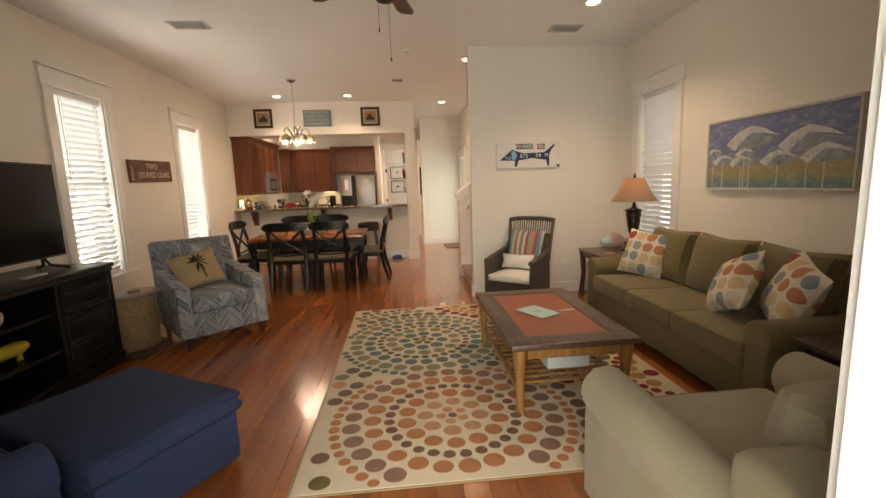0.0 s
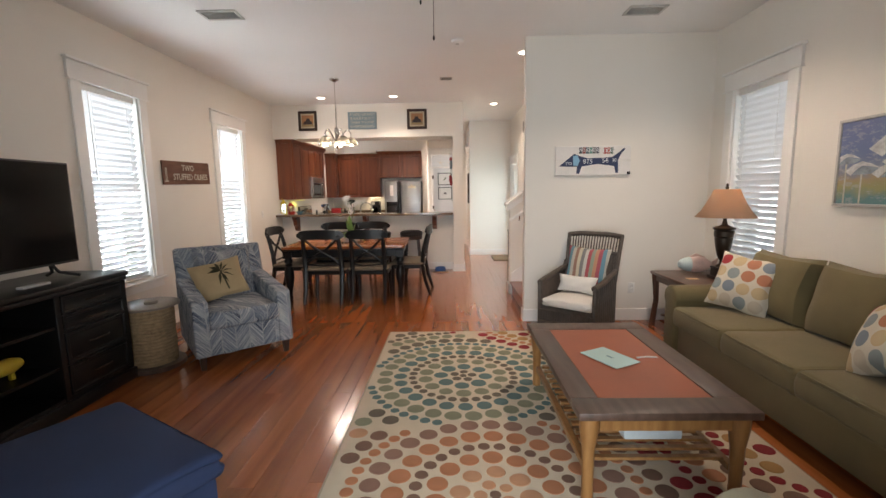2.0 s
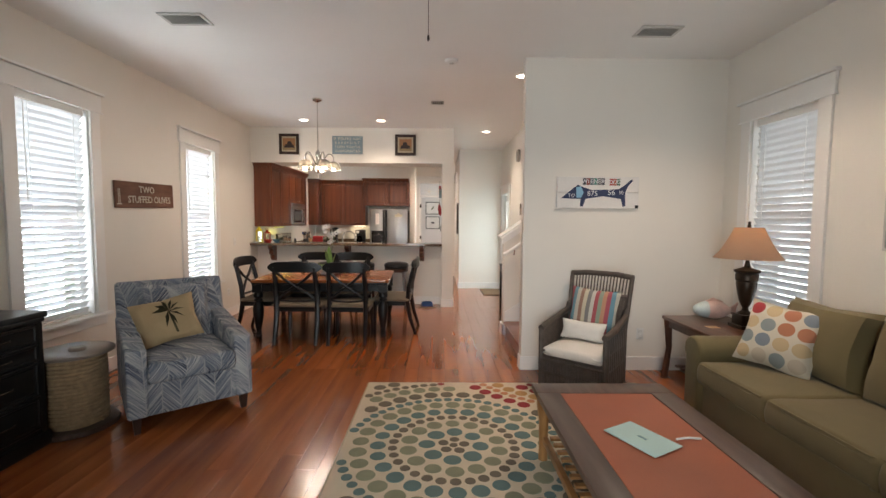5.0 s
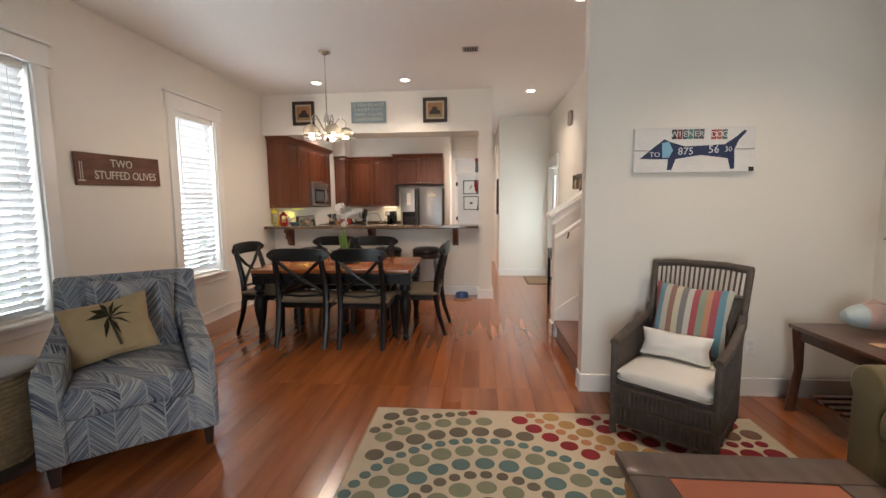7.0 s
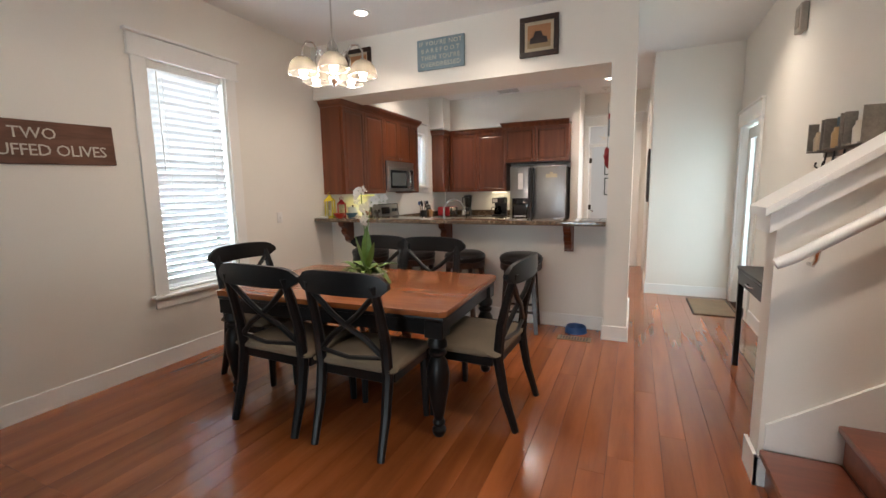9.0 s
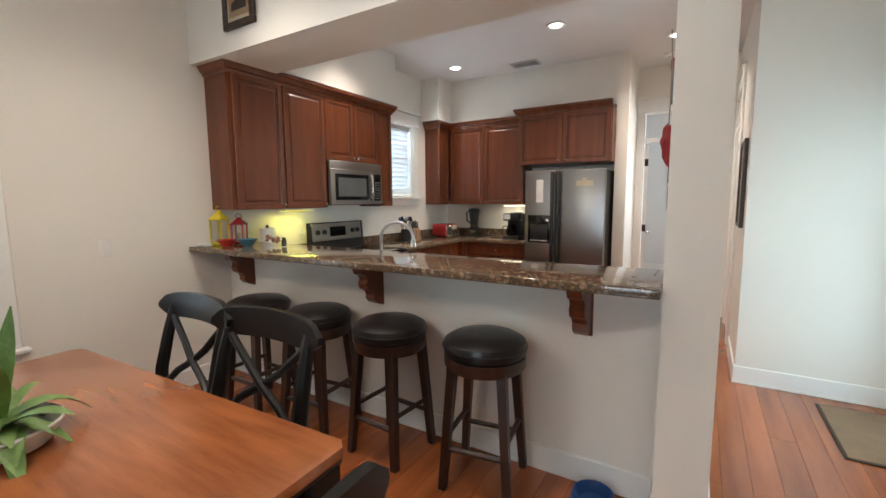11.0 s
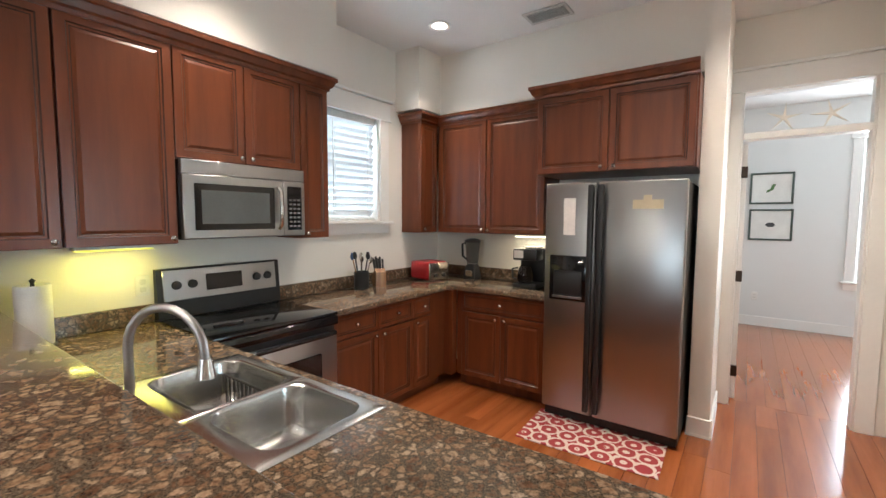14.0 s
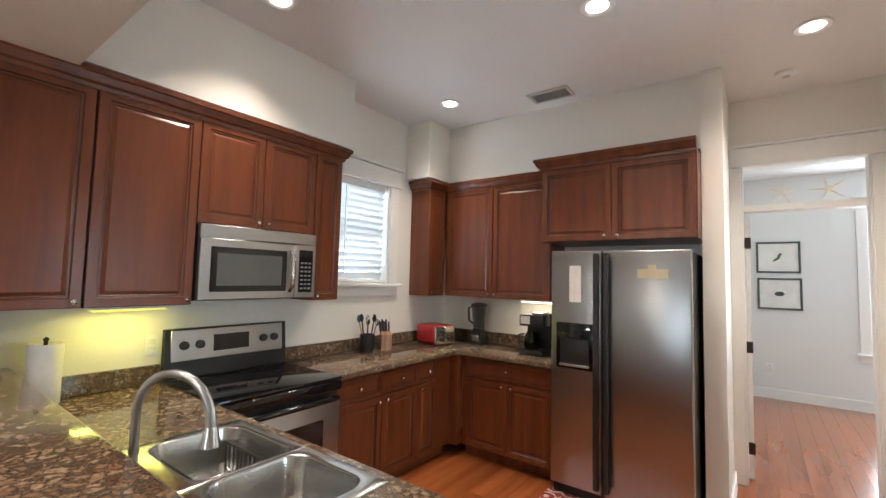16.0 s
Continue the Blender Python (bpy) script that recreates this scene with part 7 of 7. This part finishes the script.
for m, l_, lit, col in ((pose(-2.83, 9.42, 1.366, 0, 0, 90), 0.34, glow("yellow_strip", (1.0, 0.92, 0.08), 1.7), (1.0, 0.90, 0.17)), (pose(-1.80, 12.22, 1.366), 0.30, STRIP, (1.0, 0.86, 0.6))):
    ul = thing("under_cabinet_light", "slim lit light strip under the wall cabinet", "light", m, "under-cabinet lights")
    part("housing", box(B(), -l_ / 2, l_ / 2, -0.04, 0.04, -0.012, 0.006), WHITEPL, ul)
    part("diffuser", box(B(), -l_ / 2 + 0.01, l_ / 2 - 0.01, -0.034, 0.034, -0.018, -0.0125), lit, ul)
    lamp("under_cabinet_lamp", "AREA", m @ pose(0, 0, -0.024), 1.5, col, size=(l_, 0.06))


# floor mats, bowl, vent
def swirl_mat():
    n = Nodes("red_swirl_mat", 0.95)
    v = n.coords("World", (1, 1, 1))
    w1 = n.add("ShaderNodeTexVoronoi", Vector=v, Scale=7.5, Randomness=0.25)
    rings = n.math("SINE", n.math("MULTIPLY", w1.outputs["Distance"], 16.0))
    nz = n.noise(v, 16, 2)
    f = n.math("ADD", rings, n.math("MULTIPLY_ADD", nz, 3.2, -1.6))
    n.colour(n.mix(n.math("GREATER_THAN", f, 0.45), (0.30, 0.028, 0.03), (0.62, 0.50, 0.44)))
    n.bump(n.noise(v, 300, 3), 0.6)
    return n.mat


km = thing("kitchen_mat", "red kitchen mat with cream swirls", "mat", pose(-1.03, 11.54, 0.0, 0, 0, 2))
part("mat_body", box(B(), -0.45, 0.45, -0.26, 0.26, 0.001, 0.009, 0.003, 1), swirl_mat(), km)
hm = thing("door_mat", "tan woven mat inside the hall door", "mat", pose(1.36, 10.12, 0.0))
part("mat_body", box(B(), -0.20, 0.20, -0.36, 0.36, 0.001, 0.012, 0.003, 1), plain("jute_mat", (0.22, 0.15, 0.09), 0.95, vary=0.2, fine=250, bump=0.8), hm)
part("mat_edge", box(B(), -0.215, 0.215, -0.375, 0.375, 0.0005, 0.008), hexcol((0.05, 0.035, 0.025), 0.9), hm)
db = solid("pet_bowl", lathe(B(), [(0.0, 0.012), (0.065, 0.012), (0.085, 0.06), (0.09, 0.062), (0.095, 0.055), (0.105, 0.002), (0.0, 0.002)], 24, pose(0.03, 8.68, 0)), plain("blue_plastic", (0.02, 0.07, 0.22), 0.4, vary=0.1), "blue plastic pet bowl on the floor by the bar", "bowl")
fv = thing("floor_vent", "tan metal floor register by the bar wall", "vent", pose(0.04, 8.47, 0))
part("plate", box(B(), -0.15, 0.15, -0.06, 0.06, 0.0008, 0.006, 0.002, 1), hexcol((0.30, 0.20, 0.12), 0.5), fv)
for i in range(10):
    part("slot", box(B(), -0.125 + i * 0.026, -0.112 + i * 0.026, -0.045, 0.045, 0.0062, 0.0072), BLACKMATT, fv)


# plates on walls
def plate(m, label, kind="outlet"):
    ob = thing("wall_%s" % kind, label, kind, m)
    part("cover", box(B(), -0.036, 0.036, -0.007, -0.0005, -0.058, 0.058, 0.003, 2), WHITEPL, ob)
    if kind == "outlet":
        for z in (-0.022, 0.022):
            part("socket", box(B(), -0.016, 0.016, -0.009, -0.0072, z - 0.014, z + 0.014, 0.004, 1), hexcol((0.70, 0.69, 0.66), 0.4), ob)
    else:
        part("toggle", box(B(), -0.006, 0.006, -0.018, -0.0072, -0.012, 0.012, 0.002, 1), WHITEPL, ob)


plate(pose(2.25, 5.415, 0.37), "white electric outlet low on the wall")
plate(pose(-2.98, 7.95, 1.14, 0, 0, 90), "white light switch on the dining wall", "switch")
plate(pose(-2.98, 7.72, 0.38, 0, 0, 90), "white electric outlet below the window")
plate(pose(-2.98, 9.585, 1.13, 0, 0, 90), "white electric outlet above the counter")
plate(pose(0.285, 9.45, 1.24, 0, 0, -90), "white light switch by the counter", "switch")
plate(pose(0.285, 8.98, 1.24, 0, 0, -90), "white light switch by the counter", "switch")
plate(pose(-0.1, 16.15, 0.42), "white electric outlet low on the bedroom wall")

# hangings on the column
ph = thing("pot_holder", "red quilted pot holder hanging on the column", "pot holder", pose(0.281, 9.02, 1.69, 4, 0, -90))
part("pad", pillow(B(), 0.20, 0.16, 0.06, None, 10, 0.3, 9), plain("red_quilt", (0.33, 0.03, 0.035), 0.85, vary=0.2, scale=30, bump=0.5), ph, m=pose(0, -0.034, 0.0, 0, 28, 4))
part("loop", tube(B(), [(0, -0.03, 0.09), (0, -0.008, 0.35), (0.0, -0.006, 0.52)], 0.003, 5), hexcol((0.35, 0.32, 0.28), 0.8), ph)
wd = thing("wall_ornament", "blue and red painted ornament hung on the column", "ornament", pose(0.281, 9.25, 2.02, 0, 0, -90))
part("boat", box(B(), -0.05, 0.05, -0.05, -0.002, -0.10, 0.06, 0.008, 2), hexcol((0.12, 0.19, 0.22), 0.6), wd)
part("top", box(B(), -0.03, 0.03, -0.055, -0.004, 0.061, 0.12, 0.006, 2), RED, wd)
part("string", tube(B(), [(0, -0.01, -0.10), (0.01, -0.012, -0.62)], 0.002, 5), hexcol((0.35, 0.32, 0.28), 0.8), wd)
part("charm", box(B(), -0.004, 0.024, -0.022, -0.006, -0.72, -0.62, 0.004, 1), hexcol((0.10, 0.14, 0.10), 0.6), wd)

# starfish on the transom bar
bm = B()
star = [(0.115 * math.sin(radians(36 * i)) * (1 if i % 2 == 0 else 0.15), 0.115 * math.cos(radians(36 * i)) * (1 if i % 2 == 0 else 0.15)) for i in range(10)]
prism(bm, star, "y", -0.007, 0.007)
s1 = solid("starfish", bm, plain("starfish_bone", (0.80, 0.74, 0.64), 0.8, vary=0.12, scale=40, bump=0.5), "dried cream starfish standing on the transom bar", "starfish", group="starfish")
s1.matrix_world = pose(-0.035, 12.80, 2.285, -8, 6, 8)
copy_thing(s1, pose(0.235, 12.80, 2.285, -8, -14, -6))

# hall console and hook shelf
hc = thing("hall_table", "slim black hall table with a drawer and glass shelf", "console", pose(1.42, 7.92, 0, 0, 0, -90))
part("top", box(B(), -0.42, 0.42, -0.17, 0.18, 0.76, 0.785, 0.004, 1), BLACKWOOD, hc)
for sx in (-1, 1):
    for sy in (-1, 1):
        part("leg", box(B(), sx * 0.39 - 0.02, sx * 0.39 + 0.02, sy * 0.145 - 0.018, sy * 0.145 + 0.018, 0, 0.76, 0.003, 1), BLACKWOOD, hc)
dw = part("drawer", box(B(), -0.37, 0.37, -0.165, 0.15, 0.66, 0.758, 0.004, 1), BLACKWOOD, hc)
part("handle", tube(B(), [(-0.06, -0.165, 0.71), (-0.05, -0.185, 0.71), (0.05, -0.185, 0.71), (0.06, -0.165, 0.71)], 0.006, 6), CHROME, dw)
part("shelf", box(B(), -0.39, 0.39, -0.145, 0.145, 0.16, 0.17), glass_material("green_glass", (0.75, 0.9, 0.85)), hc)
hs = thing("hook_shelf", "grey wood wall rack with cubbies and black hooks", "shelf", pose(1.618, 7.62, 1.62, 0, 0, -90))
WEATH = plain("weathered_wood", (0.24, 0.21, 0.18), 0.8, vary=0.3, scale=14, bump=0.3)
part("rail", box(B(), -0.38, 0.38, -0.02, 0.0, -0.06, 0.06, 0.003, 1), WEATH, hs)
for i, x in enumerate((-0.26, 0.0, 0.26)):
    bm = B()
    for a in ((-0.11, 0.11, -0.09, -0.08), (-0.11, -0.10, -0.079, 0.09), (0.10, 0.11, -0.079, 0.09)):
        box(bm, x + a[0], x + a[1], -0.11, -0.021, a[1 + 1] + 0.06, a[3] + 0.06)
    part("cubby", bm, WEATH, hs, smooth=False)
    part("jar", lathe(B(), [(0.0, -0.028), (0.034, -0.028), (0.036, 0.05), (0.026, 0.07), (0.026, 0.085), (0.0, 0.085)], 12, pose(x + 0.045, -0.088, 0)), [hexcol((0.62, 0.50, 0.34), 0.3), hexcol((0.50, 0.32, 0.14), 0.3), hexcol((0.70, 0.64, 0.54), 0.3)][i], hs)
    part("envelope", box(B(), x - 0.06, x + 0.04, -0.07, -0.062, -0.02, 0.15), [PAPER, hexcol((0.05, 0.09, 0.10), 0.6), PAPER][i], hs, smooth=False)
for x in (-0.32, -0.2, -0.06, 0.06, 0.2, 0.32):
    part("hook", tube(B(), [(x, -0.022, -0.03), (x, -0.03, -0.10), (x, -0.05, -0.135), (x, -0.075, -0.115), (x, -0.07, -0.09)], 0.006, 6), BLACKMATT, hs)
dc = thing("door_chime", "grey door chime box high on the hall wall", "chime", pose(1.618, 8.65, 2.62, 0, 0, -90))
part("box", box(B(), -0.07, 0.07, -0.05, 0.0, -0.10, 0.10, 0.012, 2), hexcol((0.35, 0.31, 0.27), 0.5), dc)
part("grille", box(B(), -0.045, 0.045, -0.054, -0.0505, -0.07, 0.07, 0.003, 1), hexcol((0.22, 0.19, 0.16), 0.5), dc)

# ---- floor planks ----
UNIT = bpy.data.meshes.new("plank")
_b = box(B(), 0, 1, 0, 1, -0.02, 0.0)
_b.to_mesh(UNIT)
_b.free()
UNIT.materials.append(FLOOR)
rnd = random.Random(5)


def planks(x0, x1, y0, y1, width=0.131):
    x = x0
    while x < x1 - 0.02:
        w = min(width, x1 - x)
        y = y0 - rnd.uniform(0, 2.4)
        while y < y1:
            l = rnd.uniform(2.4, 4.4)
            a, b = max(y, y0), min(y + l, y1)
            if b - a > 0.05:
                o = new("plank", UNIT)
                o.parent = floor
                o.matrix_basis = Matrix.Translation((x + 0.0008, a + 0.0008, -rnd.uniform(0.0, 0.0005))) @ Matrix.Rotation(radians(rnd.uniform(-0.08, 0.08)), 4, "Y") @ Matrix.Diagonal((w - 0.0018, b - a - 0.0016, 1, 1))
            y += l
        x += width


planks(-2.98, 3.03, 0.36, 5.41)
planks(-2.98, 1.62, 5.41, 12.89)
planks(-1.6, 2.4, 12.89, 16.15)
